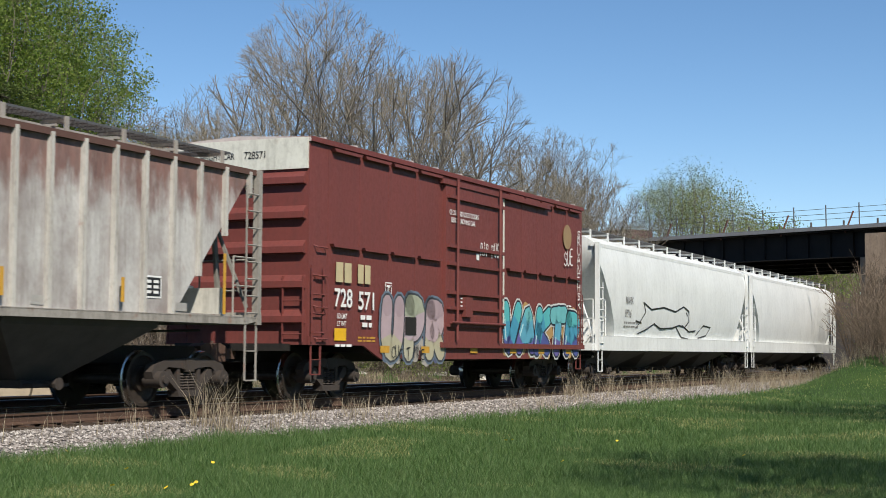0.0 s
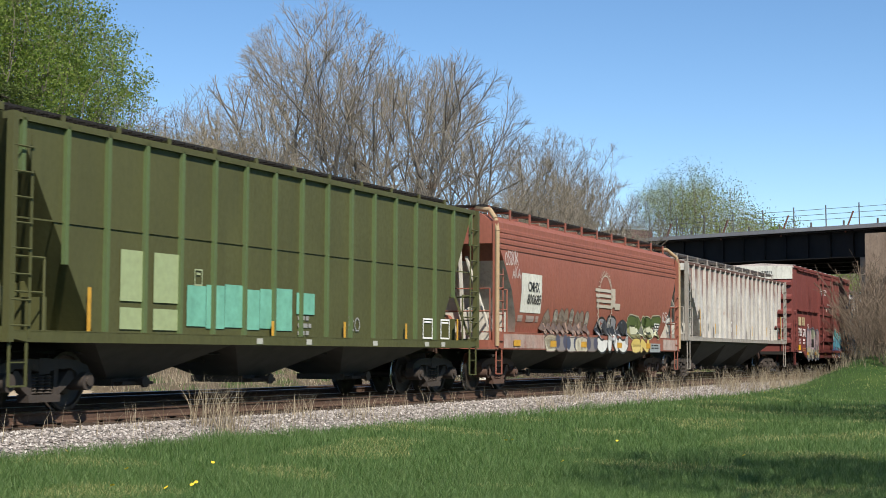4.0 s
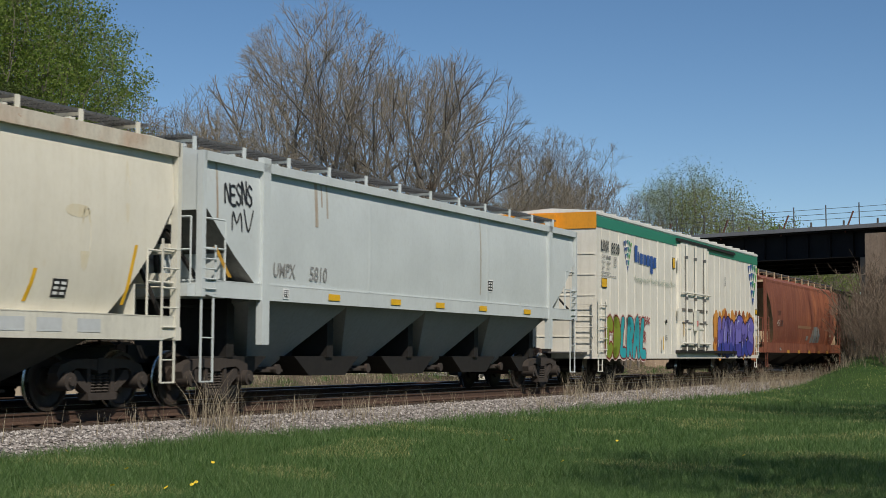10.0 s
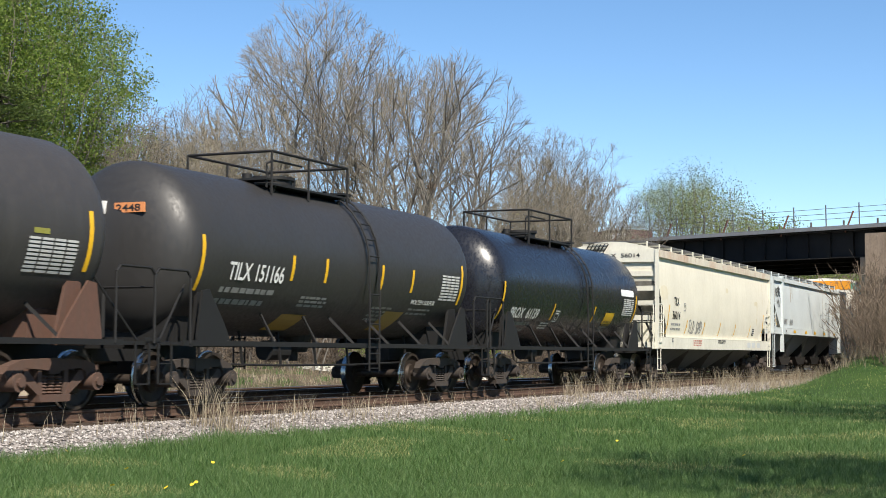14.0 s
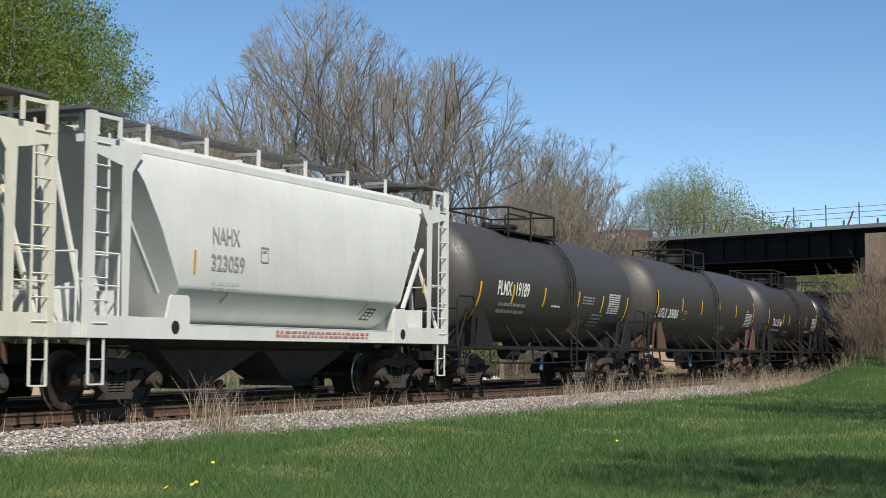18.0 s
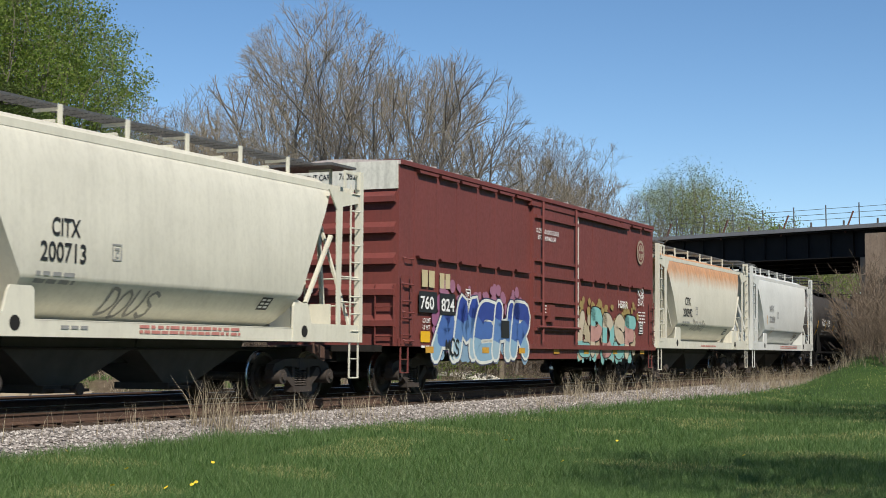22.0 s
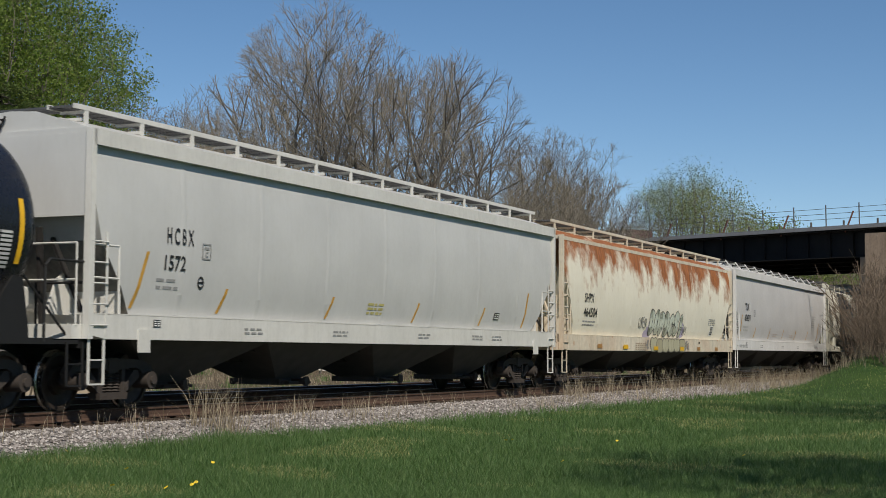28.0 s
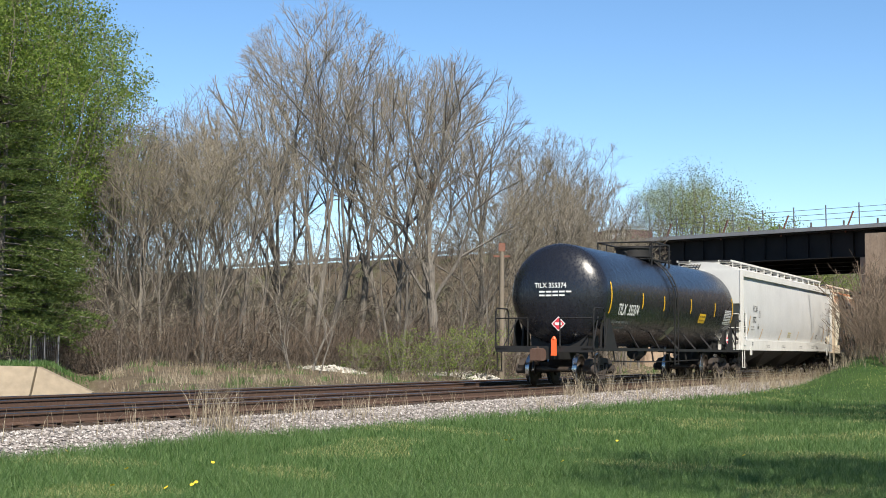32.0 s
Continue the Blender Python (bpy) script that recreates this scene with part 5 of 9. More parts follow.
placard(c, -0.14, 0.54, 1.63, 2.03, TURQ, sr, "small turquoise over-painted panel", name="paint_patch")
PALEGREEN = plain("pale_patch", (0.3, 0.36, 0.19), 0.5)
for xa, xb in ((-5.51, -4.86), (-4.64, -3.95)):
    placard(c, xa, xb, 1.7, 2.5, PALEGREEN, sr, "pale green over-painted panel", name="paint_patch")
    placard(c, xa, xb, 1.26, 1.6, PALEGREEN, sr, "pale green over-painted panel", name="paint_patch")
leaning(c, [(-6.4, 1.15, 1.87, 0), (-1.14, 1.04, 1.48, 0), (1.57, 1.04, 1.52, 0), (4.3, 1.04, 1.54, 0), (6.95, 1.08, 1.7, 0)], lambda z: 1.585, AMBER, 0.09)
for xa, xb in ((5.32, 5.82), (6.24, 6.72)):
    frame_mark(c, xa, xb, 1.23, 1.68, sr, WHITETXT, 0.035, label="white stencilled square outline")
for x in (-1.65, 0.1, 2.8, 5.25, 6.1):
    placard(c, x, x + 0.2, 1.06, 1.16, ink((0.4, 0.4, 0.36)), lambda z: 1.6, "small pale patch on the sill")
for z0 in (1.24, 1.38, 1.52):
    bars(c, -0.08, z0, 0.5, 1, 0.08, 0.06, GREYTXT, sr, int(z0 * 100))
frame_mark(c, -3.5, -3.26, 2.02, 2.3, sr, ink((0.3, 0.34, 0.2)))
scrawl(c, "RO", 1.9, 2.4, 1.35, 1.65, GREYTXT, sr, 0.03, 42)
for s in (-1, 1):
    m = M()
    m.box(-h + 0.2, h - 0.2, min(s * 1.5, s * 1.52), max(s * 1.5, s * 1.52), 2.79, 2.815)
    part("side_rail", m, GREEN, c)

# rust-red centre-flow hopper
RUSTY = paint("rust_red_paint", (0.165, 0.052, 0.034), 0.55, 0.15, 0.3, grime=(0.5, 0.24, 0.13), mottled=0.85, mottle_col=(0.36, 0.125, 0.055), span=(-2.5, 3.0), rust=0.12, rust_col=(0.5, 0.24, 0.12))
TANFRAME = paint("tan_frame", (0.56, 0.42, 0.27), 0.6, 0.3, 0.3, rust=0.5)
# Darker copy of the frame tan, with the slope's shade in its colour.
SLOPETAN = paint("shaded_tan_slope", (0.3, 0.23, 0.14), 0.7, 0.4, 0.3, rust=0.4)
c, _, h, sd = add(hopper("rust-red covered hopper car with faded streaked curved sides", -72.4, -54.2, RUSTY, kind(FLOW, trim=RUSTY, eave=4.15, cut=(3.9, 1.9, 0.75), support_mat=TANFRAME, truck_mat=TRUCK_RUST, end_mat=SLOPETAN, web_mat=TANFRAME, panel=TANFRAME, hole=False)))
fit_text(c, "451", -6.8, -6.22, 2.18, 2.46, ink((0.5, 0.4, 0.33)), sd)
fit_text(c, "338", -6.16, -5.58, 2.18, 2.46, ink((0.1, 0.06, 0.05)), sd)
scrawl(c, "CASE", -6.7, -6.05, 2.66, 2.86, ink((0.1, 0.05, 0.04)), sd, 0.03, 55)
leaning(c, [(x, 1.0, 1.13, 0) for x in (-4.8, -2.4, 0.05, 2.45, 4.8)], lambda z: 1.6, AMBER, 0.48)
m = M()
for k in range(14):
    xa = 1.05 + 0.165 * k
    top = 2.28 - 0.5 * max(0, (k - 9) / 5) ** 2 - (0.5 * (1 - k / 3) if k < 3 else 0)
    patch(m, xa, xa + 0.166, 1.52, top, sd, 0.008, (0, 0, 1, 2, 0, 1)[k % 6])
part("paint_patch", m, [ink((0.17, 0.2, 0.21)), ink((0.24, 0.25, 0.24)), ink((0.2, 0.13, 0.09))], c, "grey-blue graffiti remnant with a rounded top")
lines(c, [[(2.2, 1.6), (2.45, 2.1), (2.8, 2.1), (2.75, 1.75), (2.5, 1.7), (2.9, 1.55)]], BLACKTXT, lambda z: sd(z) + 0.006, 0.03)
placard(c, -2.2, 1.0, 2.16, 2.28, ink((0.26, 0.15, 0.085)), sd, "faded brown painted strip", name="paint_patch")
placard(c, -0.03, 0.45, 1.62, 1.82, ink((0.22, 0.24, 0.24)), sd, "small grey-blue patch", name="paint_patch")
frame_mark(c, 5.95, 6.42, 1.64, 1.96, sd, ink((0.33, 0.3, 0.2)))
data_square(c, -6.4, -6.1, 1.1, 1.25, lambda z: 1.6, None)
text(c, "38", -0.95, 3.95, 0.2, BLACKTXT, None, 0.9, end=-h - 0.045)

# white refrigerator car
REEF = paint("white_reefer_paint", (0.72, 0.69, 0.61), 0.4, 0.12, 0.22, grime=(0.3, 0.27, 0.2))
REEFROOF = paint("white_reefer_roof", (0.7, 0.7, 0.66), 0.5, 0.15, 0.05)
GRIME = paint("black_grime", (0.1, 0.09, 0.075), 0.8, 0.5, 0.4, mottled=0.5, mottle_col=(0.3, 0.28, 0.24))
GRIME2 = paint("greasy_white", (0.62, 0.59, 0.52), 0.6, 0.6, 0.8, grime=(0.12, 0.1, 0.085), mottled=0.5, mottle_col=(0.3, 0.27, 0.23))
TEAL = plain("green_band", (0.02, 0.2, 0.12), 0.4, 0, 0.1)
ORANGEP = paint("orange_end_paint", (0.72, 0.3, 0.02), 0.45, 0.15, 0.15)
c, mid, h, sd, W, zb, ze = boxcar("white insulated refrigerator car with green band, plug door and graffiti", -94.65, -74.0, REEF, dict(roof_mat=REEFROOF, truck=2.7, zb=0.78, ze=5.06, zr=5.13))
add((c, mid))
sr = lambda z: 1.58 + 0.02
for y in (-1, 1):
    for k in range(25):
        x = -h + 0.45 + k * (2 * h - 0.9) / 24
        if -2.0 < x < 2.1:
            continue
        m = M()
        m.box(x - 0.035, x + 0.035, min(y * W, y * (W + 0.014)), max(y * W, y * (W + 0.014)), zb + 0.15, ze - 0.1)
        part("panel_joint", m, REEF, c)
    m = M()
    m.box(-h - 0.004, h + 0.004, min(y * W, y * (W + 0.02)), max(y * W, y * (W + 0.02)), ze - 0.46, ze - 0.14)
    part("colour_band", m, TEAL, c, "dark green band under the eave")
    m = M()
    m.box(-h, h, min(y * W, y * (W + 0.03)), max(y * W, y * (W + 0.03)), zb, zb + 0.14)
    part("side_sill", m, REEF, c)
    m = M()
    m.box(-1.5, 2.0, min(y * W, y * (W + 0.07)), max(y * W, y * (W + 0.07)), zb + 0.3, ze - 0.3)
    dr = part("plug_door", m, REEF, c, "white insulated plug door, shut")
    for x in (-1.0, 0.18, 1.42):
        m = M()
        m.tube((x, y * (W + 0.13), zb + 0.25), (x, y * (W + 0.13), ze - 0.35), 0.03, 8)
        rod = part("lock_rod", m, REEF, c)
        for z in (1.2, 2.0, 2.8, 4.2):
            m = M()
            m.box(x - 0.04, x + 0.04, min(y * W, y * (W + 0.17)), max(y * W, y * (W + 0.17)), z, z + 0.1)
            part("rod_bracket", m, GRATE, rod, "dark steel rod bracket")
    for z in (1.3, 3.03):
        m = M()
        m.tube((-1.6, y * (W + 0.15), z), (2.08, y * (W + 0.15), z), 0.03, 8)
        part("door_rail", m, REEF, dr)
    for z, hh in ((2.4, 0.1), (1.98, 0.05), (1.08, 0.12)):
        for xa, xb in ((-1.42, -0.08), (0.42, 1.94)):
            m = M()
            m.box(xa, xb, min(y * (W + 0.06), y * (W + 0.09)), max(y * (W + 0.06), y * (W + 0.09)), z, z + hh)
            part("grimy_step", m, GRIME, dr, "blackened step pressed into the door")
    for x in (-1.0, 1.42):
        m = M()
        m.box(x - 0.1, x + 0.1, min(y * (W + 0.06), y * (W + 0.075)), max(y * (W + 0.06), y * (W + 0.075)), 1.1, 4.3)
        part("grease_streak", m, GRIME2, dr, "greasy streak behind a lock rod")
    m = M()
    m.box(0.02, 0.38, min(y * (W + 0.1), y * (W + 0.2)), max(y * (W + 0.1), y * (W + 0.2)), 1.75, 2.45)
    m.bar((0.2, y * (W + 0.22), 1.75), (0.2, y * (W + 0.22), 1.15), 0.07, 0.05)
    part("door_latch", m, ENDWHITE, dr, "white latch housing with a lever")
    m = M()
    m.box(0.1, 0.2, min(y * (W + 0.2), y * (W + 0.21)), max(y * (W + 0.2), y * (W + 0.21)), 1.9, 2.1)
    part("latch_tag", m, ink((0.5, 0.04, 0.03)), dr, "red latch tag")
    for x in (-1.75, 2.1):
        m = M()
        m.box(x - 0.06, x + 0.06, min(y * W, y * (W + 0.09)), max(y * W, y * (W + 0.09)), zb + 0.2, ze - 0.4)
        part("door_jamb", m, REEF, c)
    for x in (-1.2, 0.55):
        m = M()
        for a in ((x, x + 0.9, 1.3, 1.36), (x, x + 0.9, 1.8, 1.86), (x, x + 0.06, 1.3, 1.86), (x + 0.84, x + 0.9, 1.3, 1.86)):
            m.box(a[0], a[1], min(y * (W + 0.06), y * (W + 0.1)), max(y * (W + 0.06), y * (W + 0.1)), a[2], a[3])
        part("door_panel_frame", m, REEF, dr)
    m = M()
    m.box(-2.0, 6.2, min(y * W, y * (W + 0.14)), max(y * W, y * (W + 0.14)), zb + 0.18, zb + 0.28)
    m.box(-2.0, 6.2, min(y * W, y * (W + 0.1)), max(y * W, y * (W + 0.1)), ze - 0.3, ze - 0.2)
    part("door_track", m, STEEL, c)
    for s in (-1, 1):
        ladder(c, s * h - (0.75 if s > 0 else -0.05), s * h + (-0.05 if s > 0 else 0.75), y * (W + 0.06), zb + 0.1, 2.5, 5, REEF)
        stirrup(c, s * (h - 0.35), y * W, 0.42, zb, REEF)
for s in (-1, 1):
    m = M()
    m.slab([(s * h, 4.55), (s * (h + 0.03), 4.55), (s * (h + 0.03), ze - 0.03), (s * h, ze - 0.03)][::s], -W, W)
    part("end_panel", m, ORANGEP, c, "orange upper end panel")
    m = M()
    m.box(min(s * h, s * (h + 0.35)), max(s * h, s * (h + 0.35)), -0.4, 0.4, 4.6, 4.95)
    part("vent_box", m, ORANGEP, c, "orange vent housing on the end")
    for z in (1.4, 2.0, 2.6, 3.2, 3.8):
        m = M()
        m.box(s * h - 0.02, s * h + 0.02, -W + 0.05, W - 0.05, z, z + 0.03)
        part("end_joint", m, REEF, c)
    end_ladder(c, s * (h + 0.12), -W + 0.05, -W + 0.6, zb + 0.1, 2.5, 5, REEF)
    end_ladder(c, s * (h + 0.12), W - 0.6, W - 0.05, zb + 0.1, 2.5, 5, REEF)
    m = M()
    m.box(min(s * h, s * (h + 0.45)), max(s * h, s * (h + 0.45)), -1.3, 1.3, zb + 0.15, zb + 0.2)
    part("crossover_platform", m, GRATE, c)
fit_text(c, "LINX", -9.96, -9.24, 3.92, 4.25, BLACKTXT, sr)
fit_text(c, "8530", -9.04, -8.25, 3.9, 4.22, BLACKTXT, sr)
for word, num, z in (("LD LMT", "", 3.72), ("LT WT", "89400", 3.55), ("CUFT", "7572", 3.39)):
    fit_text(c, word, -9.96, -9.58 if len(word) > 4 else -9.66, z, z + 0.1, GREYTXT, sr)
    if num:
        fit_text(c, num, -9.43, -9.12, z, z + 0.1, GREYTXT, sr)
    else:
        bars(c, -9.48, z, 0.4, 1, 0.09, 0.05, GREYTXT, sr, 50)
frame_mark(c, -8.75, -8.51, 3.53, 3.8, sr, letter="F")
bars(c, -9.96, 3.29, 0.9, 1, 0.03, 0.09, GREYTXT, sr, 52)
bars(c, -9.96, 3.2, 1.4, 1, 0.03, 0.09, GREYTXT, sr, 54)
BLUE = ink((0.03, 0.09, 0.3))


def shield(car, x, z, w, hh):
    """The owner's shield of small triangles."""
    cols = [BLUE, ink((0.02, 0.25, 0.2)), ink((0.15, 0.4, 0.1))]
    for r in range(5):
        n = 5 - r
        for k in range(n):
            cx = x + w / 2 + (k - (n - 1) / 2) * w / 5
            zt = z + hh - r * hh / 5.2 - (0.03 * hh) * abs(k - (n - 1) / 2)
            m = M()
            m.add([(cx - w / 11, -1.605, zt), (cx + w / 11, -1.605, zt), (cx, -1.605, zt - hh / 6)], [(0, 2, 1)])
            part("emblem_triangle", m, cols[min(2, (k * 3) // n)], car)


shield(c, -7.84, 3.36, 0.88, 1.05)
shield(c, 8.62, 2.8, 1.7, 1.8)
for x, w, za, zb2 in ((-6.7, 0.3, 3.78, 4.3), (-6.32, 0.1, 3.76, 4.12), (-6.14, 0.3, 3.75, 4.08), (-5.77, 0.3, 3.74, 4.07), (-5.4, 0.3, 3.73, 4.07), (-5.03, 0.3, 3.5, 4.06), (-4.66, 0.3, 3.7, 4.04)):
    placard(c, x, x + w, za, zb2, BLUE, sr, "dark blue block of owner's lettering", name="owner_mark", off=0.008)
fit_text(c, "Reimagining the World's Food Supply Chain", -6.7, -2.14, 3.12, 3.36, ink((0.36, 0.42, 0.33)), sr, 0.0)
for xa, xb, za, zb2 in ((-9.93, -9.44, 2.85, 3.14), (-2.42, -2.12, 3.8, 4.17), (9.85, 10.2, 2.55, 2.78)):
    placard(c, xa, xb, za, zb2, BLACKTXT, sr, "black rim of a placard", name="placard_rim", off=0.006)
    placard(c, xa + 0.025, xb - 0.025, za + 0.025, zb2 - 0.025, YELLOW, sr, "small yellow placard", name="warning_placard", off=0.01)
leaning(c, [(-3.8, 1.06, 1.5, 0), (-1.28, 1.54, 2.06, 0), (9.75, 1.2, 1.7, 0)], lambda z: sr(z) + 0.06, None, 0.07)
for za in (2.05, 3.75):
    placard(c, -1.98, -1.86, za, za + 0.42, ENDWHITE, sr, "white hinge box beside the door", name="hinge_box", off=0.05)
placard(c, 4.7, 4.78, 3.5, 3.85, STEEL, sr, "small dark handle on the side", name="side_handle", off=0.03)
placard(c, -3.35, -3.15, 1.95, 2.06, STEEL, sr, "small dark handle on the side", name="side_handle", off=0.03)
frame_mark(c, -3.3, -3.08, 1.4, 1.55, sr)
DKRED = (0.2, 0.022, 0.022)
PINKISH = (0.6, 0.5, 0.44)
piece(c, "CD", -9.62, -8.15, 0.74, 2.1, [((0.22, 0.28, 0.03), (0.2, 0.27, 0.03))], DKRED, sr, halo=PINKISH, fat=0.34, rim=0.05, glow=0.04, over=1.06, seed=61, label="olive green spray-painted letters with red outline")
piece(c, "LRAL", -8.2, -5.5, 0.74, 2.12, [((0.03, 0.33, 0.36), (0.03, 0.36, 0.4))], DKRED, sr, halo=PINKISH, fat=0.3, rim=0.05, glow=0.04, over=1.22, seed=62, lean=0.12, label="turquoise spray-painted letters with red outline")
scrawl(c, "EMERAK", -6.3, -5.05, 1.85, 2.1, ink((0.3, 0.03, 0.03)), sr, 0.045, 63)
scrawl(c, "NL", -5.95, -5.55, 1.58, 1.82, ink((0.3, 0.03, 0.03)), sr, 0.045, 65)
scrawl(c, "RSR", -5.95, -5.5, 1.28, 1.55, ink((0.3, 0.03, 0.03)), sr, 0.04, 66)
OR1, OR2 = (0.58, 0.25, 0.05), (0.3, 0.09, 0.025)
piece(c, "HONEKS", 3.75, 9.35, 0.84, 2.36, [((0.17, 0.14, 0.43), (0.13, 0.11, 0.4), (0.04, 0.055, 0.28)), ((0.14, 0.12, 0.4), (0.17, 0.15, 0.46), (0.06, 0.06, 0.3))], (0.012, 0.01, 0.05), sr, fat=0.5, rim=0.06, over=1.42, seed=64, lean=0.1, shine=(0.4, 0.4, 0.6), clouds=[(OR1, 34, 3.3, 9.6, 1.95, 2.5, 0.12, 0.26), (OR2, 12, 4.2, 9.3, 2.1, 2.55, 0.12, 0.22), (OR1, 30, 3.1, 4.2, 0.9, 2.2, 0.12, 0.26), (OR2, 14, 9.1, 9.75, 0.9, 1.8, 0.14, 0.28), (OR2, 8, 2.95, 3.6, 0.86, 1.5, 0.08, 0.16), (OR1, 20, 4.0, 9.2, 0.86, 1.2, 0.08, 0.16)], label="purple spray-painted letters over orange clouds")

# grey-blue hopper with dark hopper bays
PALEBLUE = paint("pale_blue_grey_paint", (0.54, 0.58, 0.575), 0.4, 0.1, 0.05, grime=(0.2, 0.2, 0.18), rust=0.12)
# Bays in a darker grey than the body.
BAYGREY = paint("grey_hopper_bays", (0.27, 0.275, 0.27), 0.8, 0.3, 0.1, grime=(0.15, 0.14, 0.13))
c, _, h, sd = add(hopper("pale blue-grey covered hopper car with exposed dark hopper bays", -114.9, -96.5, PALEBLUE, kind(LONG, sill=(1.84, 2.12), eave=4.3, mesh_end=False, panel=PALEBLUE, profile=[(1.55, 2.1), (1.57, 2.6), (1.57, 3.4), (1.54, 4.0), (1.5, 4.3)], roof=[(1.0, 4.42), (0.4, 4.5), (0, 4.52)], cut=(3.2, 1.7, 1.0), bay_mat=BAYGREY, pans=True, bayz=1.8, bayin=0.1, bottom=0.62, bays=4, seams=2, board=4.6, chord=0.16, up=0.25)))
leaning(c, [(x, 1.92, 2.04, 0) for x in (-4.88, -2.2, 0.02, 2.45, 5.3)], lambda z: 1.61, YELLOW, 0.46)
for s in (-1, 1):
    m = M()
    x = s * (h - 2.0)
    m.box(x - 0.12, x + 0.12, -1.63, -1.5, 1.05, 4.4)
    part("body_post", m, PALEBLUE, c)
fit_text(c, "UMPX", -6.86, -6.08, 2.28, 2.54, GREYTXT, sd)
fit_text(c, "5810", -5.54, -4.87, 2.26, 2.54, GREYTXT, sd)
scrawl(c, "NESNS", -8.5, -7.6, 3.45, 3.85, BLACKTXT, sd, 0.05, 71)
scrawl(c, "MV", -8.3, -7.55, 3.0, 3.4, BLACKTXT, sd, 0.04, 72)
data_square(c, 3.05, 3.35, 2.42, 2.66, sd, WHITETXT)
data_square(c, -6.55, -6.4, 1.92, 2.05, lambda z: 1.61, WHITETXT)
stripes(c, [-8.35], 2.2, 2.7, 0.12, sd, AMBER, -0.5)
RUNS = paint("rust_runs", (0.42, 0.4, 0.34), 0.6, 0.4, 0.8, grime=(0.25, 0.13, 0.06), rust=0.6)
for x, w, z in ((-5.35, 0.12, 3.3), (-5.1, 0.05, 3.7), (-4.9, 0.07, 3.5), (2.6, 0.05, 2.3), (-8.75, 0.06, 3.2)):
    placard(c, x, x + w, z, 4.2, RUNS, sd, "rust run below the roof", name="rust_run", off=0.004)
fit_text(c, "5810", -1.1, -0.35, 3.3, 3.55, BLACKTXT, None, end=-h - 0.045)

# cream long hopper
CREAMP = paint("cream_paint", (0.71, 0.67, 0.56), 0.4, 0.1, 0.12, grime=(0.35, 0.28, 0.15), rust=0.12, rust_col=(0.5, 0.33, 0.12))
RUNSC = paint("yellow_stain", (0.64, 0.58, 0.43), 0.5, 0.2, 0.3, grime=(0.55, 0.42, 0.2), mottled=0.7, mottle_col=(0.7, 0.66, 0.55))
CREAMRUST = paint("rusty_cream_chord", (0.6, 0.55, 0.45), 0.5, 0.2, 0.2, rust=0.9, rust_col=(0.32, 0.12, 0.04), mottled=0.5, mottle_col=(0.36, 0.14, 0.05))
c, _, h, sd = add(hopper("cream covered hopper car with rusty roof edge and slatted end", -132.4, -115.6, CREAMP, kind(LONG, trim=paint("cream_white_trim", (0.64, 0.62, 0.53), 0.45, 0.12, 0.12), chord_mat=CREAMRUST, slats=True, seams=0)))
fit_text(c, "TILX", -6.38, -5.78, 2.57, 2.85, BLACKTXT, sd)
fit_text(c, "56014", -6.5, -5.57, 2.1, 2.38, BLACKTXT, sd)
fit_text(c, "TILX  56014", -0.35, 1.0, 4.08, 4.22, BLACKTXT, None, end=-h - 0.03)
frame_mark(c, -5.14, -4.88, 2.41, 2.68, sd, letter="C")
bars(c, -6.6, 1.9, 1.2, 2, 0.07, 0.09, GREYTXT, sd, 81)
for k in range(3):
    bars(c, -4.02, 1.38 - 0.08 * k, 1.14, 1, 0.045, 0.03, REDTXT, lambda z: 1.6, 82 + k)
bars(c, -0.5, 1.41, 1.1, 2, 0.045, 0.03, BLACKTXT, lambda z: 1.6, 86)
data_square(c, -6.77, -6.58, 1.33, 1.45, lambda z: 1.6)
for x in (4.2, 5.0, 5.9):
    placard(c, x, x + 0.55, 1.2, 1.4, ink((0.5, 0.52, 0.52)), lambda z: 1.6, "pale repainted patch on the sill", off=0.006)
leaning(c, [(-7.14, 1.6, 2.57, 0.18)] + [(x, 1.62, 2.1, 0.14) for x in (-4.76, -2.37, -0.08, 2.34, 4.84)] + [(7.09, 1.64, 2.58, 0.2)], sd, YELLOW)
scrawl(c, "TLD SPD", -4.34, -2.6, 1.64, 2.08, GREYTXT, sd, 0.06, 84)
data_square(c, 5.42, 5.76, 1.7, 1.97, sd)
for x, z, w, hh in ((-7.6, 2.95, 0.5, 0.25), (-7.3, 2.5, 0.2, 0.4), (1.0, 3.35, 0.2, 0.1), (6.1, 2.6, 0.12, 0.5), (5.9, 3.0, 0.3, 0.1), (7.1, 3.4, 0.06, 0.5)):
    m = M()
    m.add([(x + w * math.cos(k * .524), -sd(z + hh * math.sin(k * .524)) - 0.003, z + hh * math.sin(k * .524)) for k in range(12)], [tuple(range(12))])
    part("rust_stain", m, RUNSC, c, "faint yellow rust stain")

# five black tank cars
BLACKGLOSS = paint("black_gloss_paint", (0.012, 0.013, 0.018), 0.24, 0.05, 0.03, grime=(0.025, 0.025, 0.028), spec=0.5)
BLACKMATT = paint("black_matt_paint", (0.032, 0.031, 0.031), 0.42, 0.15, 0.15, grime=(0.05, 0.045, 0.04), spec=0.4)
BLACKDULL = paint("dull_black_paint", (0.042, 0.039, 0.038), 0.48, 0.2, 0.2, grime=(0.075, 0.068, 0.062), spec=0.45)
TANKSTEEL = plain("black_fittings", (0.007, 0.0065, 0.0065), 0.7, 0.0, 0.3)


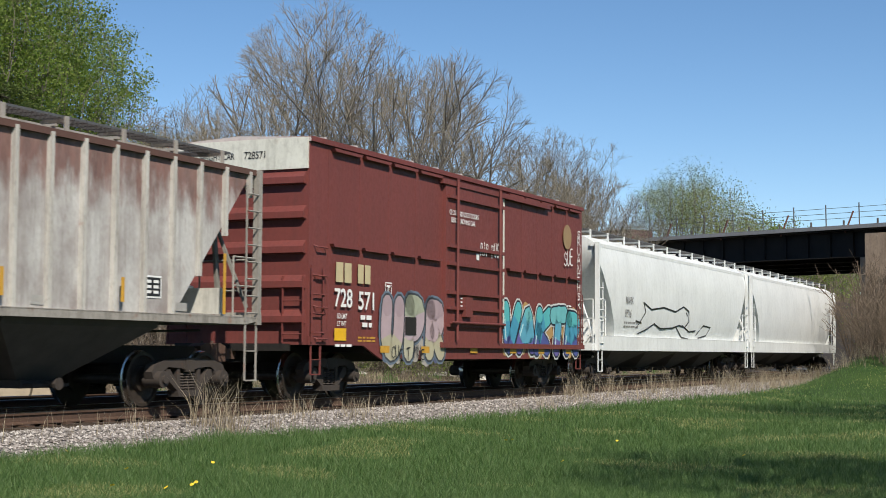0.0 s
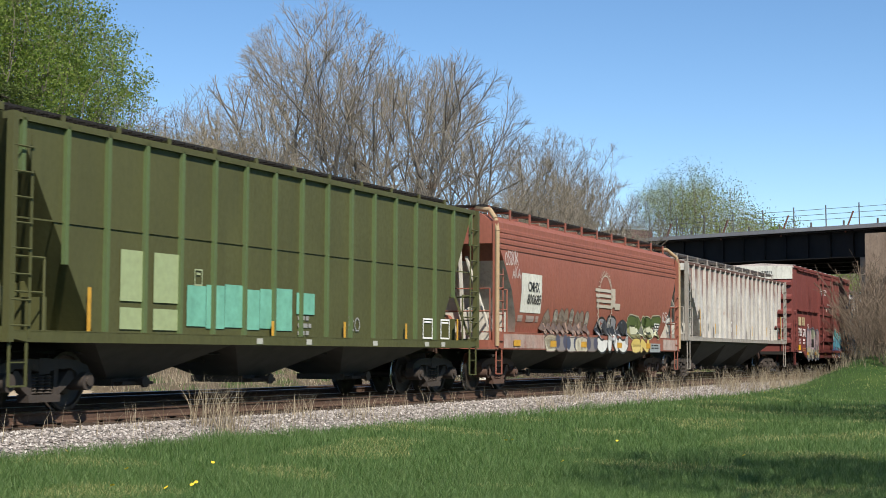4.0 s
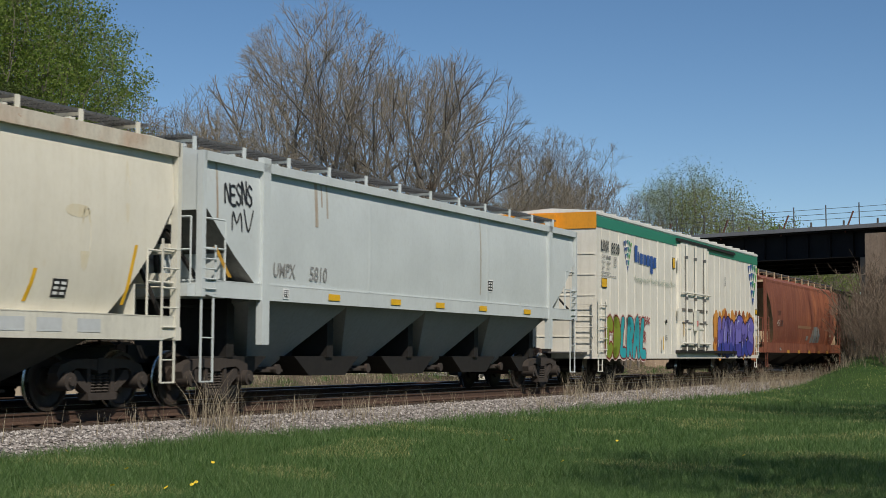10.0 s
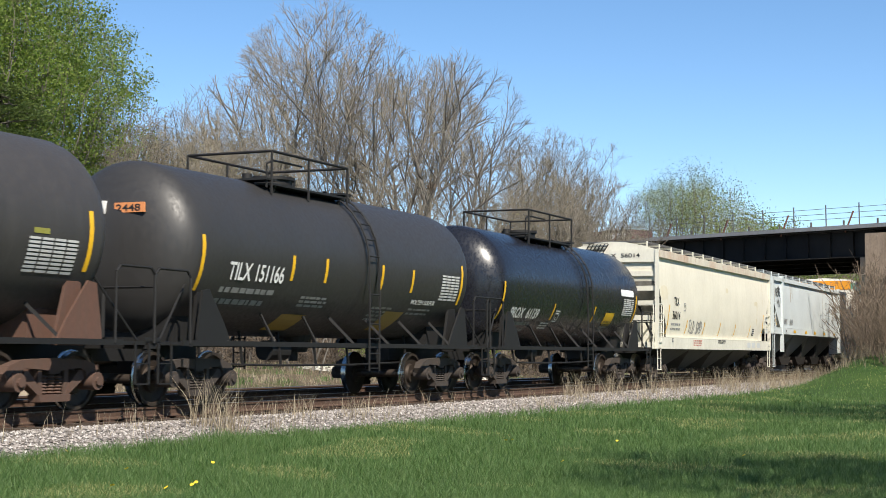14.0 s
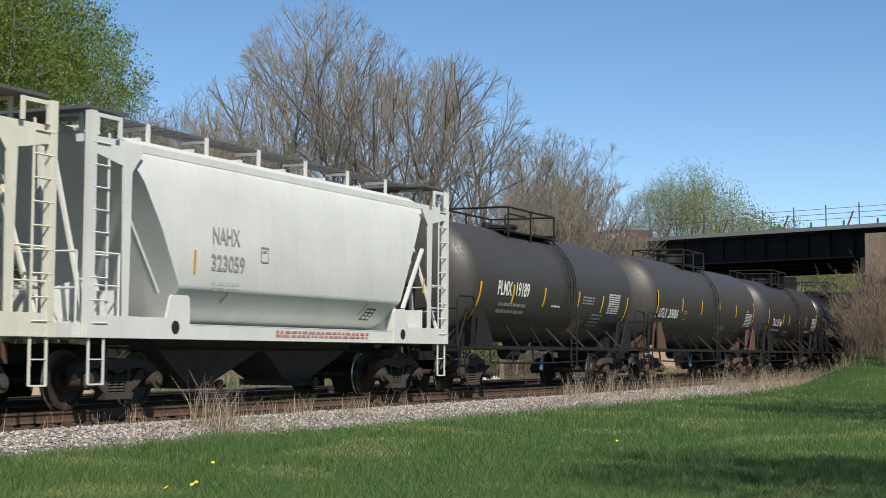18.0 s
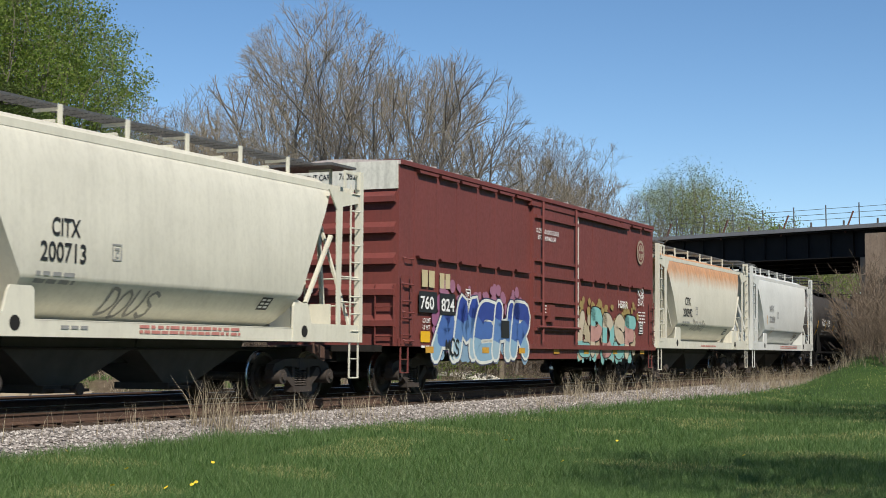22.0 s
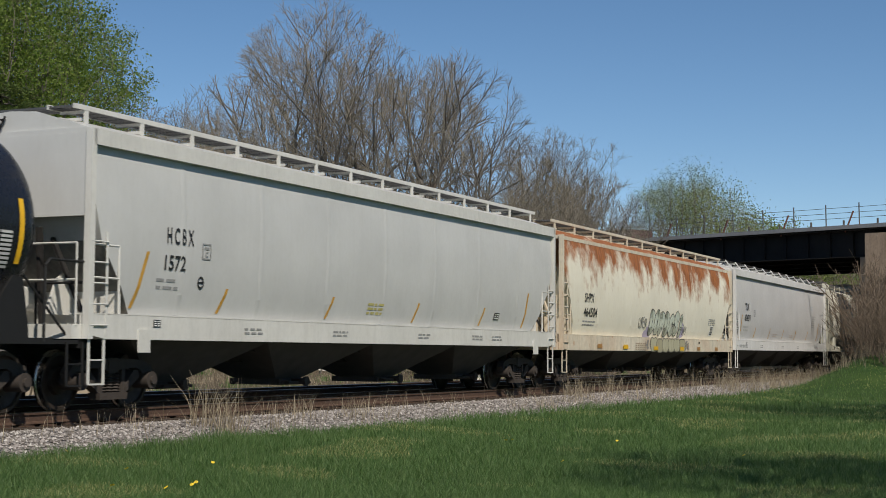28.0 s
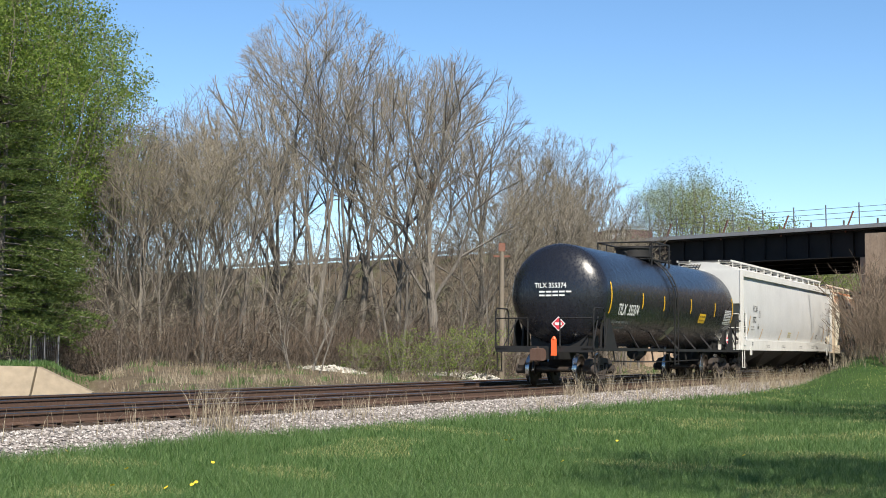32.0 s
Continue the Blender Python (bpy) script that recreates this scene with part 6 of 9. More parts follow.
def tank_marks(c, sd, words, strips, table):
    """words: lettering with its box; strips: x, foot, top; table: the box of the stencilled inspection table."""
    for body, xa, xb, za, zb2 in words:
        fit_text(c, body, xa, xb, za, zb2, WHITETXT, sd)
    for x, za, zb2 in strips:
        stripes(c, [x - 0.05], za, zb2, 0.1, sd)
    xa, xb, za, zb2 = table
    m = M()
    w, hh = (xb - xa) / 4, (zb2 - za) / 9
    for r in range(9):
        for k in range(4):
            patch(m, xa + k * w, xa + (k + 0.88) * w, za + r * hh, za + (r + 0.62) * hh, sd, 0.01)
    tagged(part("data_stencil", m, ink((0.5, 0.5, 0.49)), c, "white stencilled inspection table"), kind="stuff")


def mark(c, x0, x1, z0, z1, col, sd, label="yellow rectangular placard", lean=0.0):
    return placard(c, x0, x1, z0, z1, ink(col), sd, label, lean, "warning_placard")


YEL, OLDYEL, PALEYEL = (0.62, 0.38, 0.02), (0.3, 0.19, 0.03), (0.36, 0.34, 0.22)
c, _, h, sd = add(tank_car("glossy black tank car with yellow reflective strips", -145.1, -134.3, BLACKGLOSS, dict(frame_mat=TANKSTEEL, dome_x=-0.9, plat=1.7, rail_h=0.62, dome_h=0.12, ladder_x=0.55, bands=(0.3, 0.85), zc=2.66)))
tank_marks(c, sd, [("PROX", -4.84, -3.9, 1.83, 2.13), ("61139", -3.68, -2.86, 1.83, 2.13)], [(-5.6, 1.77, 2.71), (-1.85, 1.83, 2.27), (1.5, 1.82, 2.29), (5.25, 1.91, 2.74)], (4.02, 5.05, 2.1, 2.62))
bars(c, -4.95, 1.66, 1.9, 1, 0.08, 0.1, GREYTXT, sd, 91)
bars(c, -4.95, 1.5, 1.8, 1, 0.07, 0.1, GREYTXT, sd, 92)
bars(c, -2.33, 1.72, 0.6, 3, 0.035, 0.03, WHITETXT, sd, 94)
mark(c, 2.54, 3.36, 1.81, 2.14, YEL, sd)
bars(c, 2.6, 1.85, 0.7, 2, 0.05, 0.05, ink((0.25, 0.15, 0.02)), lambda z: sd(z) + 0.008, 95)
mark(c, 3.74, 4.98, 2.68, 2.88, (0.7, 0.72, 0.73), sd, "white blank label")
bars(c, 2.6, 1.7, 0.6, 2, 0.04, 0.05, GREYTXT, sd, 96)
frame_mark(c, -1.63, -1.31, 1.79, 2.09, sd, WHITETXT, letter="C")

c, _, h, sd = add(tank_car("matt black tank car with white stencils", -158.6, -147.7, BLACKMATT, dict(frame_mat=TANKSTEEL, dome_x=-0.9, plat=1.5, rail_h=0.5, dome_h=0.12, ladder_x=0.6, bands=(0.45, 1.0), zc=2.72)))
tank_marks(c, sd, [("TILX", -4.59, -3.85, 2.18, 2.5), ("151166", -3.68, -2.73, 2.18, 2.5)], [(-5.45, 1.95, 2.9), (-2.45, 2.25, 2.72), (-1.18, 2.26, 2.73), (1.2, 2.23, 2.74), (2.65, 2.22, 2.71), (5.22, 2.03, 2.94)], (4.15, 5.1, 2.11, 2.7))
bars(c, -4.7, 1.96, 1.8, 1, 0.09, 0.1, GREYTXT, sd, 97)
bars(c, -4.7, 1.76, 1.6, 1, 0.09, 0.1, GREYTXT, sd, 98)
bars(c, -1.85, 1.94, 1.05, 3, 0.045, 0.03, GREYTXT, sd, 99)
bars(c, 1.2, 1.84, 0.95, 4, 0.04, 0.04, GREYTXT, sd, 100)
fit_text(c, "MOLTEN SULFUR", 2.85, 4.05, 1.98, 2.09, WHITETXT, sd)
bars(c, 2.9, 1.85, 1.1, 2, 0.04, 0.05, GREYTXT, sd, 106)
mark(c, -2.2, -1.3, 1.34, 1.64, OLDYEL, sd, "faded yellow placard", 0.08)
mark(c, 1.8, 2.65, 1.4, 1.8, OLDYEL, sd, "tilted faded yellow placard", 0.14)
m = M()
m.box(-h - 0.655, -h - 0.60, -0.72, -0.12, 3.25, 3.42)
part("orange_placard", m, ink((0.62, 0.24, 0.09)), c, "orange number panel on the tank head")
fit_text(c, "2448", 0.16, 0.66, 3.27, 3.39, BLACKTXT, None, end=-h - 0.66)
m = M()
m.box(-h - 0.70, -h - 0.60, 0.05, 0.55, 3.24, 3.46)
part("label_patch", m, WHITETXT, c, "white blank patch on the tank head")
fit_text(c, "58", -0.35, -0.1, 3.06, 3.2, WHITETXT, None, end=-h - 0.7)

c, _, h, sd = add(tank_car("long dull black tank car with wide ladder", -175.3, -161.4, BLACKDULL, dict(frame_mat=TANKSTEEL, dome_x=-0.6, plat=1.4, rail_h=0.45, ladder_x=0.35, dome_h=0.3, saddle_mat=paint("rusty_saddle", (0.1, 0.05, 0.035), 0.8, 0.3, 0.3), truck_mat=TRUCK_RUST, zc=2.75)))
tank_marks(c, sd, [("UTLX", -6.78, -5.85, 2.14, 2.46), ("209006", -5.65, -4.5, 2.14, 2.46)], [(-7.1, 2.12, 3.02), (-4.1, 2.37, 2.85), (-1.5, 2.35, 2.85), (1.08, 2.36, 2.85), (3.72, 2.35, 2.84), (6.75, 2.11, 3.03)], (5.38, 6.5, 2.05, 2.58))
bars(c, -6.8, 1.8, 1.8, 1, 0.07, 0.1, ink((0.13, 0.12, 0.11)), sd, 101)
mark(c, 0.95, 1.8, 1.9, 2.05, (0.13, 0.11, 0.04), sd, "faded dark yellow strip", 0.04)
mark(c, 1.75, 2.5, 1.68, 2.02, (0.19, 0.19, 0.15), sd, "pale grey repainted patch", 0.12)
frame_mark(c, 4.4, 4.92, 1.67, 1.95, sd, ink((0.25, 0.25, 0.24)))
mark(c, 5.46, 5.8, 2.61, 2.69, (0.25, 0.24, 0.05), sd, "tiny yellow stencil")
frame_mark(c, -3.79, -3.43, 2.12, 2.42, sd, ink((0.3, 0.28, 0.1)))

c, _, h, sd = add(tank_car("dull black tank car with centre ladder and white stencils", -190.3, -178.5, BLACKDULL, dict(frame_mat=TANKSTEEL, dome_x=-1.1, plat=1.7, rail_h=0.5, dome_h=0.1, ladder_x=0.4, bands=(0.1, 0.75), zc=2.72)))
tank_marks(c, sd, [("PLMX", -4.76, -3.85, 2.36, 2.72), ("19189", -3.55, -2.66, 2.36, 2.72)], [(-5.85, 1.73, 2.64), (-3.73, 2.17, 2.65), (-1.5, 2.16, 2.66), (1.2, 2.13, 2.65), (3.3, 2.13, 2.62), (5.63, 1.71, 2.64)], (3.84, 4.9, 2.12, 2.72))
bars(c, -4.5, 2.1, 1.8, 1, 0.08, 0.1, GREYTXT, sd, 102)
bars(c, -4.5, 1.93, 1.8, 1, 0.08, 0.1, GREYTXT, sd, 103)
bars(c, 1.56, 2.5, 1.0, 3, 0.045, 0.04, GREYTXT, sd, 104)
bars(c, 2.65, 2.02, 0.9, 4, 0.05, 0.05, GREYTXT, sd, 105)
bars(c, -0.85, 2.17, 0.65, 1, 0.05, 0.05, WHITETXT, sd, 107)
mark(c, 1.32, 2.1, 1.52, 1.9, (0.26, 0.13, 0.03), sd, "rusty orange placard", 0.1)

# two short round-sided hoppers
SHW = paint("chalk_white_paint", (0.58, 0.595, 0.57), 0.45, 0.12, 0.12, grime=(0.3, 0.3, 0.28))
c, _, h, sd = add(hopper("chalk-white short covered hopper car with rounded sides", -205.2, -192.5, SHW, kind(SHORT)))
fit_text(c, "NAHX", -3.09, -2.24, 2.75, 3.04, GREYTXT, sd)
fit_text(c, "323059", -3.13, -2.08, 2.29, 2.57, GREYTXT, sd)
frame_mark(c, -1.55, -1.28, 2.51, 2.79, sd)
for k in range(2):
    bars(c, -1.0, 1.2 + 0.07 * k, 3.6, 1, 0.04, 0.03, REDTXT, lambda z: 1.605, 101 + k)
bars(c, -3.1, 2.05, 0.9, 2, 0.05, 0.05, ink((0.4, 0.41, 0.4)), sd, 108)
leaning(c, [(-3.66, 2.21, 2.6, 0.03), (5.1, 2.22, 2.54, 0.06), (-2.6, 1.75, 1.95, 0.05), (2.55, 1.68, 1.92, 0.1)], sd, AMBER, 0.07)
data_square(c, 2.8, 3.2, 1.58, 1.82, sd)
CRP = paint("cream_rust_top_paint", (0.61, 0.585, 0.495), 0.45, 0.1, 0.12, grime=(0.3, 0.26, 0.18), top=(3.0, 4.1, 0.85, 0.9, 0.15), top_col=(0.55, 0.24, 0.08))
CRT = paint("cream_frame", (0.61, 0.59, 0.5), 0.45, 0.12, 0.12)
c, _, h, sd = add(hopper("cream short covered hopper car with rust below the roof", -218.7, -206.1, CRP, kind(SHORT, trim=CRT)))
fit_text(c, "CITX", -3.05, -2.35, 2.62, 2.89, BLACKTXT, sd)
fit_text(c, "200592", -3.31, -2.13, 2.22, 2.51, BLACKTXT, sd)
frame_mark(c, -1.66, -1.38, 2.31, 2.6, sd, letter="C")
bars(c, -3.4, 2.0, 0.95, 2, 0.06, 0.05, GREYTXT, sd, 103)
scrawl(c, "DSLSUSD", -2.0, -0.3, 1.75, 2.1, ink((0.33, 0.31, 0.27)), sd, 0.04, 104)
bars(c, -0.96, 1.2, 2.1, 1, 0.05, 0.03, REDTXT, lambda z: 1.605, 109)
data_square(c, 2.88, 3.28, 1.66, 1.88, sd)

# second dark red boxcar, sixty-foot
c, mid, h, sd = add(red_boxcar("dark red sixty-foot boxcar with large graffiti along its lower side", -237.8, -219.3, (-1.6, 1.8), [(-8.18, 2.36, 0.66, 0.37), (-7.25, 2.36, 0.56, 0.34)], "760824", [-8.0, -4.85, -2.5, 0.0, 2.4, 5.0, 7.7]))
placard(c, -8.36, -7.42, 1.8, 2.26, BLACKTXT, sg, "black repainted number panel", name="number_board", off=0.026)
placard(c, -7.27, -6.44, 1.77, 2.25, BLACKTXT, sg, "black repainted number panel", name="number_board", off=0.026)
fit_text(c, "760", -8.29, -7.6, 1.87, 2.16, WHITETXT, lambda z: sg(z) + 0.018)
fit_text(c, "824", -7.2, -6.5, 1.85, 2.14, WHITETXT, lambda z: sg(z) + 0.018)
PK = (0.3, 0.13, 0.2)
piece(c, "AMEHR", -7.4, -1.85, 0.74, 2.2, [((0.03, 0.055, 0.25), (0.06, 0.13, 0.36), (0.22, 0.36, 0.48)), ((0.03, 0.06, 0.28), (0.1, 0.2, 0.42), (0.3, 0.42, 0.5))], (0.62, 0.63, 0.58), sg, halo=(0.03, 0.04, 0.1), fat=0.42, rim=0.075, glow=0.03, over=1.3, lean=0.22, seed=110, clouds=[(PK, 60, -7.2, -2.0, 1.9, 2.45, 0.06, 0.16), ((0.28, 0.1, 0.2), 30, -7.6, -5.9, 0.9, 2.2, 0.08, 0.2), ((0.2, 0.31, 0.42), 60, -7.2, -1.9, 0.8, 1.3, 0.1, 0.22)], label="blue and white spray-painted letters over pink clouds")
placard(c, -3.7, -3.18, 1.3, 1.72, BLACKTXT, sg, "black square patch in the graffiti", off=0.035)
scrawl(c, "MCS", -6.95, -6.2, 0.85, 1.25, BLACKTXT, lambda z: sg(z) + 0.02, 0.06, 113)
frame_mark(c, -5.84, -5.56, 2.16, 2.4, lambda z: sg(z) + 0.012, WHITETXT, letter="F")
piece(c, "LPDSF", 1.95, 7.2, 0.76, 2.2, [((0.5, 0.43, 0.32), (0.48, 0.4, 0.3), (0.2, 0.42, 0.4)), ((0.2, 0.44, 0.42), (0.45, 0.25, 0.22), (0.5, 0.44, 0.33)), ((0.5, 0.44, 0.34), (0.2, 0.45, 0.44), (0.45, 0.24, 0.22))], (0.03, 0.025, 0.025), sg, fat=0.4, rim=0.035, over=1.24, seed=111, lean=0.05, clouds=[((0.3, 0.22, 0.08), 60, 1.7, 7.6, 1.9, 2.45, 0.05, 0.14), ((0.42, 0.35, 0.24), 60, 2.0, 7.2, 0.85, 1.9, 0.1, 0.24), ((0.2, 0.42, 0.4), 26, 1.9, 7.3, 0.72, 1.0, 0.06, 0.16)], label="beige, mint and pink spray-painted letters")
scrawl(c, "RSR", 7.5, 8.15, 2.7, 3.0, WHITETXT, sg, 0.04, 112)
scrawl(c, "SCR", 7.5, 8.1, 2.42, 2.68, WHITETXT, sg, 0.04, 114)
scrawl(c, "HSRR", 5.5, 6.4, 2.3, 2.5, WHITETXT, lambda z: sg(z) + 0.02, 0.04, 115)
data_square(c, 7.66, 8.0, 1.58, 1.88, sg, WHITETXT)
m = M()
for r, o, mt in ((0.38, 0.006, 0), (0.3, 0.009, 1), (0.24, 0.012, 0)):
    m.add([(7.82 + r * math.cos(k * math.pi / 12), -sg(0) - o, 4.1 + r * math.sin(k * math.pi / 12)) for k in range(24)], [tuple(range(24))], mt)
m.add([(x, -sg(0) - 0.015, z) for x, z in ((7.78, 3.9), (7.86, 3.9), (7.86, 4.3), (7.78, 4.3))], [(0, 1, 2, 3)], 1)
m.add([(x, -sg(0) - 0.016, z) for x, z in ((7.62, 4.06), (8.02, 4.06), (8.02, 4.14), (7.62, 4.14))], [(0, 1, 2, 3)], 1)
part("round_emblem", m, [ink((0.34, 0.27, 0.2)), RED], c, "faded round tan emblem with a cross")

c, _, h, sd = add(hopper("cream short covered hopper car with clean rounded sides", -251.95, -239.55, CRT, kind(SHORT, trim=paint("pale_cream_frame", (0.62, 0.6, 0.5), 0.45, 0.1, 0.1))))
fit_text(c, "CITX", -3.25, -2.6, 2.59, 2.86, BLACKTXT, sd)
fit_text(c, "200713", -3.49, -2.46, 2.21, 2.5, BLACKTXT, sd)
frame_mark(c, -1.83, -1.59, 2.3, 2.56, sd, letter="C")
bars(c, -3.56, 2.0, 0.9, 2, 0.06, 0.05, GREYTXT, sd, 121)
scrawl(c, "DOUS", -1.7, -0.35, 1.45, 1.9, ink((0.2, 0.2, 0.19)), sd, 0.05, 122)
for k in range(2):
    bars(c, -1.1, 1.2 + 0.08 * k, 2.9, 1, 0.05, 0.03, REDTXT, lambda z: 1.605, 123 + k)
bars(c, -3.0, 1.24, 0.7, 1, 0.05, 0.03, GREYTXT, lambda z: 1.605, 126)
data_square(c, 2.66, 3.02, 1.68, 1.9, sd)

# light grey long hopper
LG = paint("light_grey_paint", (0.53, 0.52, 0.505), 0.38, 0.08, 0.08, grime=(0.35, 0.35, 0.33))
c, _, h, sd = add(hopper("light grey long covered hopper car with smooth sides", -271.3, -252.2, LG, kind(LONG, cut=(2.85, 1.0, 0.8), trim=paint("light_grey_trim", (0.66, 0.65, 0.625), 0.4, 0.1, 0.1), gate_mat=DUSTWHITE, seams=6, tilt=0.25, up=0.3, eave=4.25, profile=[(1.40, 1.46), (1.52, 1.9), (1.575, 2.6), (1.575, 3.3), (1.54, 3.85), (1.5, 4.25)], roof=[(1.05, 4.4), (0.5, 4.52), (0, 4.55)], board_mat=STEEL)))
fit_text(c, "TILX", -7.78, -7.11, 2.7, 2.98, BLACKTXT, sd)
fit_text(c, "624211", -7.83, -6.84, 2.27, 2.54, BLACKTXT, sd)
frame_mark(c, -6.23, -6.0, 2.47, 2.74, sd, letter="C")
bars(c, -7.95, 2.0, 0.85, 2, 0.06, 0.07, ink((0.42, 0.42, 0.4)), sd, 131)
for k in range(6):
    bars(c, 6.15, 2.74 - 0.1 * k, 0.95 if k < 2 else 0.6, 1, 0.04, 0.08, ink((0.36, 0.36, 0.35)), sd, 132 + k)
bars(c, 5.9, 3.18, 0.5, 2, 0.05, 0.06, ink((0.42, 0.47, 0.52)), sd, 139)
leaning(c, [(-8.51, 1.58, 2.5, 0.19)] + [(x, 1.6, 2.03, 0.15) for x in (-5.98, -3.18, -0.43, 2.32, 5.08)] + [(7.67, 1.62, 2.47, 0.22)], sd, AMBER)
for x in (-8.9, -8.4, -7.9, -5.2, -1.0, 2.4, 6.5):
    bars(c, x, 1.28, 0.4, 2, 0.035, 0.035, GREYTXT, lambda z: 1.6, int(200 + x * 10))
data_square(c, -7.75, -7.58, 1.3, 1.42, lambda z: 1.6)
for xa in (-2.3, 1.2):
    bars(c, xa, 1.78, 0.8, 2, 0.04, 0.05, ink((0.5, 0.42, 0.36)), sd, 145)

# white hopper eaten by rust
SHP = paint("rust_eaten_white_paint", (0.74, 0.7, 0.58), 0.55, 0.1, 0.12, grime=(0.5, 0.4, 0.26), rust=0.3, rust_col=(0.34, 0.15, 0.06), top=(2.5, 4.25, 1.0, 2.6, 0.4, 0.55), top_col=(0.36, 0.13, 0.04))
SHT = paint("rust_stained_trim", (0.64, 0.58, 0.46), 0.55, 0.2, 0.2, rust=0.7, rust_col=(0.36, 0.14, 0.05), mottled=0.3, mottle_col=(0.42, 0.2, 0.08))
c, _, h, sd = add(hopper("cream-white covered hopper car with heavy rust running down from the roof", -291.0, -272.0, SHP, kind(FLOW, edge=SHT, cut=(3.3, 1.15, 0.9), trim=SHT, seams=5)))
fit_text(c, "SHPX", -7.66, -6.84, 2.38, 2.64, BLACKTXT, sd)
fit_text(c, "464504", -7.67, -6.49, 1.97, 2.24, BLACKTXT, sd)
bars(c, -7.7, 1.82, 1.1, 2, 0.04, 0.06, GREYTXT, sd, 141)
LIL = (0.4, 0.36, 0.48)
piece(c, "DOPDCSi", -1.2, 2.72, 1.5, 2.34, [((0.5, 0.54, 0.45), (0.54, 0.57, 0.47), (0.44, 0.45, 0.36))], (0.09, 0.095, 0.09), sd, fat=0.26, rim=0.035, over=1.18, seed=142, lean=0.1, clouds=[(LIL, 12, -1.6, -1.0, 1.55, 1.8, 0.1, 0.2), (LIL, 12, 2.4, 2.9, 1.55, 1.8, 0.1, 0.2)], shine=(0.66, 0.68, 0.6), label="pale green spray-painted letters outlined in dark grey")
sill = lambda z: 1.605
piece(c, "UUUUUU", -1.3, 2.7, 1.0, 1.44, [((0.42, 0.4, 0.28), (0.36, 0.33, 0.22))], (0.12, 0.11, 0.09), sill, fat=0.4, rim=0.03, over=1.3, seed=143, label="tan spray-painted bubble shapes on the sill")
scrawl(c, "COPESR", -2.37, -1.5, 1.72, 2.1, ink((0.2, 0.2, 0.19)), sd, 0.03, 144)
scrawl(c, "SAPS", 2.75, 3.25, 1.56, 1.92, ink((0.2, 0.2, 0.19)), sd, 0.025, 145)
scrawl(c, "HD", -1.85, -1.45, 1.08, 1.35, GREYTXT, sill, 0.04, 146)
scrawl(c, "SFR", 2.8, 3.3, 1.08, 1.35, GREYTXT, sill, 0.04, 147)
leaning(c, [(-1.0, 1.05, 1.17, 0), (2.12, 1.05, 1.17, 0), (-4.2, 1.08, 1.2, 0)], lambda z: 1.625, YELLOW, 0.48)
leaning(c, [(4.4, 1.06, 1.18, 0), (6.9, 1.06, 1.18, 0), (-6.6, 1.08, 1.2, 0)], lambda z: 1.61, ink((0.36, 0.19, 0.06)), 0.4)
data_square(c, 6.5, 6.82, 1.64, 1.92, sd, WHITETXT)
bars(c, 6.16, 2.17, 0.95, 4, 0.035, 0.03, GREYTXT, sd, 148)
bars(c, -2.9, 1.24, 1.2, 4, 0.03, 0.035, ink((0.36, 0.28, 0.2)), sill, 149)
placard(c, 4.6, 4.75, 1.3, 1.36, STEEL, sill, "small dark mark on the sill")

# pale grey long hopper and the last tank car
HG = paint("pale_warm_grey_paint", (0.52, 0.52, 0.505), 0.4, 0.08, 0.1, grime=(0.3, 0.29, 0.26))
HT = paint("off_white_trim", (0.6, 0.59, 0.55), 0.42, 0.1, 0.1)
c, _, h, sd = add(hopper("pale grey long covered hopper car with white sill and end posts", -311.3, -291.7, HG, kind(LONG, trim=HT, seams=7, eave=4.27, profile=[(1.40, 1.46), (1.52, 1.9), (1.575, 2.6), (1.575, 3.3), (1.54, 3.85), (1.5, 4.27)], cut=(2.85, 1.15, 1.0), panel=HG, board=4.66, up=0.3, supports=14, support_mat=HT, edge=HT)))
fit_text(c, "H C B X", -7.83, -7.07, 2.66, 2.93, BLACKTXT, sd)
fit_text(c, "1572", -7.86, -7.27, 2.23, 2.48, BLACKTXT, sd)
frame_mark(c, -6.81, -6.55, 2.46, 2.73, sd, letter="C")
bars(c, -8.05, 2.04, 0.6, 2, 0.05, 0.07, GREYTXT, sd, 151)
lines(c, [[(-6.8 + 0.08 * math.cos(k * .524), 2.07 + 0.09 * math.sin(k * .524)) for k in range(13)], [(-6.86, 2.07), (-6.74, 2.07)]], BLACKTXT, sd, 0.03, "round_mark", "small black circled stencil")
leaning(c, [(-8.66, 1.59, 2.5, 0.3)] + [(x, 1.57, 2.0, 0.19) for x in (-6.2, -2.4, 1.44, 5.07)] + [(7.81, 1.57, 2.45, 0.2)], sd, AMBER)
for k in range(3):
    bars(c, -0.7, 1.88 - 0.09 * k, 0.7, 1, 0.05, 0.03, ink((0.45, 0.4, 0.15)), sd, 152 + k)
data_square(c, 5.93, 6.24, 1.73, 1.9, sd)
for x in (-5.5, -2.3, 1.5, 4.4, 5.6):
    bars(c, x, 1.3, 0.6, 2, 0.035, 0.035, GREYTXT, lambda z: 1.6, int(160 + x))
data_square(c, -8.2, -8.0, 1.3, 1.42, lambda z: 1.6)
for s in (-1, 1):
    m = M()
    m.box(s * 8.45 - 0.15, s * 8.45 + 0.15, -1.63, -1.6, 0.9, 1.26)
    part("hanging_plate", m, HT, c, "white plate hung below the sill")
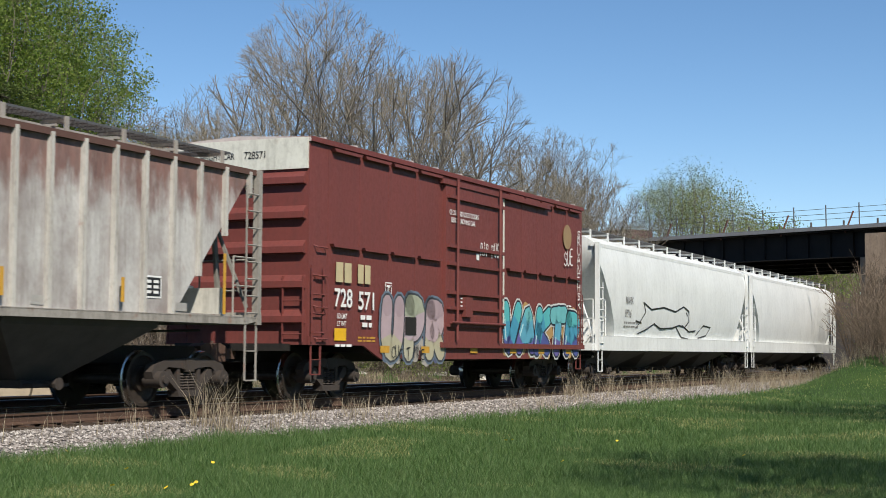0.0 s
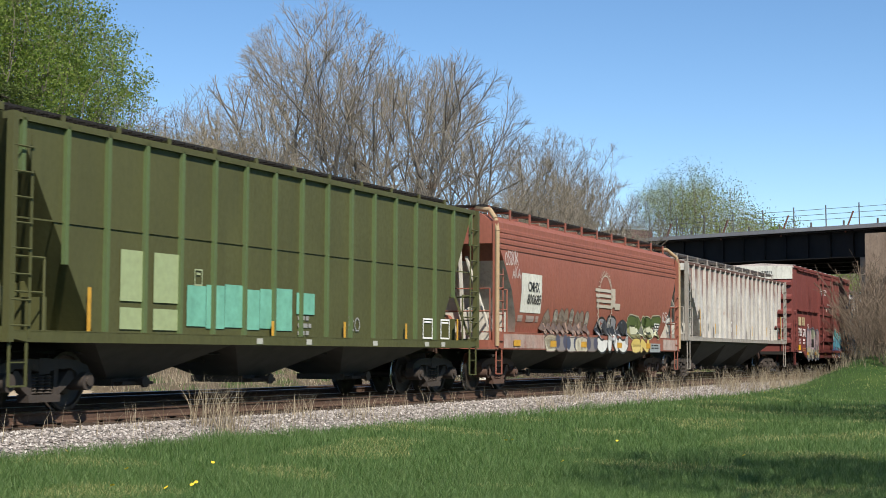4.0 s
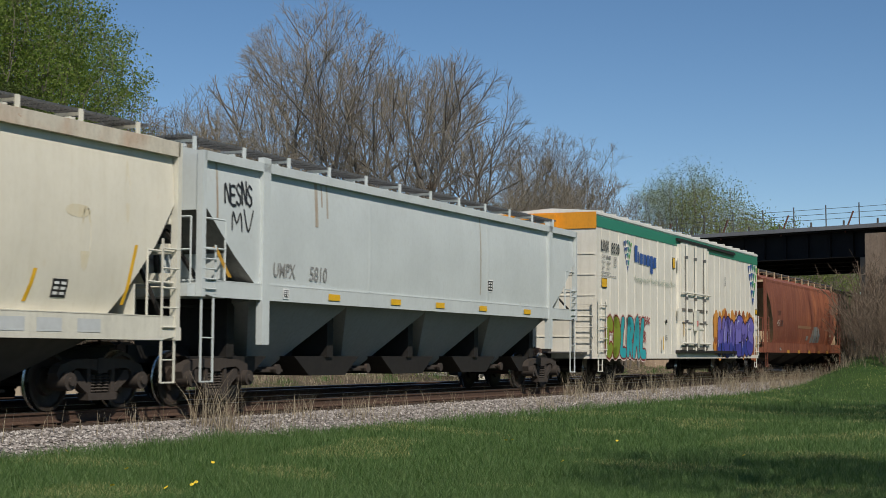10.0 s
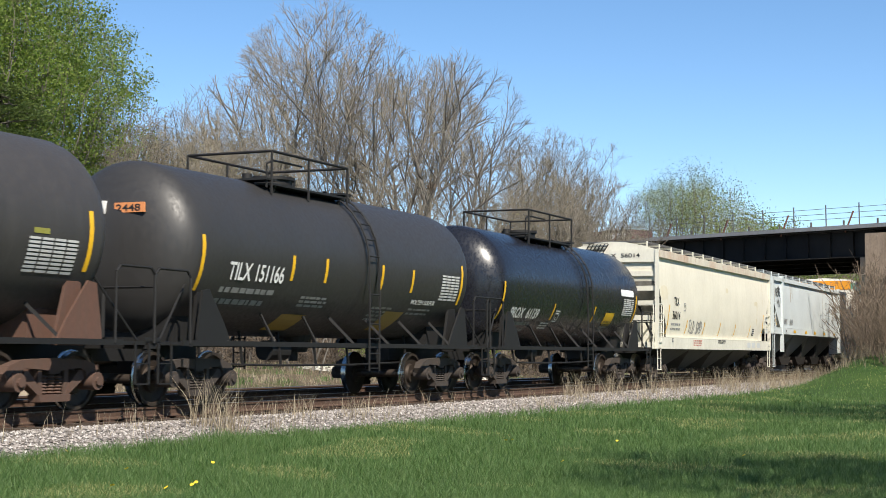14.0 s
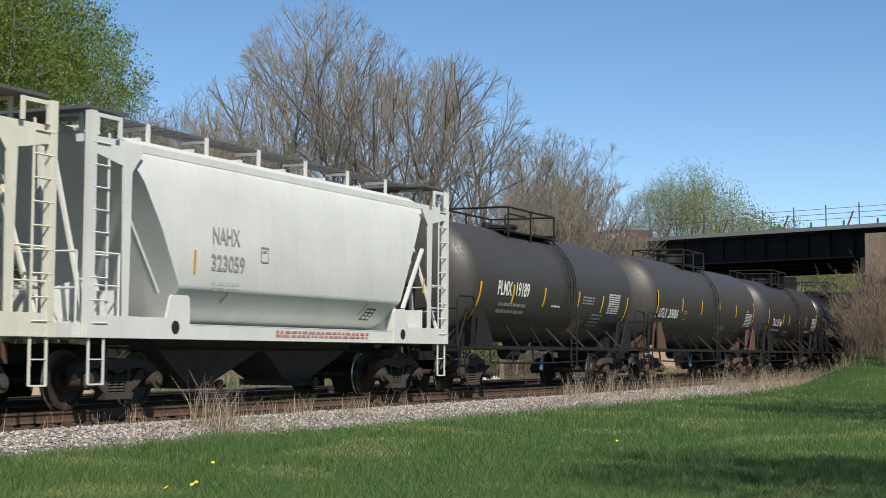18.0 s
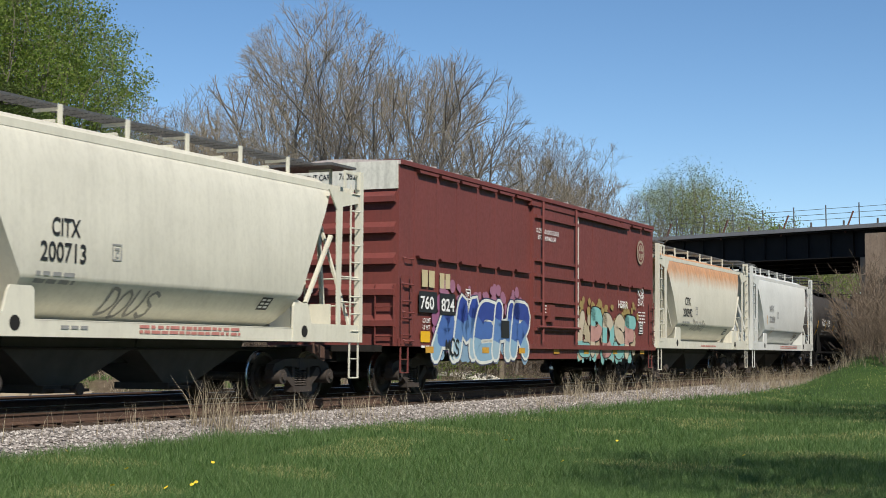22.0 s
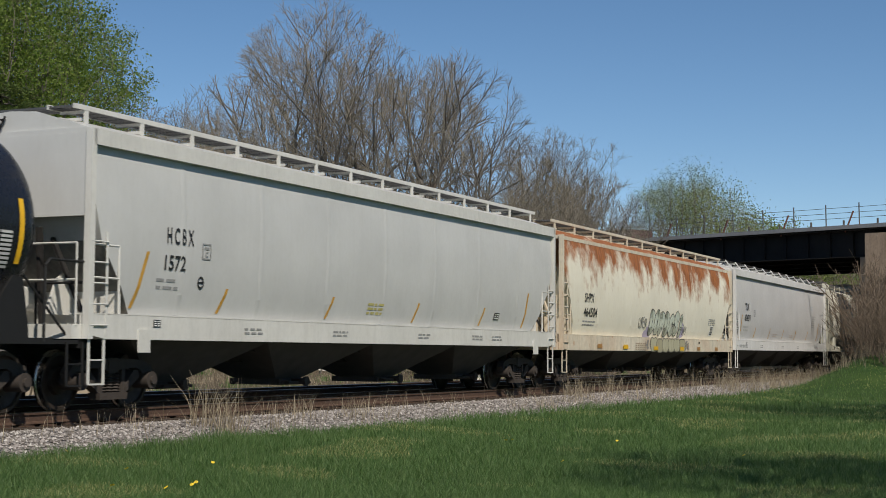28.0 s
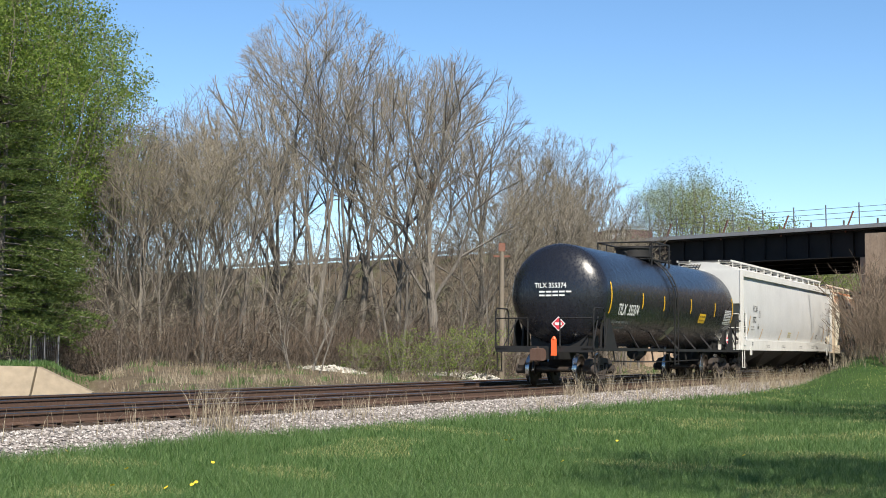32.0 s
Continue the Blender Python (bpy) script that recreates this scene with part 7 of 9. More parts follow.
c, _, h, sd = add(tank_car("glossy black tank car with manway platform, last of the train", -328.0, -312.6, BLACKGLOSS, dict(frame_mat=TANKSTEEL, dome_x=-0.3, plat=1.05, rail_h=0.47, dome_h=0.3, dome_r=0.62, ladder_x=-0.7, bands=(-1.15, -0.35), zc=2.7, r=1.53)))
LASTTANK = c
tank_marks(c, sd, [("TILX", -6.64, -5.8, 2.11, 2.46), ("355374", -5.6, -4.54, 2.11, 2.46)], [(-7.45, 2.12, 3.08), (-4.25, 2.36, 2.85), (-1.83, 2.34, 2.85), (1.52, 2.34, 2.85), (4.87, 2.32, 2.84), (7.57, 2.14, 3.07)], (6.35, 7.42, 2.07, 2.62))
bars(c, -6.8, 1.86, 1.7, 1, 0.07, 0.1, GREYTXT, sd, 161)
bars(c, -6.8, 1.7, 1.5, 1, 0.06, 0.1, GREYTXT, sd, 162)
mark(c, 2.81, 3.69, 2.05, 2.38, YEL, sd)
bars(c, 2.9, 2.26, 0.7, 2, 0.05, 0.08, ink((0.25, 0.15, 0.02)), lambda z: sd(z) + 0.008, 163)
mark(c, -0.55, 0.1, 1.4, 1.85, PALEYEL, sd, "tilted faded yellow placard", 0.15)
bars(c, 0.5, 1.78, 0.6, 3, 0.035, 0.04, GREYTXT, sd, 164)
hx = -h - 0.735
text(c, "TILX 355374", 0.55, 2.93, 0.21, WHITETXT, None, 0.9, end=hx - 0.01)
m = M()
for k, z in enumerate((2.75, 2.64)):
    for j in range(5 - k):
        m.box(hx - 0.008, hx - 0.004, 0.4 - j * 0.21 - 0.17, 0.4 - j * 0.21, z - 0.025, z + 0.025)
part("small_print", m, WHITETXT, c)
m = M()
for k, (x, r) in enumerate(((hx + 0.01, 0.22), (hx + 0.005, 0.185))):
    m.add([(x, -0.2 - r, 1.8), (x, -0.2, 1.8 + r), (x, -0.2 + r, 1.8), (x, -0.2, 1.8 - r)], [(0, 1, 2, 3)], 1 - k)
m.add([(hx, -0.31, 1.76), (hx, -0.31, 1.84), (hx, -0.09, 1.84), (hx, -0.09, 1.76)], [(0, 1, 2, 3)], 1)
part("hazard_placard", m, [ink((0.6, 0.03, 0.05)), WHITETXT], c, "red diamond hazard placard on the tank head")
m = M()
for k, (yy, r) in enumerate(((1.545, 0.2), (1.55, 0.165))):
    m.add([(6.62 - r, -yy, 1.48), (6.62, -yy, 1.48 - r), (6.62 + r, -yy, 1.48), (6.62, -yy, 1.48 + r)], [(0, 1, 2, 3)], 1 - k)
m.box(6.62 - 0.12, 6.62 + 0.12, -1.556, -1.552, 1.48 - 0.035, 1.48 + 0.035, 1)
m.box(6.6, 6.64, -1.54, -1.5, 1.06, 1.5, 2)
part("hazard_placard", m, [ink((0.6, 0.03, 0.05)), WHITETXT, TANKSTEEL], c, "red diamond hazard placard by the end ladder")
m = M()
m.box(-h - 1.56, -h - 1.46, -0.42, -0.28, 0.86, 1.34)
m.tube((-h - 1.51, -0.35, 1.34), (-h - 1.51, -0.35, 1.42), 0.07, 10, r2=0.03)
part("end_of_train_marker", m, ORANGE, c, "orange end-of-train marker on the coupler")
# ---- ground ----
BR0, BRD = Vector((24.0, 85.0, 0)), Vector((-47, 50, 0)).normalized()
BRN = Vector((-BRD.y, BRD.x, 0))
if BRN.y > 0:
    BRN = -BRN


def ground(x, y):
    s, lat = sl(x, y)
    if lat > 0:
        z = -0.48 - 0.14 * smooth(2.7, 9, lat)
        z += 1.5 * smooth(53, 64, y) * smooth(2.7, 6.0, lat) * (1 - smooth(80, 84, y))
        z += 0.05 * noise.noise((x * 0.12, y * 0.12, 0)) * smooth(3, 6, lat)
    else:
        z = -0.48 + 0.45 * smooth(-6.5, -10, lat) + 0.45 * smooth(-10, -17, lat)
        z += 0.12 * noise.noise((x * 0.2, y * 0.2, 3)) * smooth(-7, -12, lat)
        # low ground and drain in front of the concrete wing wall
        if 20 < y < 75:
            low = 1 - smooth(-0.235, -0.19, x / y)
            z = z * (1 - low) + low * (-0.5 - 0.5 * smooth(-0.26, -0.235, x / y) + 0.95 * smooth(46.3, 47.6, y + (x + 10.6) * -0.297))
    d = (Vector((x, y, 0)) - BR0).dot(BRN)
    u = (Vector((x, y, 0)) - BR0).dot(BRD)
    gap = smooth(15.5, 22, u) + (1 - smooth(-9, -3, u))
    rise = (1 - smooth(1, 14, d)) * gap
    if d < -16:
        rise *= 1 - smooth(16, 30, -d)
    keep = smooth(3.0, 9.0, lat) if lat > -2 else smooth(-7.0, -13, lat)
    z = z + (7.85 - z) * rise * keep
    if s > 76 and lat < -8:
        z = max(z, (7.3 + 0.5 * smooth(-11, -20, lat)) * smooth(86, 100, s) * smooth(-8.2, -11.5, lat))
    return z


def spread(lo, hi, f0, f1, step, grow=1.35):
    a = list(np.arange(f0, f1 + 1e-6, step))
    d = step
    while a[0] > lo:
        d *= grow
        a.insert(0, a[0] - d)
    d = step
    while a[-1] < hi:
        d *= grow
        a.append(a[-1] + d)
    return a


gx, gy = spread(-2500, 2500, -46, 46, 0.8), spread(-1500, 4000, 6, 140, 0.9)
m = M()
m.v = [(x, y, ground(x, y)) for y in gy for x in gx]
n = len(gx)
m.f = [(j * n + i, j * n + i + 1, (j + 1) * n + i + 1, (j + 1) * n + i) for j in range(len(gy) - 1) for i in range(n - 1)]
gm, nt, b = material("ground_soil", 0.95, 0, 0.2)
tc = nt.nodes.new("ShaderNodeTexCoord")
dot = nt.nodes.new("ShaderNodeVectorMath")
dot.operation = "DOT_PRODUCT"
dot.inputs[1].default_value = NRM
nt.links.new(tc.outputs["Object"], dot.inputs[0])
lat = math_node(nt, "SUBTRACT", dot.outputs["Value"], ORG.dot(NRM))
wob = math_node(nt, "MULTIPLY", math_node(nt, "SUBTRACT", noise_node(nt, 0.6, detail=6.0), 0.5), 1.2)
lawn = ramp(nt, math_node(nt, "ADD", math_node(nt, "MULTIPLY", math_node(nt, "ADD", lat, wob), 0.5), -0.9), [(0.35, 0.0), (0.6, 1.0)])
g1 = mix(nt, ramp(nt, noise_node(nt, 0.35, detail=5.0), [(0.35, 0.0), (0.7, 1.0)]), (0.025, 0.06, 0.012), (0.06, 0.1, 0.022))
g1 = mix(nt, ramp(nt, noise_node(nt, 9.0, detail=6.0), [(0.4, 0.0), (0.8, 1.0)]), g1, (0.02, 0.04, 0.008))
d1 = mix(nt, ramp(nt, noise_node(nt, 0.5, detail=6.0), [(0.35, 0.0), (0.65, 1.0)]), (0.1, 0.075, 0.05), (0.062, 0.05, 0.033))
d1 = mix(nt, ramp(nt, noise_node(nt, 6.0, detail=7.0, rough=0.7), [(0.4, 0.0), (0.75, 1.0)]), d1, (0.155, 0.125, 0.088))
d1 = mix(nt, math_node(nt, "MULTIPLY", ramp(nt, noise_node(nt, 0.28, detail=3.0), [(0.52, 0.0), (0.66, 1.0)]), 0.6), d1, (0.06, 0.085, 0.02))
nt.links.new(mix(nt, lawn, d1, g1), b.inputs["Base Color"])
bump(nt, b, noise_node(nt, 18.0, detail=6.0, rough=0.7), 0.6, 0.04)
tagged(new("ground", m.mesh("ground", gm, 60)), "mown lawn, dry verge and wooded bank", "ground", kind="structure")

# ---- track beds, rails and ties ----
STONE, nt, b = material("ballast_stone", 0.9, 0, 0.3)
g = nt.nodes.new("ShaderNodeNewGeometry")
nt.links.new(ramp(nt, g.outputs["Random Per Island"], [(0.0, (0.11, 0.097, 0.088)), (0.35, (0.2, 0.18, 0.165)), (0.7, (0.3, 0.27, 0.25)), (1.0, (0.46, 0.43, 0.4))]), b.inputs["Base Color"])
BED, nt, b = material("ballast_bed", 0.95, 0, 0.2)
nt.links.new(mix(nt, ramp(nt, noise_node(nt, 22.0, detail=6.0, rough=0.7), [(0.35, 0.0), (0.7, 1.0)]), (0.12, 0.11, 0.1), (0.33, 0.305, 0.285)), b.inputs["Base Color"])
bump(nt, b, noise_node(nt, 30.0, detail=4.0), 0.8, 0.04)
CRIB, nt, b = material("oily_crib_ballast", 0.95, 0, 0.2)
nt.links.new(mix(nt, ramp(nt, noise_node(nt, 18.0, detail=6.0, rough=0.7), [(0.35, 0.0), (0.75, 1.0)]), (0.04, 0.03, 0.024), (0.1, 0.08, 0.064)), b.inputs["Base Color"])
bump(nt, b, noise_node(nt, 30.0, detail=4.0), 0.8, 0.04)
RAILM = plain("rusty_rail_side", (0.11, 0.065, 0.045), 0.75, 0.3, 0.4, 12)
RAILTOP = plain("polished_rail_head", (0.4, 0.39, 0.37), 0.3, 1.0, 0.15)
TIE = plain("creosoted_tie", (0.07, 0.048, 0.034), 0.9, 0, 0.5, 9)

S0, S1 = -60, 430


def along(prof, lat, s0, s1, step, z=0.0):
    rows = []
    s = s0
    while s <= s1 + 1e-6:
        rows.append([(*at(s, lat + l)[:2], zz + z) for l, zz in prof])
        s += step
    return rows


bed = M()
bed.rings(along([(2.75, -0.6), (2.68, -0.47), (2.2, -0.33), (1.75, -0.235), (-5.6, -0.235), (-6.3, -0.4), (-6.9, -0.6)], 0, S0, S1, 3.0), caps=False)
tb = tagged(new("track_bed", bed.mesh("track_bed", BED, 40)), "pale crushed-stone ballast bed under two tracks", "ballast", kind="structure")
for lat0, nm in ((0.0, "main_track"), (-4.05, "second_track")):
    tr = new(nm)
    tagged(tr, "railway track of rusty steel rails on dark wooden ties", "railway track", kind="structure")
    cm = M()
    cm.rings(along([(1.42, -0.3), (1.32, -0.225), (-1.32, -0.225), (-1.42, -0.3)], lat0, S0, 200, 3.0), caps=False)
    part("crib_ballast", cm, CRIB, tr, "dark oily ballast between the ties")
    for sgn in (-1, 1):
        r = M()
        pr = [(0.07, -0.178), (0.07, -0.165), (0.012, -0.135), (0.010, -0.05), (0.034, -0.04), (0.036, -0.008), (0.028, 0.0), (-0.028, 0.0), (-0.036, -0.008), (-0.034, -0.04), (-0.010, -0.05), (-0.012, -0.135), (-0.07, -0.165), (-0.07, -0.178)]
        rows = along(pr, lat0 + sgn * 0.7525, S0, S1, 2.0)
        n = len(pr)
        r.v = [p for q in rows for p in q]
        for j in range(len(rows) - 1):
            for k in range(n):
                r.f.append((j * n + k, j * n + (k + 1) % n, (j + 1) * n + (k + 1) % n, (j + 1) * n + k))
                r.m.append(1 if k in (5, 6, 7) else 0)
        part("rail", r, [RAILM, RAILTOP], tr, "rusty rail with polished head", 40)
    rnd = random.Random(7 if lat0 else 8)
    tm = M().box(-0.115, 0.115, -1.3, 1.3, -0.17, 0.0).mesh("tie", TIE)
    pm = M().box(-0.09, 0.09, -0.18, 0.18, 0.0, 0.016).mesh("tie_plate", RAILM)
    for k in range(230):
        s = -14 + k * 0.5
        p = at(s, lat0 + rnd.uniform(-0.05, 0.05))
        o = part("tie", tm, None, tr, m4=Matrix.Translation((p.x, p.y, -0.196 + rnd.uniform(-0.012, 0.006))) @ Matrix.Rotation(heading(s) + rnd.uniform(-0.015, 0.015), 4, "Z"))
        if lat0 == 0 and k < 110:
            for sgn in (-1, 1):
                part("tie_plate", pm, None, o, m4=pose(0, sgn * 0.7525, 0.0))


def scatter_stones(count, place, smin, smax, seed):
    rs = np.random.RandomState(seed)
    m = M()
    base = [(1, 0, 0), (-1, 0, 0), (0, 1, 0), (0, -1, 0), (0, 0, 1), (0, 0, -1)]
    tri = [(0, 2, 4), (2, 1, 4), (1, 3, 4), (3, 0, 4), (2, 0, 5), (1, 2, 5), (3, 1, 5), (0, 3, 5)]
    for _ in range(count):
        x, y, z = place(rs)
        r = rs.uniform(smin, smax)
        j = rs.uniform(0.6, 1.25, 6)
        a = rs.uniform(0, 6.28)
        ca, sa = math.cos(a), math.sin(a)
        vs = []
        for (bx, by, bz), q in zip(base, j):
            bx, by = bx + rs.uniform(-.3, .3), by + rs.uniform(-.3, .3)
            vs.append((x + r * q * (bx * ca - by * sa), y + r * q * (bx * sa + by * ca), z + r * q * bz * 0.75))
        m.add(vs, tri)
    return m


def shoulder(rs):
    s = -13 + 95 * rs.uniform(0, 1) ** 1.5
    l = rs.uniform(1.38, 2.95)
    p = at(s, l)
    z = float(np.interp(l, [1.3, 1.75, 2.2, 2.68, 3.1], [-0.215, -0.225, -0.315, -0.455, -0.5]))
    return p.x, p.y, z


def fast_mesh(m, name, mat):
    me = bpy.data.meshes.new(name)
    me.from_pydata(m.v, [], m.f)
    mats = mat if isinstance(mat, (list, tuple)) else [mat]
    for k in mats:
        me.materials.append(k)
    if len(mats) > 1:
        me.polygons.foreach_set("material_index", m.m)
    return me


tagged(new("ballast_stones", fast_mesh(scatter_stones(38000, shoulder, 0.016, 0.038, 5), "ballast_stones", STONE)), "loose pale grey and pinkish crushed stones", "ballast", kind="stuff")


def farside(rs):
    s = -5 + 75 * rs.uniform(0, 1)
    l = rs.uniform(-7.2, -5.3)
    p = at(s, l)
    return p.x, p.y, float(np.interp(l, [-6.9, -6.3, -5.6], [-0.5, -0.4, -0.235]))


tagged(new("ballast_stones", fast_mesh(scatter_stones(5000, farside, 0.03, 0.06, 6), "ballast_stones", STONE)), "loose pale crushed stones on the far shoulder", "ballast", kind="stuff")

# ---- overbridge with abutments ----
GIRD = plain("blackened_girder", (0.012, 0.011, 0.011), 0.8, 0.1, 0.4, 2.0)
CONC = paint("weathered_concrete", (0.4, 0.31, 0.23), 0.9, 0.4, 0.4, grime=(0.12, 0.09, 0.07), mottled=0.55, mottle_col=(0.13, 0.085, 0.06), rust=0.5, rust_col=(0.5, 0.46, 0.38), spec=0.2)
DECK = paint("deck_edge_steel", (0.25, 0.26, 0.27), 0.7, 0.3, 0.2)
FENCE = plain("fence_steel", (0.12, 0.11, 0.10), 0.6, 0.4, 0.3)
RUSTPOST = plain("rusty_post", (0.2, 0.09, 0.06), 0.8, 0.1, 0.3)


def bp(u, d, z):
    """A bridge point: u along the deck from the right-hand pier, d towards the camera."""
    p = BR0 + BRD * u + BRN * d
    return (p.x, p.y, z)


br = new("overbridge")
tagged(br, "black steel girder overbridge with cable fence", "bridge", kind="structure")
Z_B, Z_T, DEPTH = 6.5, 8.05, 15.0


def bbox(m, u0, u1, d0, d1, z0, z1, mat=0):
    vs = [bp(u, d, z) for z in (z0, z1) for u, d in ((u0, d0), (u1, d0), (u1, d1), (u0, d1))]
    m.add(vs, [(0, 3, 2, 1), (4, 5, 6, 7), (0, 1, 5, 4), (1, 2, 6, 5), (2, 3, 7, 6), (3, 0, 4, 7)], mat)
    return m


U0, U1 = -12.0, 22.0
for k in range(5):
    d = -k * DEPTH / 4
    m = bbox(M(), U0, U1, d - 0.02, d + 0.02, Z_B, Z_T - 0.1)
    bbox(m, U0, U1, d - 0.2, d + 0.2, Z_B - 0.04, Z_B)
    bbox(m, U0, U1, d - 0.2, d + 0.2, Z_T - 0.14, Z_T - 0.1)
    gd = part("girder", m, GIRD, br, "blackened plate girder")
    if k == 0:
        for u in np.arange(U0 + 1, U1, 1.5):
            part("stiffener", bbox(M(), u - 0.02, u + 0.02, 0.02, 0.16, Z_B, Z_T - 0.14), GIRD, gd)
part("deck", bbox(M(), U0, U1, -DEPTH - 0.6, 0.6, Z_T - 0.1, Z_T + 0.12), GIRD, br, "dark deck slab")
part("deck_edge", bbox(M(), U0 - 8, U1 + 40, 0.5, 0.75, Z_T - 0.02, Z_T + 0.2), DECK, br, "pale steel deck edge")
for z in (0.55, 0.85, 1.15):
    m = M()
    m.tube(bp(U0 - 8, 0.45, Z_T + z), bp(U1 + 40, 0.45, Z_T + z + 0.3), 0.014, 5)
    part("fence_cable", m, FENCE, br)
for k, u in enumerate(np.arange(-8.2, 60, 2.15)):
    m = M()
    m.tube(bp(u, 0.45, Z_T - 0.1), bp(u + 0.02, 0.45, Z_T + 1.45), 0.035, 6)
    part("fence_post", m, FENCE, br)
    if k % 2 == 0 and k < 14:
        m = M()
        m.bar(bp(u + 0.9, 0.5, Z_T - 0.2), bp(u + 0.35, 0.5, Z_T + 1.0), 0.1, 0.05)
        part("leaning_post", m, RUSTPOST, br, "leaning rusty stub post")
    m = M()
    m.tube(bp(u + 1.0, 0.45, Z_T), bp(u + 1.0, 0.45, Z_T + 0.5), 0.06, 6)
    part("short_post", m, FENCE, br)
ab = M()
bbox(ab, -12.5, -0.2, -DEPTH - 1, 0.9, -1.0, Z_T - 0.35)
part("abutment", ab, CONC, br, "weathered crumbling concrete abutment")
# Unseen wall added here to throw shade on the train beside the abutment.
part("wing_wall", bbox(M(), -12.5, -5.0, 0.9, 6.8, -1.0, Z_T + 0.85), CONC, br, "out-of-view wall added to shade the train at the bridge")
ab = M()
bbox(ab, -0.2, 0.35, -DEPTH - 0.5, 0.5, -1.0, Z_B - 0.1)
part("pier_column", ab, CONC, br, "dark stained pier face")
ab = M()
bbox(ab, 15.5, 24, -DEPTH - 1, 0.9, -1.0, Z_B - 0.1)
part("abutment", ab, CONC, br, "weathered concrete abutment")
# near-black wall added left of the tracks, standing for shade beyond the bridge
SHADEWALL = plain("shade_dark_wall", (0.035, 0.028, 0.024), 0.9, 0, 0.5, 4.0)
m = M()
w0, w1 = at(78, -8.2), at(140, -7.6)
m.add([(w0.x, w0.y, -1), (w1.x, w1.y, -1), (w1.x, w1.y, 5.7), (w0.x, w0.y, 5.4), (w0.x - 1.2, w0.y + 0.6, -1), (w1.x - 1.2, w1.y + 0.6, -1), (w1.x - 1.2, w1.y + 0.6, 5.2), (w0.x - 1.2, w0.y + 0.6, 5.0)], [(0, 1, 2, 3), (3, 2, 6, 7), (4, 7, 6, 5), (0, 3, 7, 4), (1, 5, 6, 2)])
part("wing_wall", m, SHADEWALL, br, "near-black wall added for the shade beyond the bridge")

# wagons standing on the overbridge line
WAGON = plain("maroon_wagon", (0.09, 0.03, 0.03), 0.7, 0, 0.3)
for u, L in ((19.0, 3.6), (23.6, 4.0)):
    wg = new("parked_wagon")
    tagged(wg, "small maroon goods wagon standing on the embankment", "wagon", "wagons on the embankment")
    part("body", bbox(M(), u, u + L, -4.2, -2.0, Z_T + 0.35, Z_T + 1.1), WAGON, wg)
    part("underframe", bbox(M(), u + 0.2, u + L - 0.2, -3.8, -2.4, Z_T + 0.12, Z_T + 0.35), STEEL, wg)
    for k in range(4):
        part("white_mark", bbox(M(), u + 0.4 + k * 0.5, u + 0.75 + k * 0.5, -1.99, -1.98, Z_T + 0.55, Z_T + 0.9), WHITETXT, wg)

# ---- concrete wing wall of the drain and lineside things ----
ww = new("drain_wing_wall")
tagged(ww, "pale concrete slab wall beside a drain", "retaining wall", kind="structure")
p0, p1 = Vector((-17.0, 43.5, 0)), Vector((-10.6, 45.4, 0))
for k in range(4):
    a, b2 = p0.lerp(p1, k / 4), p0.lerp(p1, (k + 1) / 4 - 0.01)
    za, zb2 = (0.36, 0.42, 0.46, 0.42)[k], (0.42, 0.46, 0.42, -0.35)[k]
    m = M()
    m.add([(a.x, a.y, -0.9), (b2.x, b2.y, -0.9), (b2.x, b2.y + 1.0, zb2), (a.x, a.y + 1.0, za), (a.x, a.y + 1.6, -0.9), (b2.x, b2.y + 1.6, -0.9), (b2.x, b2.y + 1.4, zb2), (a.x, a.y + 1.4, za)],
          [(0, 1, 2, 3), (3, 2, 6, 7), (7, 6, 5, 4), (0, 3, 7, 4), (1, 5, 6, 2)])
    part("concrete_slab", m, plain("pale_concrete", (0.27, 0.22, 0.155), 0.9, 0, 0.3, 3.0) if k == 0 else bpy.data.materials["pale_concrete"], ww)

WOODM = paint("grey_pole_wood", (0.2, 0.17, 0.13), 0.9, 0.4, 0.5, spec=0.2)
pole = new("utility_pole")
tagged(pole, "short weathered grey wooden lineside pole", "pole")
m = M()
m.tube((0, 0, -0.5), (0, 0, 5.6), 0.13, 12, 0.1)
part("shaft", m, WOODM, pole, angle=40)
m = M()
m.box(-0.14, 0.14, -0.1, 0.1, 5.4, 5.75).bar((-0.35, 0, 5.2), (0.35, 0, 5.2), 0.08)
part("cap_box", m, RUSTPOST, pole)
pole.matrix_world = pose(2.45, 63, ground(2.45, 63))

PILE, nt, b = material("white_rubble", 0.9, 0, 0.3)
g = nt.nodes.new("ShaderNodeNewGeometry")
nt.links.new(ramp(nt, g.outputs["Random Per Island"], [(0.0, (0.32, 0.3, 0.26)), (1.0, (0.6, 0.58, 0.52))]), b.inputs["Base Color"])


def pile(px, py, w, d, hh, n, seed):
    def place(rs):
        a, r = rs.uniform(0, 6.28), math.sqrt(rs.uniform(0, 1))
        x, y = px + w * r * math.cos(a), py + d * r * math.sin(a)
        return x, y, ground(x, y) + hh * (1 - r) * rs.uniform(0.4, 1)
    tagged(new("rubble_pile", fast_mesh(scatter_stones(n, place, 0.05, 0.13, seed), "rubble_pile", PILE)), "low heap of white broken stone", "rubble", kind="stuff")


pile(1.2, 62.5, 2.2, 1.2, 0.3, 500, 21)
pile(-4.3, 60, 1.4, 0.8, 0.25, 260, 22)
pile(7.5, 66, 2.5, 1.0, 0.3, 400, 23)
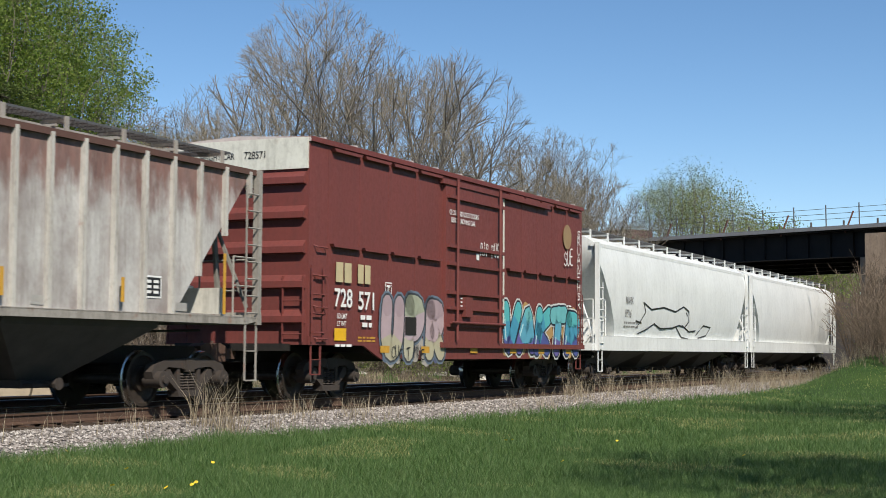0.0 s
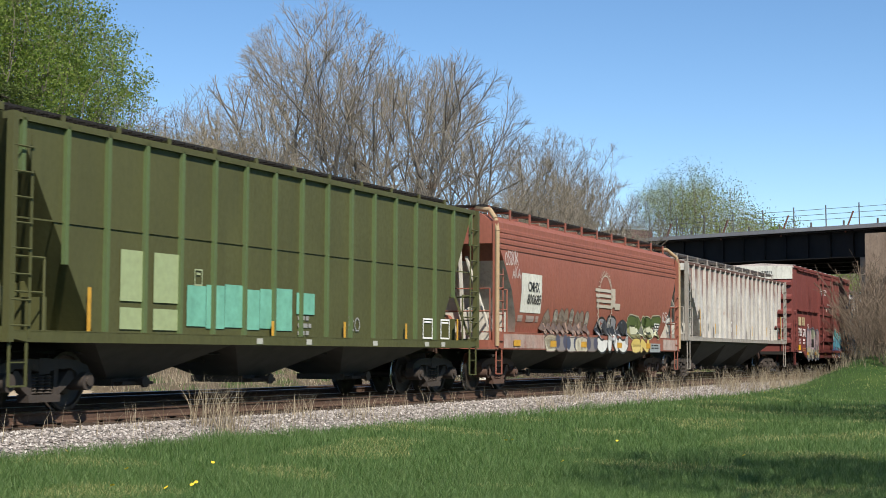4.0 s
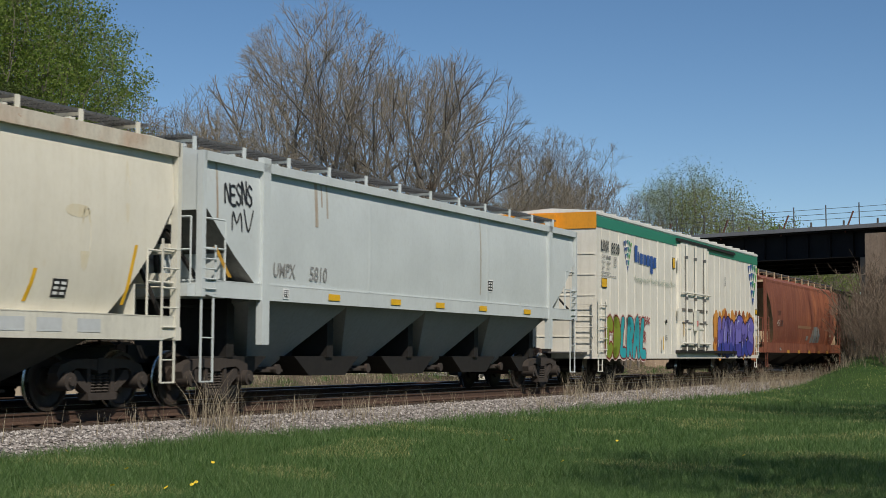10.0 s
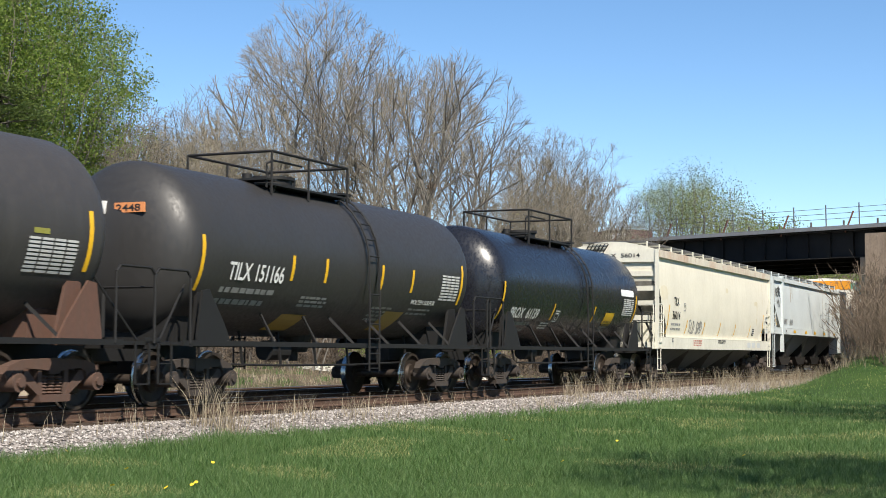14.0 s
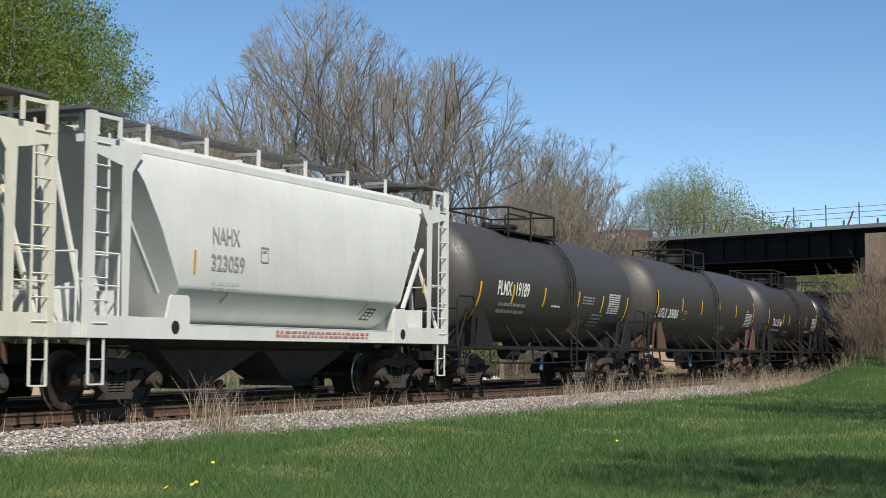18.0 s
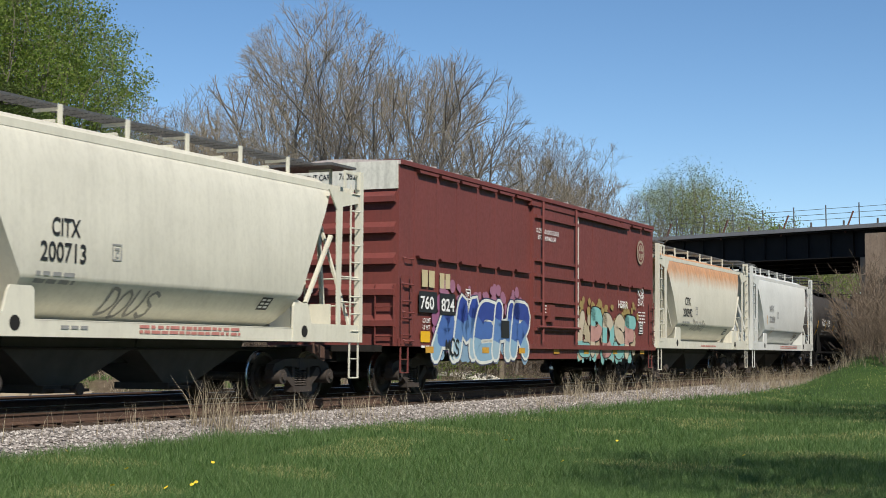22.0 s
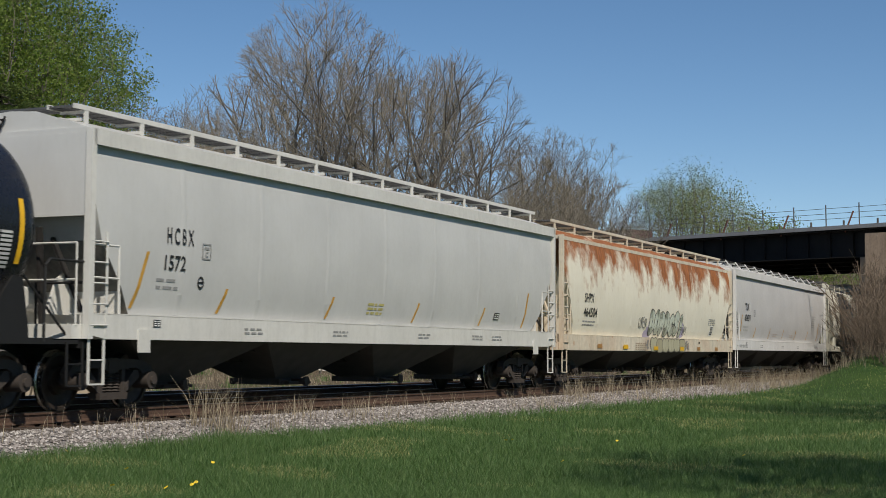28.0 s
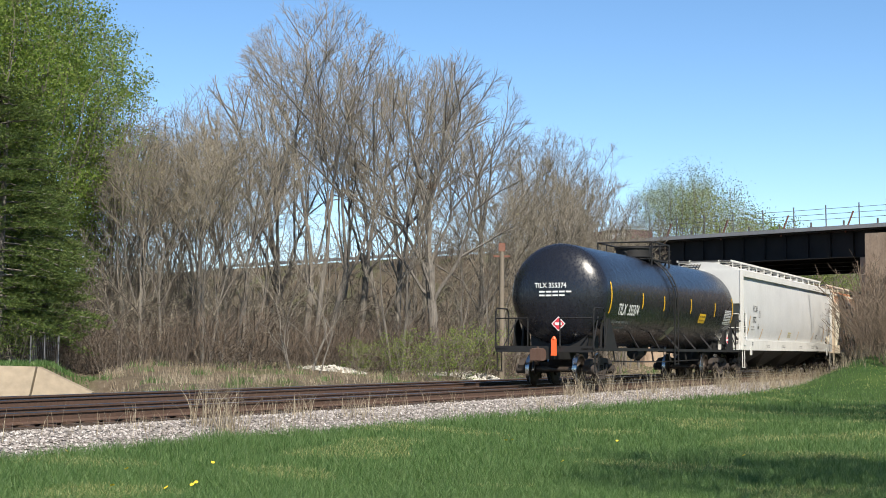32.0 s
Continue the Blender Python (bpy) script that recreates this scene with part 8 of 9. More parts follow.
# ---- plants ----
import collections
def bark(name, a, b2):
    mt, nt, b = material(name, 0.9, 0, 0.2)
    n1 = noise_node(nt, 3.0, (3, 3, 0.6), 6.0, 0.7)
    oi = nt.nodes.new("ShaderNodeObjectInfo")
    col = mix(nt, ramp(nt, n1, [(0.35, 0.0), (0.7, 1.0)]), a, b2)
    nt.links.new(mix(nt, math_node(nt, "MULTIPLY", oi.outputs["Random"], 0.35), col, scaled(a, 0.6)), b.inputs["Base Color"])
    bump(nt, b, n1, 0.5, 0.03)
    return mt


def leafmat(name, c0, c1, c2, trans=0.5):
    mt, nt, b = material(name, 0.55, 0, 0.3)
    g = nt.nodes.new("ShaderNodeNewGeometry")
    nt.links.new(ramp(nt, g.outputs["Random Per Island"], [(0.0, c0), (0.5, c1), (1.0, c2)]), b.inputs["Base Color"])
    tr = nt.nodes.new("ShaderNodeBsdfTranslucent")
    nt.links.new(ramp(nt, g.outputs["Random Per Island"], [(0.0, scaled(c0, 1.3)), (1.0, scaled(c2, 1.3))]), tr.inputs[0])
    ms = nt.nodes.new("ShaderNodeMixShader")
    ms.inputs[0].default_value = trans
    nt.links.new(b.outputs[0], ms.inputs[1])
    nt.links.new(tr.outputs[0], ms.inputs[2])
    nt.links.new(ms.outputs[0], nt.nodes["Material Output"].inputs[0])
    return mt


BARK = bark("grey_bark", (0.095, 0.084, 0.072), (0.24, 0.218, 0.188))
TWIG = bark("pale_twigs", (0.13, 0.113, 0.088), (0.33, 0.295, 0.235))
TWIGRED = bark("reddish_stems", (0.1, 0.075, 0.055), (0.22, 0.17, 0.125))
LEAF = leafmat("spring_leaves", (0.07, 0.125, 0.016), (0.14, 0.21, 0.035), (0.25, 0.31, 0.075))
LEAFFAR = leafmat("pale_new_leaves", (0.13, 0.17, 0.03), (0.21, 0.25, 0.06), (0.3, 0.32, 0.11))
BRUSHBARK = bark("dark_brush_stems", (0.045, 0.036, 0.03), (0.17, 0.143, 0.118))
BUD = leafmat("buds", (0.2, 0.2, 0.07), (0.27, 0.25, 0.1), (0.3, 0.24, 0.13))
NEEDLE = leafmat("pine_needles", (0.04, 0.07, 0.02), (0.08, 0.125, 0.032), (0.165, 0.205, 0.055), 0.3)
DRY = leafmat("dry_grass", (0.2, 0.16, 0.11), (0.3, 0.25, 0.175), (0.42, 0.36, 0.26), 0.3)


class Plant:
    def __init__(self, seed):
        self.r = random.Random(seed)
        self.wood, self.twig, self.tips = M(), M(), []

    def limb(self, p, d, length, r0, r1, segs, sides, wob, lift):
        """A bending tapered stem; returns its points with directions."""
        r = self.r
        pts = [(p.copy(), d.copy())]
        step = length / segs
        for k in range(segs):
            d = (d + Vector((r.gauss(0, wob), r.gauss(0, wob), r.gauss(0, wob * 0.6) + lift))).normalized()
            p = p + d * step
            pts.append((p.copy(), d.copy()))
        m = self.wood if sides > 3 else self.twig
        rings = []
        for k, (q, dd) in enumerate(pts):
            rad = r0 + (r1 - r0) * k / segs
            u = Vector((0, 0, 1)) if abs(dd.z) < 0.9 else Vector((1, 0, 0))
            a = dd.cross(u).normalized()
            b = dd.cross(a)
            rings.append([tuple(q + rad * (math.cos(6.2832 * j / sides) * a + math.sin(6.2832 * j / sides) * b)) for j in range(sides)])
        m.rings(rings, caps=False)
        return pts


def leaf_cloud(tips, per, size, near, seed):
    """Small leaf blades scattered round the twig ends."""
    rs = np.random.RandomState(seed)
    n = len(tips) * per
    c = np.repeat(np.array([tuple(t) for t in tips]), per, axis=0) + rs.normal(0, near, (n, 3))
    a = rs.normal(0, 1, (n, 3))
    a /= np.linalg.norm(a, axis=1)[:, None]
    b = np.cross(a, rs.normal(0, 1, (n, 3)))
    b /= np.linalg.norm(b, axis=1)[:, None] + 1e-9
    s = (size * rs.uniform(0.6, 1.3, n))[:, None]
    v = np.stack([c - a * s * 0.5, c + b * s * 0.3, c + a * s * 0.5, c - b * s * 0.3], axis=1)
    m = M()
    m.v = v.reshape(-1, 3).tolist()
    m.f = (np.arange(n)[:, None] * 4 + np.arange(4)).tolist()
    return m


def smoothstep_env(f):
    """Crown half-width against height: narrow fork, broad middle, rounded top."""
    lo = min(1.0, 0.16 + (f / 0.6) ** 0.9 * 0.84)
    hi = math.sqrt(max(0.0, 1 - max(0.0, (f - 0.5) / 0.5) ** 1.7))
    return lo * hi


def colonize(seed, height, z0, R, roots, count, step=0.24, reach=2.4, kill=0.38, rise=0.22, tip=0.0047, cap=7500, wander=0.17, twigs=1.9, env=smoothstep_env, fan=0):
    """A branching skeleton that grows towards scattered points of its crown."""
    rs = np.random.RandomState(seed)
    pts = []
    while len(pts) < count:
        f = rs.uniform(0, 1)
        w = env(f)
        a, q = rs.uniform(0, 6.283), math.sqrt(rs.uniform(0, 1))
        if rs.rand() < max(w, 0.12):
            lump = 1 + 0.45 * noise.noise((math.cos(a) * 1.6, math.sin(a) * 1.6, f * 4 + seed))
            f *= 1 + 0.3 * noise.noise((math.cos(a) * 1.3 * q, math.sin(a) * 1.3 * q, seed * 1.7)) * f
            pts.append((R * w * q * lump * math.cos(a), R * w * q * lump * math.sin(a), z0 + min(f, 1.06) * (height - z0)))
    att = np.array(pts)
    pos, par = [], []
    for k in range(roots):
        a = rs.uniform(0, 6.283)
        r = 0.0 if roots == 1 else R * 0.16 * rs.uniform(0.3, 1)
        p = np.array((r * math.cos(a), r * math.sin(a), -0.4))
        d = np.array((rs.normal(0, 0.1), rs.normal(0, 0.1), 1.0))
        prev = -1
        while p[2] < z0 * rs.uniform(0.8, 1.1):
            pos.append(p.copy())
            par.append(prev)
            prev = len(pos) - 1
            d += np.array((rs.normal(0, 0.09), rs.normal(0, 0.09), 0.05))
            p = p + d / np.linalg.norm(d) * step * 1.4
        pos.append(p.copy())
        par.append(prev)
        fork = len(pos) - 1
        for j in range(fan):
            a, t = 6.283 * (j + rs.uniform(-0.3, 0.3)) / fan, radians(rs.uniform(10, 46))
            d = np.array((math.sin(t) * math.cos(a), math.sin(t) * math.sin(a), math.cos(t)))
            up = max(0, fork - rs.randint(0, 7))
            p, prev = pos[up].copy(), up
            for _ in range(int(R * rs.uniform(0.5, 0.95) / step)):
                d = d + rs.normal(0, 0.08, 3) + np.array((0, 0, 0.03))
                p = p + d / np.linalg.norm(d) * step
                pos.append(p.copy())
                par.append(prev)
                prev = len(pos) - 1
    P = np.array(pos)
    D = np.linalg.norm(att[:, None] - P[None], axis=2)
    near, dist = D.argmin(1), D.min(1)
    reach0 = height
    for it in range(160):
        act = dist < (reach0 if it < (3 if fan else 10) else reach)
        if not act.any() or len(pos) > cap:
            break
        idx = near[act]
        v = att[act] - P[idx]
        v /= np.linalg.norm(v, axis=1)[:, None] + 1e-9
        acc = np.zeros_like(P)
        np.add.at(acc, idx, v)
        u = np.unique(idx)
        g = acc[u]
        g /= np.linalg.norm(g, axis=1)[:, None] + 1e-9
        g += rs.normal(0, wander, g.shape) + np.array((0, 0, rise))
        g /= np.linalg.norm(g, axis=1)[:, None]
        q = P[u] + g * step
        base = len(pos)
        pos += list(q)
        par += list(u)
        P = np.array(pos)
        D = np.linalg.norm(att[:, None] - q[None], axis=2)
        j, dm = D.argmin(1), D.min(1)
        b = dm < dist
        near[b], dist[b] = base + j[b], dm[b]
        live = dist > kill
        att, near, dist = att[live], near[live], dist[live]
        if not len(att):
            break
    n0 = len(pos)
    kids = collections.Counter(par)
    ext = []
    for i in range(n0):
        if kids.get(i, 0) <= 1 and P[i][2] > z0 * 0.6:
            for _ in range(rs.poisson(twigs if kids.get(i, 0) == 0 else twigs * 0.4)):
                d = P[i] - P[par[i]] if par[i] >= 0 else np.array((0, 0, 1.0))
                d = d / (np.linalg.norm(d) + 1e-9) + rs.normal(0, 0.55, 3) + np.array((0, 0, 0.25))
                a = P[i] + d / np.linalg.norm(d) * rs.uniform(0.12, 0.32)
                d = d + rs.normal(0, 0.5, 3) + np.array((0, 0, 0.3))
                ext.append((i, a, a + d / np.linalg.norm(d) * rs.uniform(0.12, 0.3)))
    for i, a, b in ext:
        pos += [a, b]
        par += [i, len(pos) - 2]
    n = len(pos)
    first = {}
    for i in range(n):
        if par[i] >= 0:
            first.setdefault(par[i], i)
    mid_ids = np.array([i for i in range(n) if par[i] >= 0 and i in first])
    up_ids, down_ids = np.array([par[i] for i in mid_ids]), np.array([first[i] for i in mid_ids])
    for _ in range(3):
        Q = np.array(pos)
        Q[mid_ids] = 0.5 * Q[mid_ids] + 0.25 * (Q[up_ids] + Q[down_ids])
        pos = list(Q)
    area = np.zeros(n)
    heavy = np.full(n, -1)
    best = np.zeros(n)
    for i in range(n - 1, -1, -1):
        area[i] = max(area[i], tip ** 2.25)
        if par[i] >= 0:
            area[par[i]] += area[i]
            if area[i] > best[par[i]]:
                best[par[i]], heavy[par[i]] = area[i], i
    rad = area ** (1 / 2.25)
    wood, twig, tips = M(), M(), [Vector(pos[i]) for i in range(n) if heavy[i] < 0]
    for i in range(n):
        if par[i] >= 0 and heavy[par[i]] == i:
            continue
        chain = [i]
        while heavy[chain[-1]] >= 0:
            chain.append(heavy[chain[-1]])
        if par[i] >= 0:
            chain.insert(0, par[i])
        if len(chain) < 2:
            continue
        thick = rad[chain[1]] > 0.026
        sides = 6 if rad[chain[1]] > 0.06 else 4 if thick else 3
        rings = []
        for k, c in enumerate(chain):
            d = Vector(pos[chain[min(k + 1, len(chain) - 1)]]) - Vector(pos[chain[max(k - 1, 0)]])
            d.normalize()
            u = Vector((0.3, 1, 0)) if abs(d.z) > 0.5 else Vector((0, 0, 1))
            a = d.cross(u).normalized()
            b = d.cross(a)
            r = float(rad[c] if k or par[i] < 0 else rad[chain[1]])
            c = Vector(pos[c])
            rings.append([tuple(c + r * (math.cos(6.2832 * j / sides) * a + math.sin(6.2832 * j / sides) * b)) for j in range(sides)])
        (wood if thick else twig).rings(rings, caps=False)
    return wood, twig, tips


def grown(label, seed, height, z0, R, roots, count, leaf=None, per=0, size=0.1, near=0.2, category="tree", name="tree", mats=None, **kw):
    wood, twig, tips = colonize(seed, height, z0, R, roots, count, **kw)
    ob = new(name)
    tagged(ob, label, category)
    mats = mats or (BARK, TWIG)
    if wood.v:
        part("trunk", fast_mesh(wood, "trunk", mats[0]), None, ob)
    part("crown", fast_mesh(twig, "crown", mats[1]), None, ob)
    if leaf:
        part("foliage", fast_mesh(leaf_cloud(tips, per, size, near, seed), "foliage", leaf), None, ob)
    return ob


def put(x, y, rz=0, dz=0.0, sc=1.0):
    return Matrix.Translation((x, y, ground(x, y) + dz - 0.1)) @ Matrix.Rotation(radians(rz), 4, "Z") @ Matrix.Scale(sc, 4)


def at_px(px, dist):
    return (px - 784) / 2683.5 * dist, dist


def place_tree(ob, px, dist, rz=0, sc=1.0, dz=0.0, copy=True):
    x, y = at_px(px, dist)
    m4 = put(x, y, rz, dz, sc)
    if not copy:
        ob.matrix_world = m4
        return ob
    o = copy_thing(ob, m4)
    o.matrix_world = m4
    return o


def bushy(f):
    return min(1.0, 0.45 + f * 1.1) * math.sqrt(max(0.0, 1 - max(0.0, (f - 0.55) / 0.45) ** 2.6))


def sprout(P, pts, length, r0, r1, level, prm, start=0.15):
    """Side branches along a limb, each with its own finer branches."""
    rnd = P.r
    spacing, ratio, wob, lift = prm[level]
    n = max(1, int(length * (1 - start) / spacing))
    turn = rnd.uniform(0, 6.28)
    for k in range(n):
        f = start + (1 - start) * (k + rnd.random()) / n
        i = min(int(f * (len(pts) - 1)), len(pts) - 2)
        g = f * (len(pts) - 1) - i
        p = pts[i][0].lerp(pts[i + 1][0], g)
        d = pts[i][1].lerp(pts[i + 1][1], g).normalized()
        turn += 2.4 + rnd.uniform(-0.5, 0.5)
        u = d.cross(Vector((0.31, 0.22, 0.92)) if abs(d.z) < 0.8 else Vector((1, 0.2, 0))).normalized()
        w = d.cross(u)
        ang = radians(rnd.uniform(26, 56))
        nd = d * math.cos(ang) + (u * math.cos(turn) + w * math.sin(turn)) * math.sin(ang)
        nd.z += 0.12
        nd.normalize()
        ln = length * ratio * (1.0 - 0.55 * f) * rnd.uniform(0.55, 1.2)
        if ln < 0.16:
            continue
        rl = r0 + (r1 - r0) * f
        ra = max(min(rl * 0.62, 0.011 * ln ** 1.1 + 0.0035), TIP)
        sub = P.limb(p, nd, ln, ra, max(ra * 0.4, TIP * 0.8), max(2, min(7, int(ln / 0.3))), 4 if ra > 0.03 else 3, wob, lift)
        if level + 1 < len(prm):
            sprout(P, sub, ln, ra, max(ra * 0.4, TIP), level + 1, prm)
        else:
            P.tips.append(sub[-1][0])


TIP = 0.0062
WILD = ((0.34, 0.42, 0.2, 0.0), (0.26, 0.5, 0.28, 0.0))


def branchy(label, seed, height, fork, R, limbs, r0=0.17, stems=1, lean=0.06, tilt=(12, 46), prm=WILD, wob=0.07, lift=0.016, foot=0.0, leaf=None, per=0, size=0.08, near=0.1, category="tree", name="tree", mats=None, start=0.2, forks=0):
    """A bare tree or thicket: trunks that part into limbs, limbs into branches, branches into twigs."""
    P = Plant(seed)
    rnd = P.r
    for q in range(stems):
        a0 = 6.283 * (q + rnd.uniform(-0.3, 0.3)) / stems
        off = Vector((math.cos(a0), math.sin(a0), 0)) * foot * rnd.uniform(0.4, 1)
        d = (Vector((math.cos(a0), math.sin(a0), 0)) * (lean if stems > 1 else 0) + Vector((rnd.gauss(0, 0.04), rnd.gauss(0, 0.04), 1))).normalized()
        hs = height * (1 if q == 0 else rnd.uniform(0.72, 0.98))
        rr = r0 * (1 if q == 0 else rnd.uniform(0.6, 0.95))
        fk = fork * rnd.uniform(0.85, 1.15)
        trunk = P.limb(off + Vector((0, 0, -0.4)), d, fk + 0.4, rr, rr * 0.8, max(4, int(fk / 0.6)), 7, 0.035, 0.01)
        n = max(1, round(limbs / stems))
        for k in range(n + 1):
            f = 1.0 if k == 0 else rnd.uniform(0.66, 1.0)
            i = min(int(f * (len(trunk) - 1)), len(trunk) - 1)
            p = trunk[i][0]
            a = a0 + 6.283 * (k + rnd.uniform(-0.25, 0.25)) / n
            t = radians(rnd.uniform(2, 9) if k == 0 else rnd.uniform(*tilt))
            dd = Vector((math.sin(t) * math.cos(a), math.sin(t) * math.sin(a), math.cos(t)))
            reach = min((hs - p.z) / math.cos(t), R / max(math.sin(t), 0.12)) * (0.98 if k == 0 else rnd.uniform(0.82, 1.02))
            ra = rr * (0.55 if k == 0 else rnd.uniform(0.28, 0.44))
            pts = P.limb(p, dd, reach, ra, 0.012, max(5, int(reach / 0.5)), 5, wob, lift)
            sprout(P, pts, reach, ra, 0.012, 0, prm, start)
            for _ in range(forks if k else forks + 1):
                f = rnd.uniform(0.2, 0.7)
                i = min(int(f * (len(pts) - 1)), len(pts) - 2)
                q2, d2 = pts[i]
                dv = (d2 + Vector((rnd.gauss(0, 0.3), rnd.gauss(0, 0.3), rnd.gauss(0.05, 0.12)))).normalized()
                room = min(hs * rnd.uniform(0.9, 1.0) - q2.z, reach * (1 - f) * 1.25)
                if room > 0.8:
                    rb = (ra + (0.012 - ra) * f) * 0.66
                    sub = P.limb(q2, dv, room, rb, 0.01, max(4, int(room / 0.5)), 4, wob, lift)
                    sprout(P, sub, room * 1.25, rb, 0.01, 0, prm, start)
    mats = mats or (BARK, TWIG)
    if category != "tree":
        m = M()
        m.add(P.wood.v, P.wood.f, 0).add(P.twig.v, P.twig.f, 1)
        return tagged(new(name, fast_mesh(m, name, list(mats))), label, category, kind="stuff")
    ob = new(name)
    tagged(ob, label, category)
    part("trunk", fast_mesh(P.wood, "trunk", mats[0]), None, ob)
    part("crown", fast_mesh(P.twig, "crown", mats[1]), None, ob)
    if leaf:
        part("foliage", fast_mesh(leaf_cloud(P.tips, per, size, near, seed), "foliage", leaf), None, ob)
    return ob


TWIGS = ((0.2, 0.72, 0.1, 0.03), (0.17, 0.5, 0.14, 0.04))
SPRAY = ((0.17, 0.75, 0.14, 0.02), (0.14, 0.55, 0.18, 0.03))


def forked(label, seed, height, fork, R, limbs=5, r0=0.19, stems=1, foot=0.0, lean=0.06, tilt=(14, 50), depth=4, first=0.24, prm=TWIGS, leaf=None, per=0, size=0.08, near=0.1):
    """A bare tree whose limbs part again and again inside a rounded crown."""
    P = Plant(seed)
    rnd = P.r
    base = fork * 0.7
    zc, half = (height + base) / 2, (height - base) / 2

    def room(p, d, ln):
        for _ in range(9):
            q = p + d * ln
            if (q.x * q.x + q.y * q.y) / (R * R) + ((q.z - zc) / half) ** 2 < 1:
                return ln
            ln *= 0.82
        return ln

    def grow(p, d, ln, r, lev):
        want = ln
        ln = room(p, d, ln)
        if ln < want * 0.3:
            ln, lev = max(ln, 0.5), depth
            r = min(r, 0.022)
        r = max(r, TIP)
        pts = P.limb(p, d, ln, r, TIP if lev >= depth else max(r * 0.68, TIP * 0.8), max(2, min(6, int(ln / 0.4))), 6 if r > 0.07 else 4 if r > 0.022 else 3, 0.075, 0.012)
        if lev:
            sprout(P, pts, max(ln, 0.9), r * 0.7, TIP, 0, prm, 0.3 if lev == 1 else 0.08)
        if lev >= depth:
            return
        q, dd = pts[-1]
        u = dd.cross(Vector((0.31, 0.22, 0.92)) if abs(dd.z) < 0.8 else Vector((1, 0.2, 0))).normalized()
        w = dd.cross(u)
        turn = rnd.uniform(0, 6.283)
        away = Vector((q.x, q.y, 0)) / max(R, 0.1)
        for k in range(3 if rnd.random() < 0.3 else 2):
            ang = radians(rnd.uniform(6, 20) if k == 0 else rnd.uniform(22, 44))
            az = turn + k * 2.6 + rnd.uniform(-0.4, 0.4)
            nd = dd * math.cos(ang) + (u * math.cos(az) + w * math.sin(az)) * math.sin(ang) + away * 0.12
            nd.z += 0.08
            grow(q, nd.normalized(), want * rnd.uniform(0.66, 0.9), r * (0.76 if k == 0 else rnd.uniform(0.52, 0.68)), lev + 1)

    for q in range(stems):
        a0 = 6.283 * (q + rnd.uniform(-0.3, 0.3)) / stems
        off = Vector((math.cos(a0), math.sin(a0), 0)) * foot * rnd.uniform(0.5, 1)
        d = Vector((math.cos(a0) * lean * (stems > 1) + rnd.gauss(0, 0.03), math.sin(a0) * lean * (stems > 1) + rnd.gauss(0, 0.03), 1)).normalized()
        rr = r0 * (1 if q == 0 else rnd.uniform(0.65, 0.95))
        fk = fork * rnd.uniform(0.85, 1.2)
        trunk = P.limb(off + Vector((0, 0, -0.4)), d, fk + 0.4, rr, rr * 0.78, max(4, int(fk / 0.5)), 8, 0.04, 0.008)
        n = max(2, round(limbs / stems))
        for k in range(n + 1):
            p, td = trunk[-1 if k < 2 else rnd.randint(len(trunk) * 2 // 3, len(trunk) - 1)]
            a = a0 + 6.283 * (k + rnd.uniform(-0.25, 0.25)) / n
            t = radians(rnd.uniform(2, 10) if k == 0 else rnd.uniform(*tilt))
            dd = (Vector((math.sin(t) * math.cos(a), math.sin(t) * math.sin(a), math.cos(t))) + td * 0.25).normalized()
            grow(p, dd, (height - fork) * first * rnd.uniform(0.85, 1.25), rr * (0.55 if k == 0 else rnd.uniform(0.32, 0.46)), 0)
        # dead side shoots on the trunk
        sprout(P, trunk, 2.2, rr * 0.3, TIP, 0, ((0.5, 0.4, 0.12, 0.0), (0.3, 0.5, 0.2, 0.0)), 0.35)
    ob = tagged(new("tree"), label, "tree")
    part("trunk", fast_mesh(P.wood, "trunk", BARK), None, ob)
    part("crown", fast_mesh(P.twig, "crown", TWIG), None, ob)
    if leaf:
        part("foliage", fast_mesh(leaf_cloud(P.tips, per, size, near, seed), "foliage", leaf), None, ob)
    return ob


# tall bare trees with spreading crowns, thinner bare trees, brush
big = [forked("tall leafless broad-crowned tree with grey bark", 11, 15.4, 4.6, 3.9, 6, 0.23, depth=5, tilt=(16, 46)),
       forked("tall leafless tree with several upright limbs", 12, 16.2, 4.2, 3.5, 7, 0.17, 3, 0.6, 0.07, depth=5, tilt=(10, 40)),
       forked("tall leafless forked tree with fine pale twigs", 13, 15.4, 4.4, 3.5, 6, 0.18, 2, 0.45, 0.08, depth=5, tilt=(12, 44))]
mid = [forked("slender leafless tree with dense fine twigs", 21, 12.2, 3.2, 2.2, 5, 0.1, 2, 0.4, 0.06, prm=SPRAY),
       forked("leafless multi-stemmed tree with upright stems", 22, 11.8, 2.8, 2.4, 8, 0.085, 4, 0.8, 0.1, prm=SPRAY),
       forked("slender leafless tree with swelling buds", 23, 12.2, 3.0, 2.1, 5, 0.09, 2, 0.4, 0.06, prm=SPRAY, leaf=BUD, per=1, size=0.06, near=0.05),
       forked("open leafless tree with long crooked limbs", 24, 11.6, 3.0, 3.0, 5, 0.13, tilt=(20, 56), prm=TWIGS)]
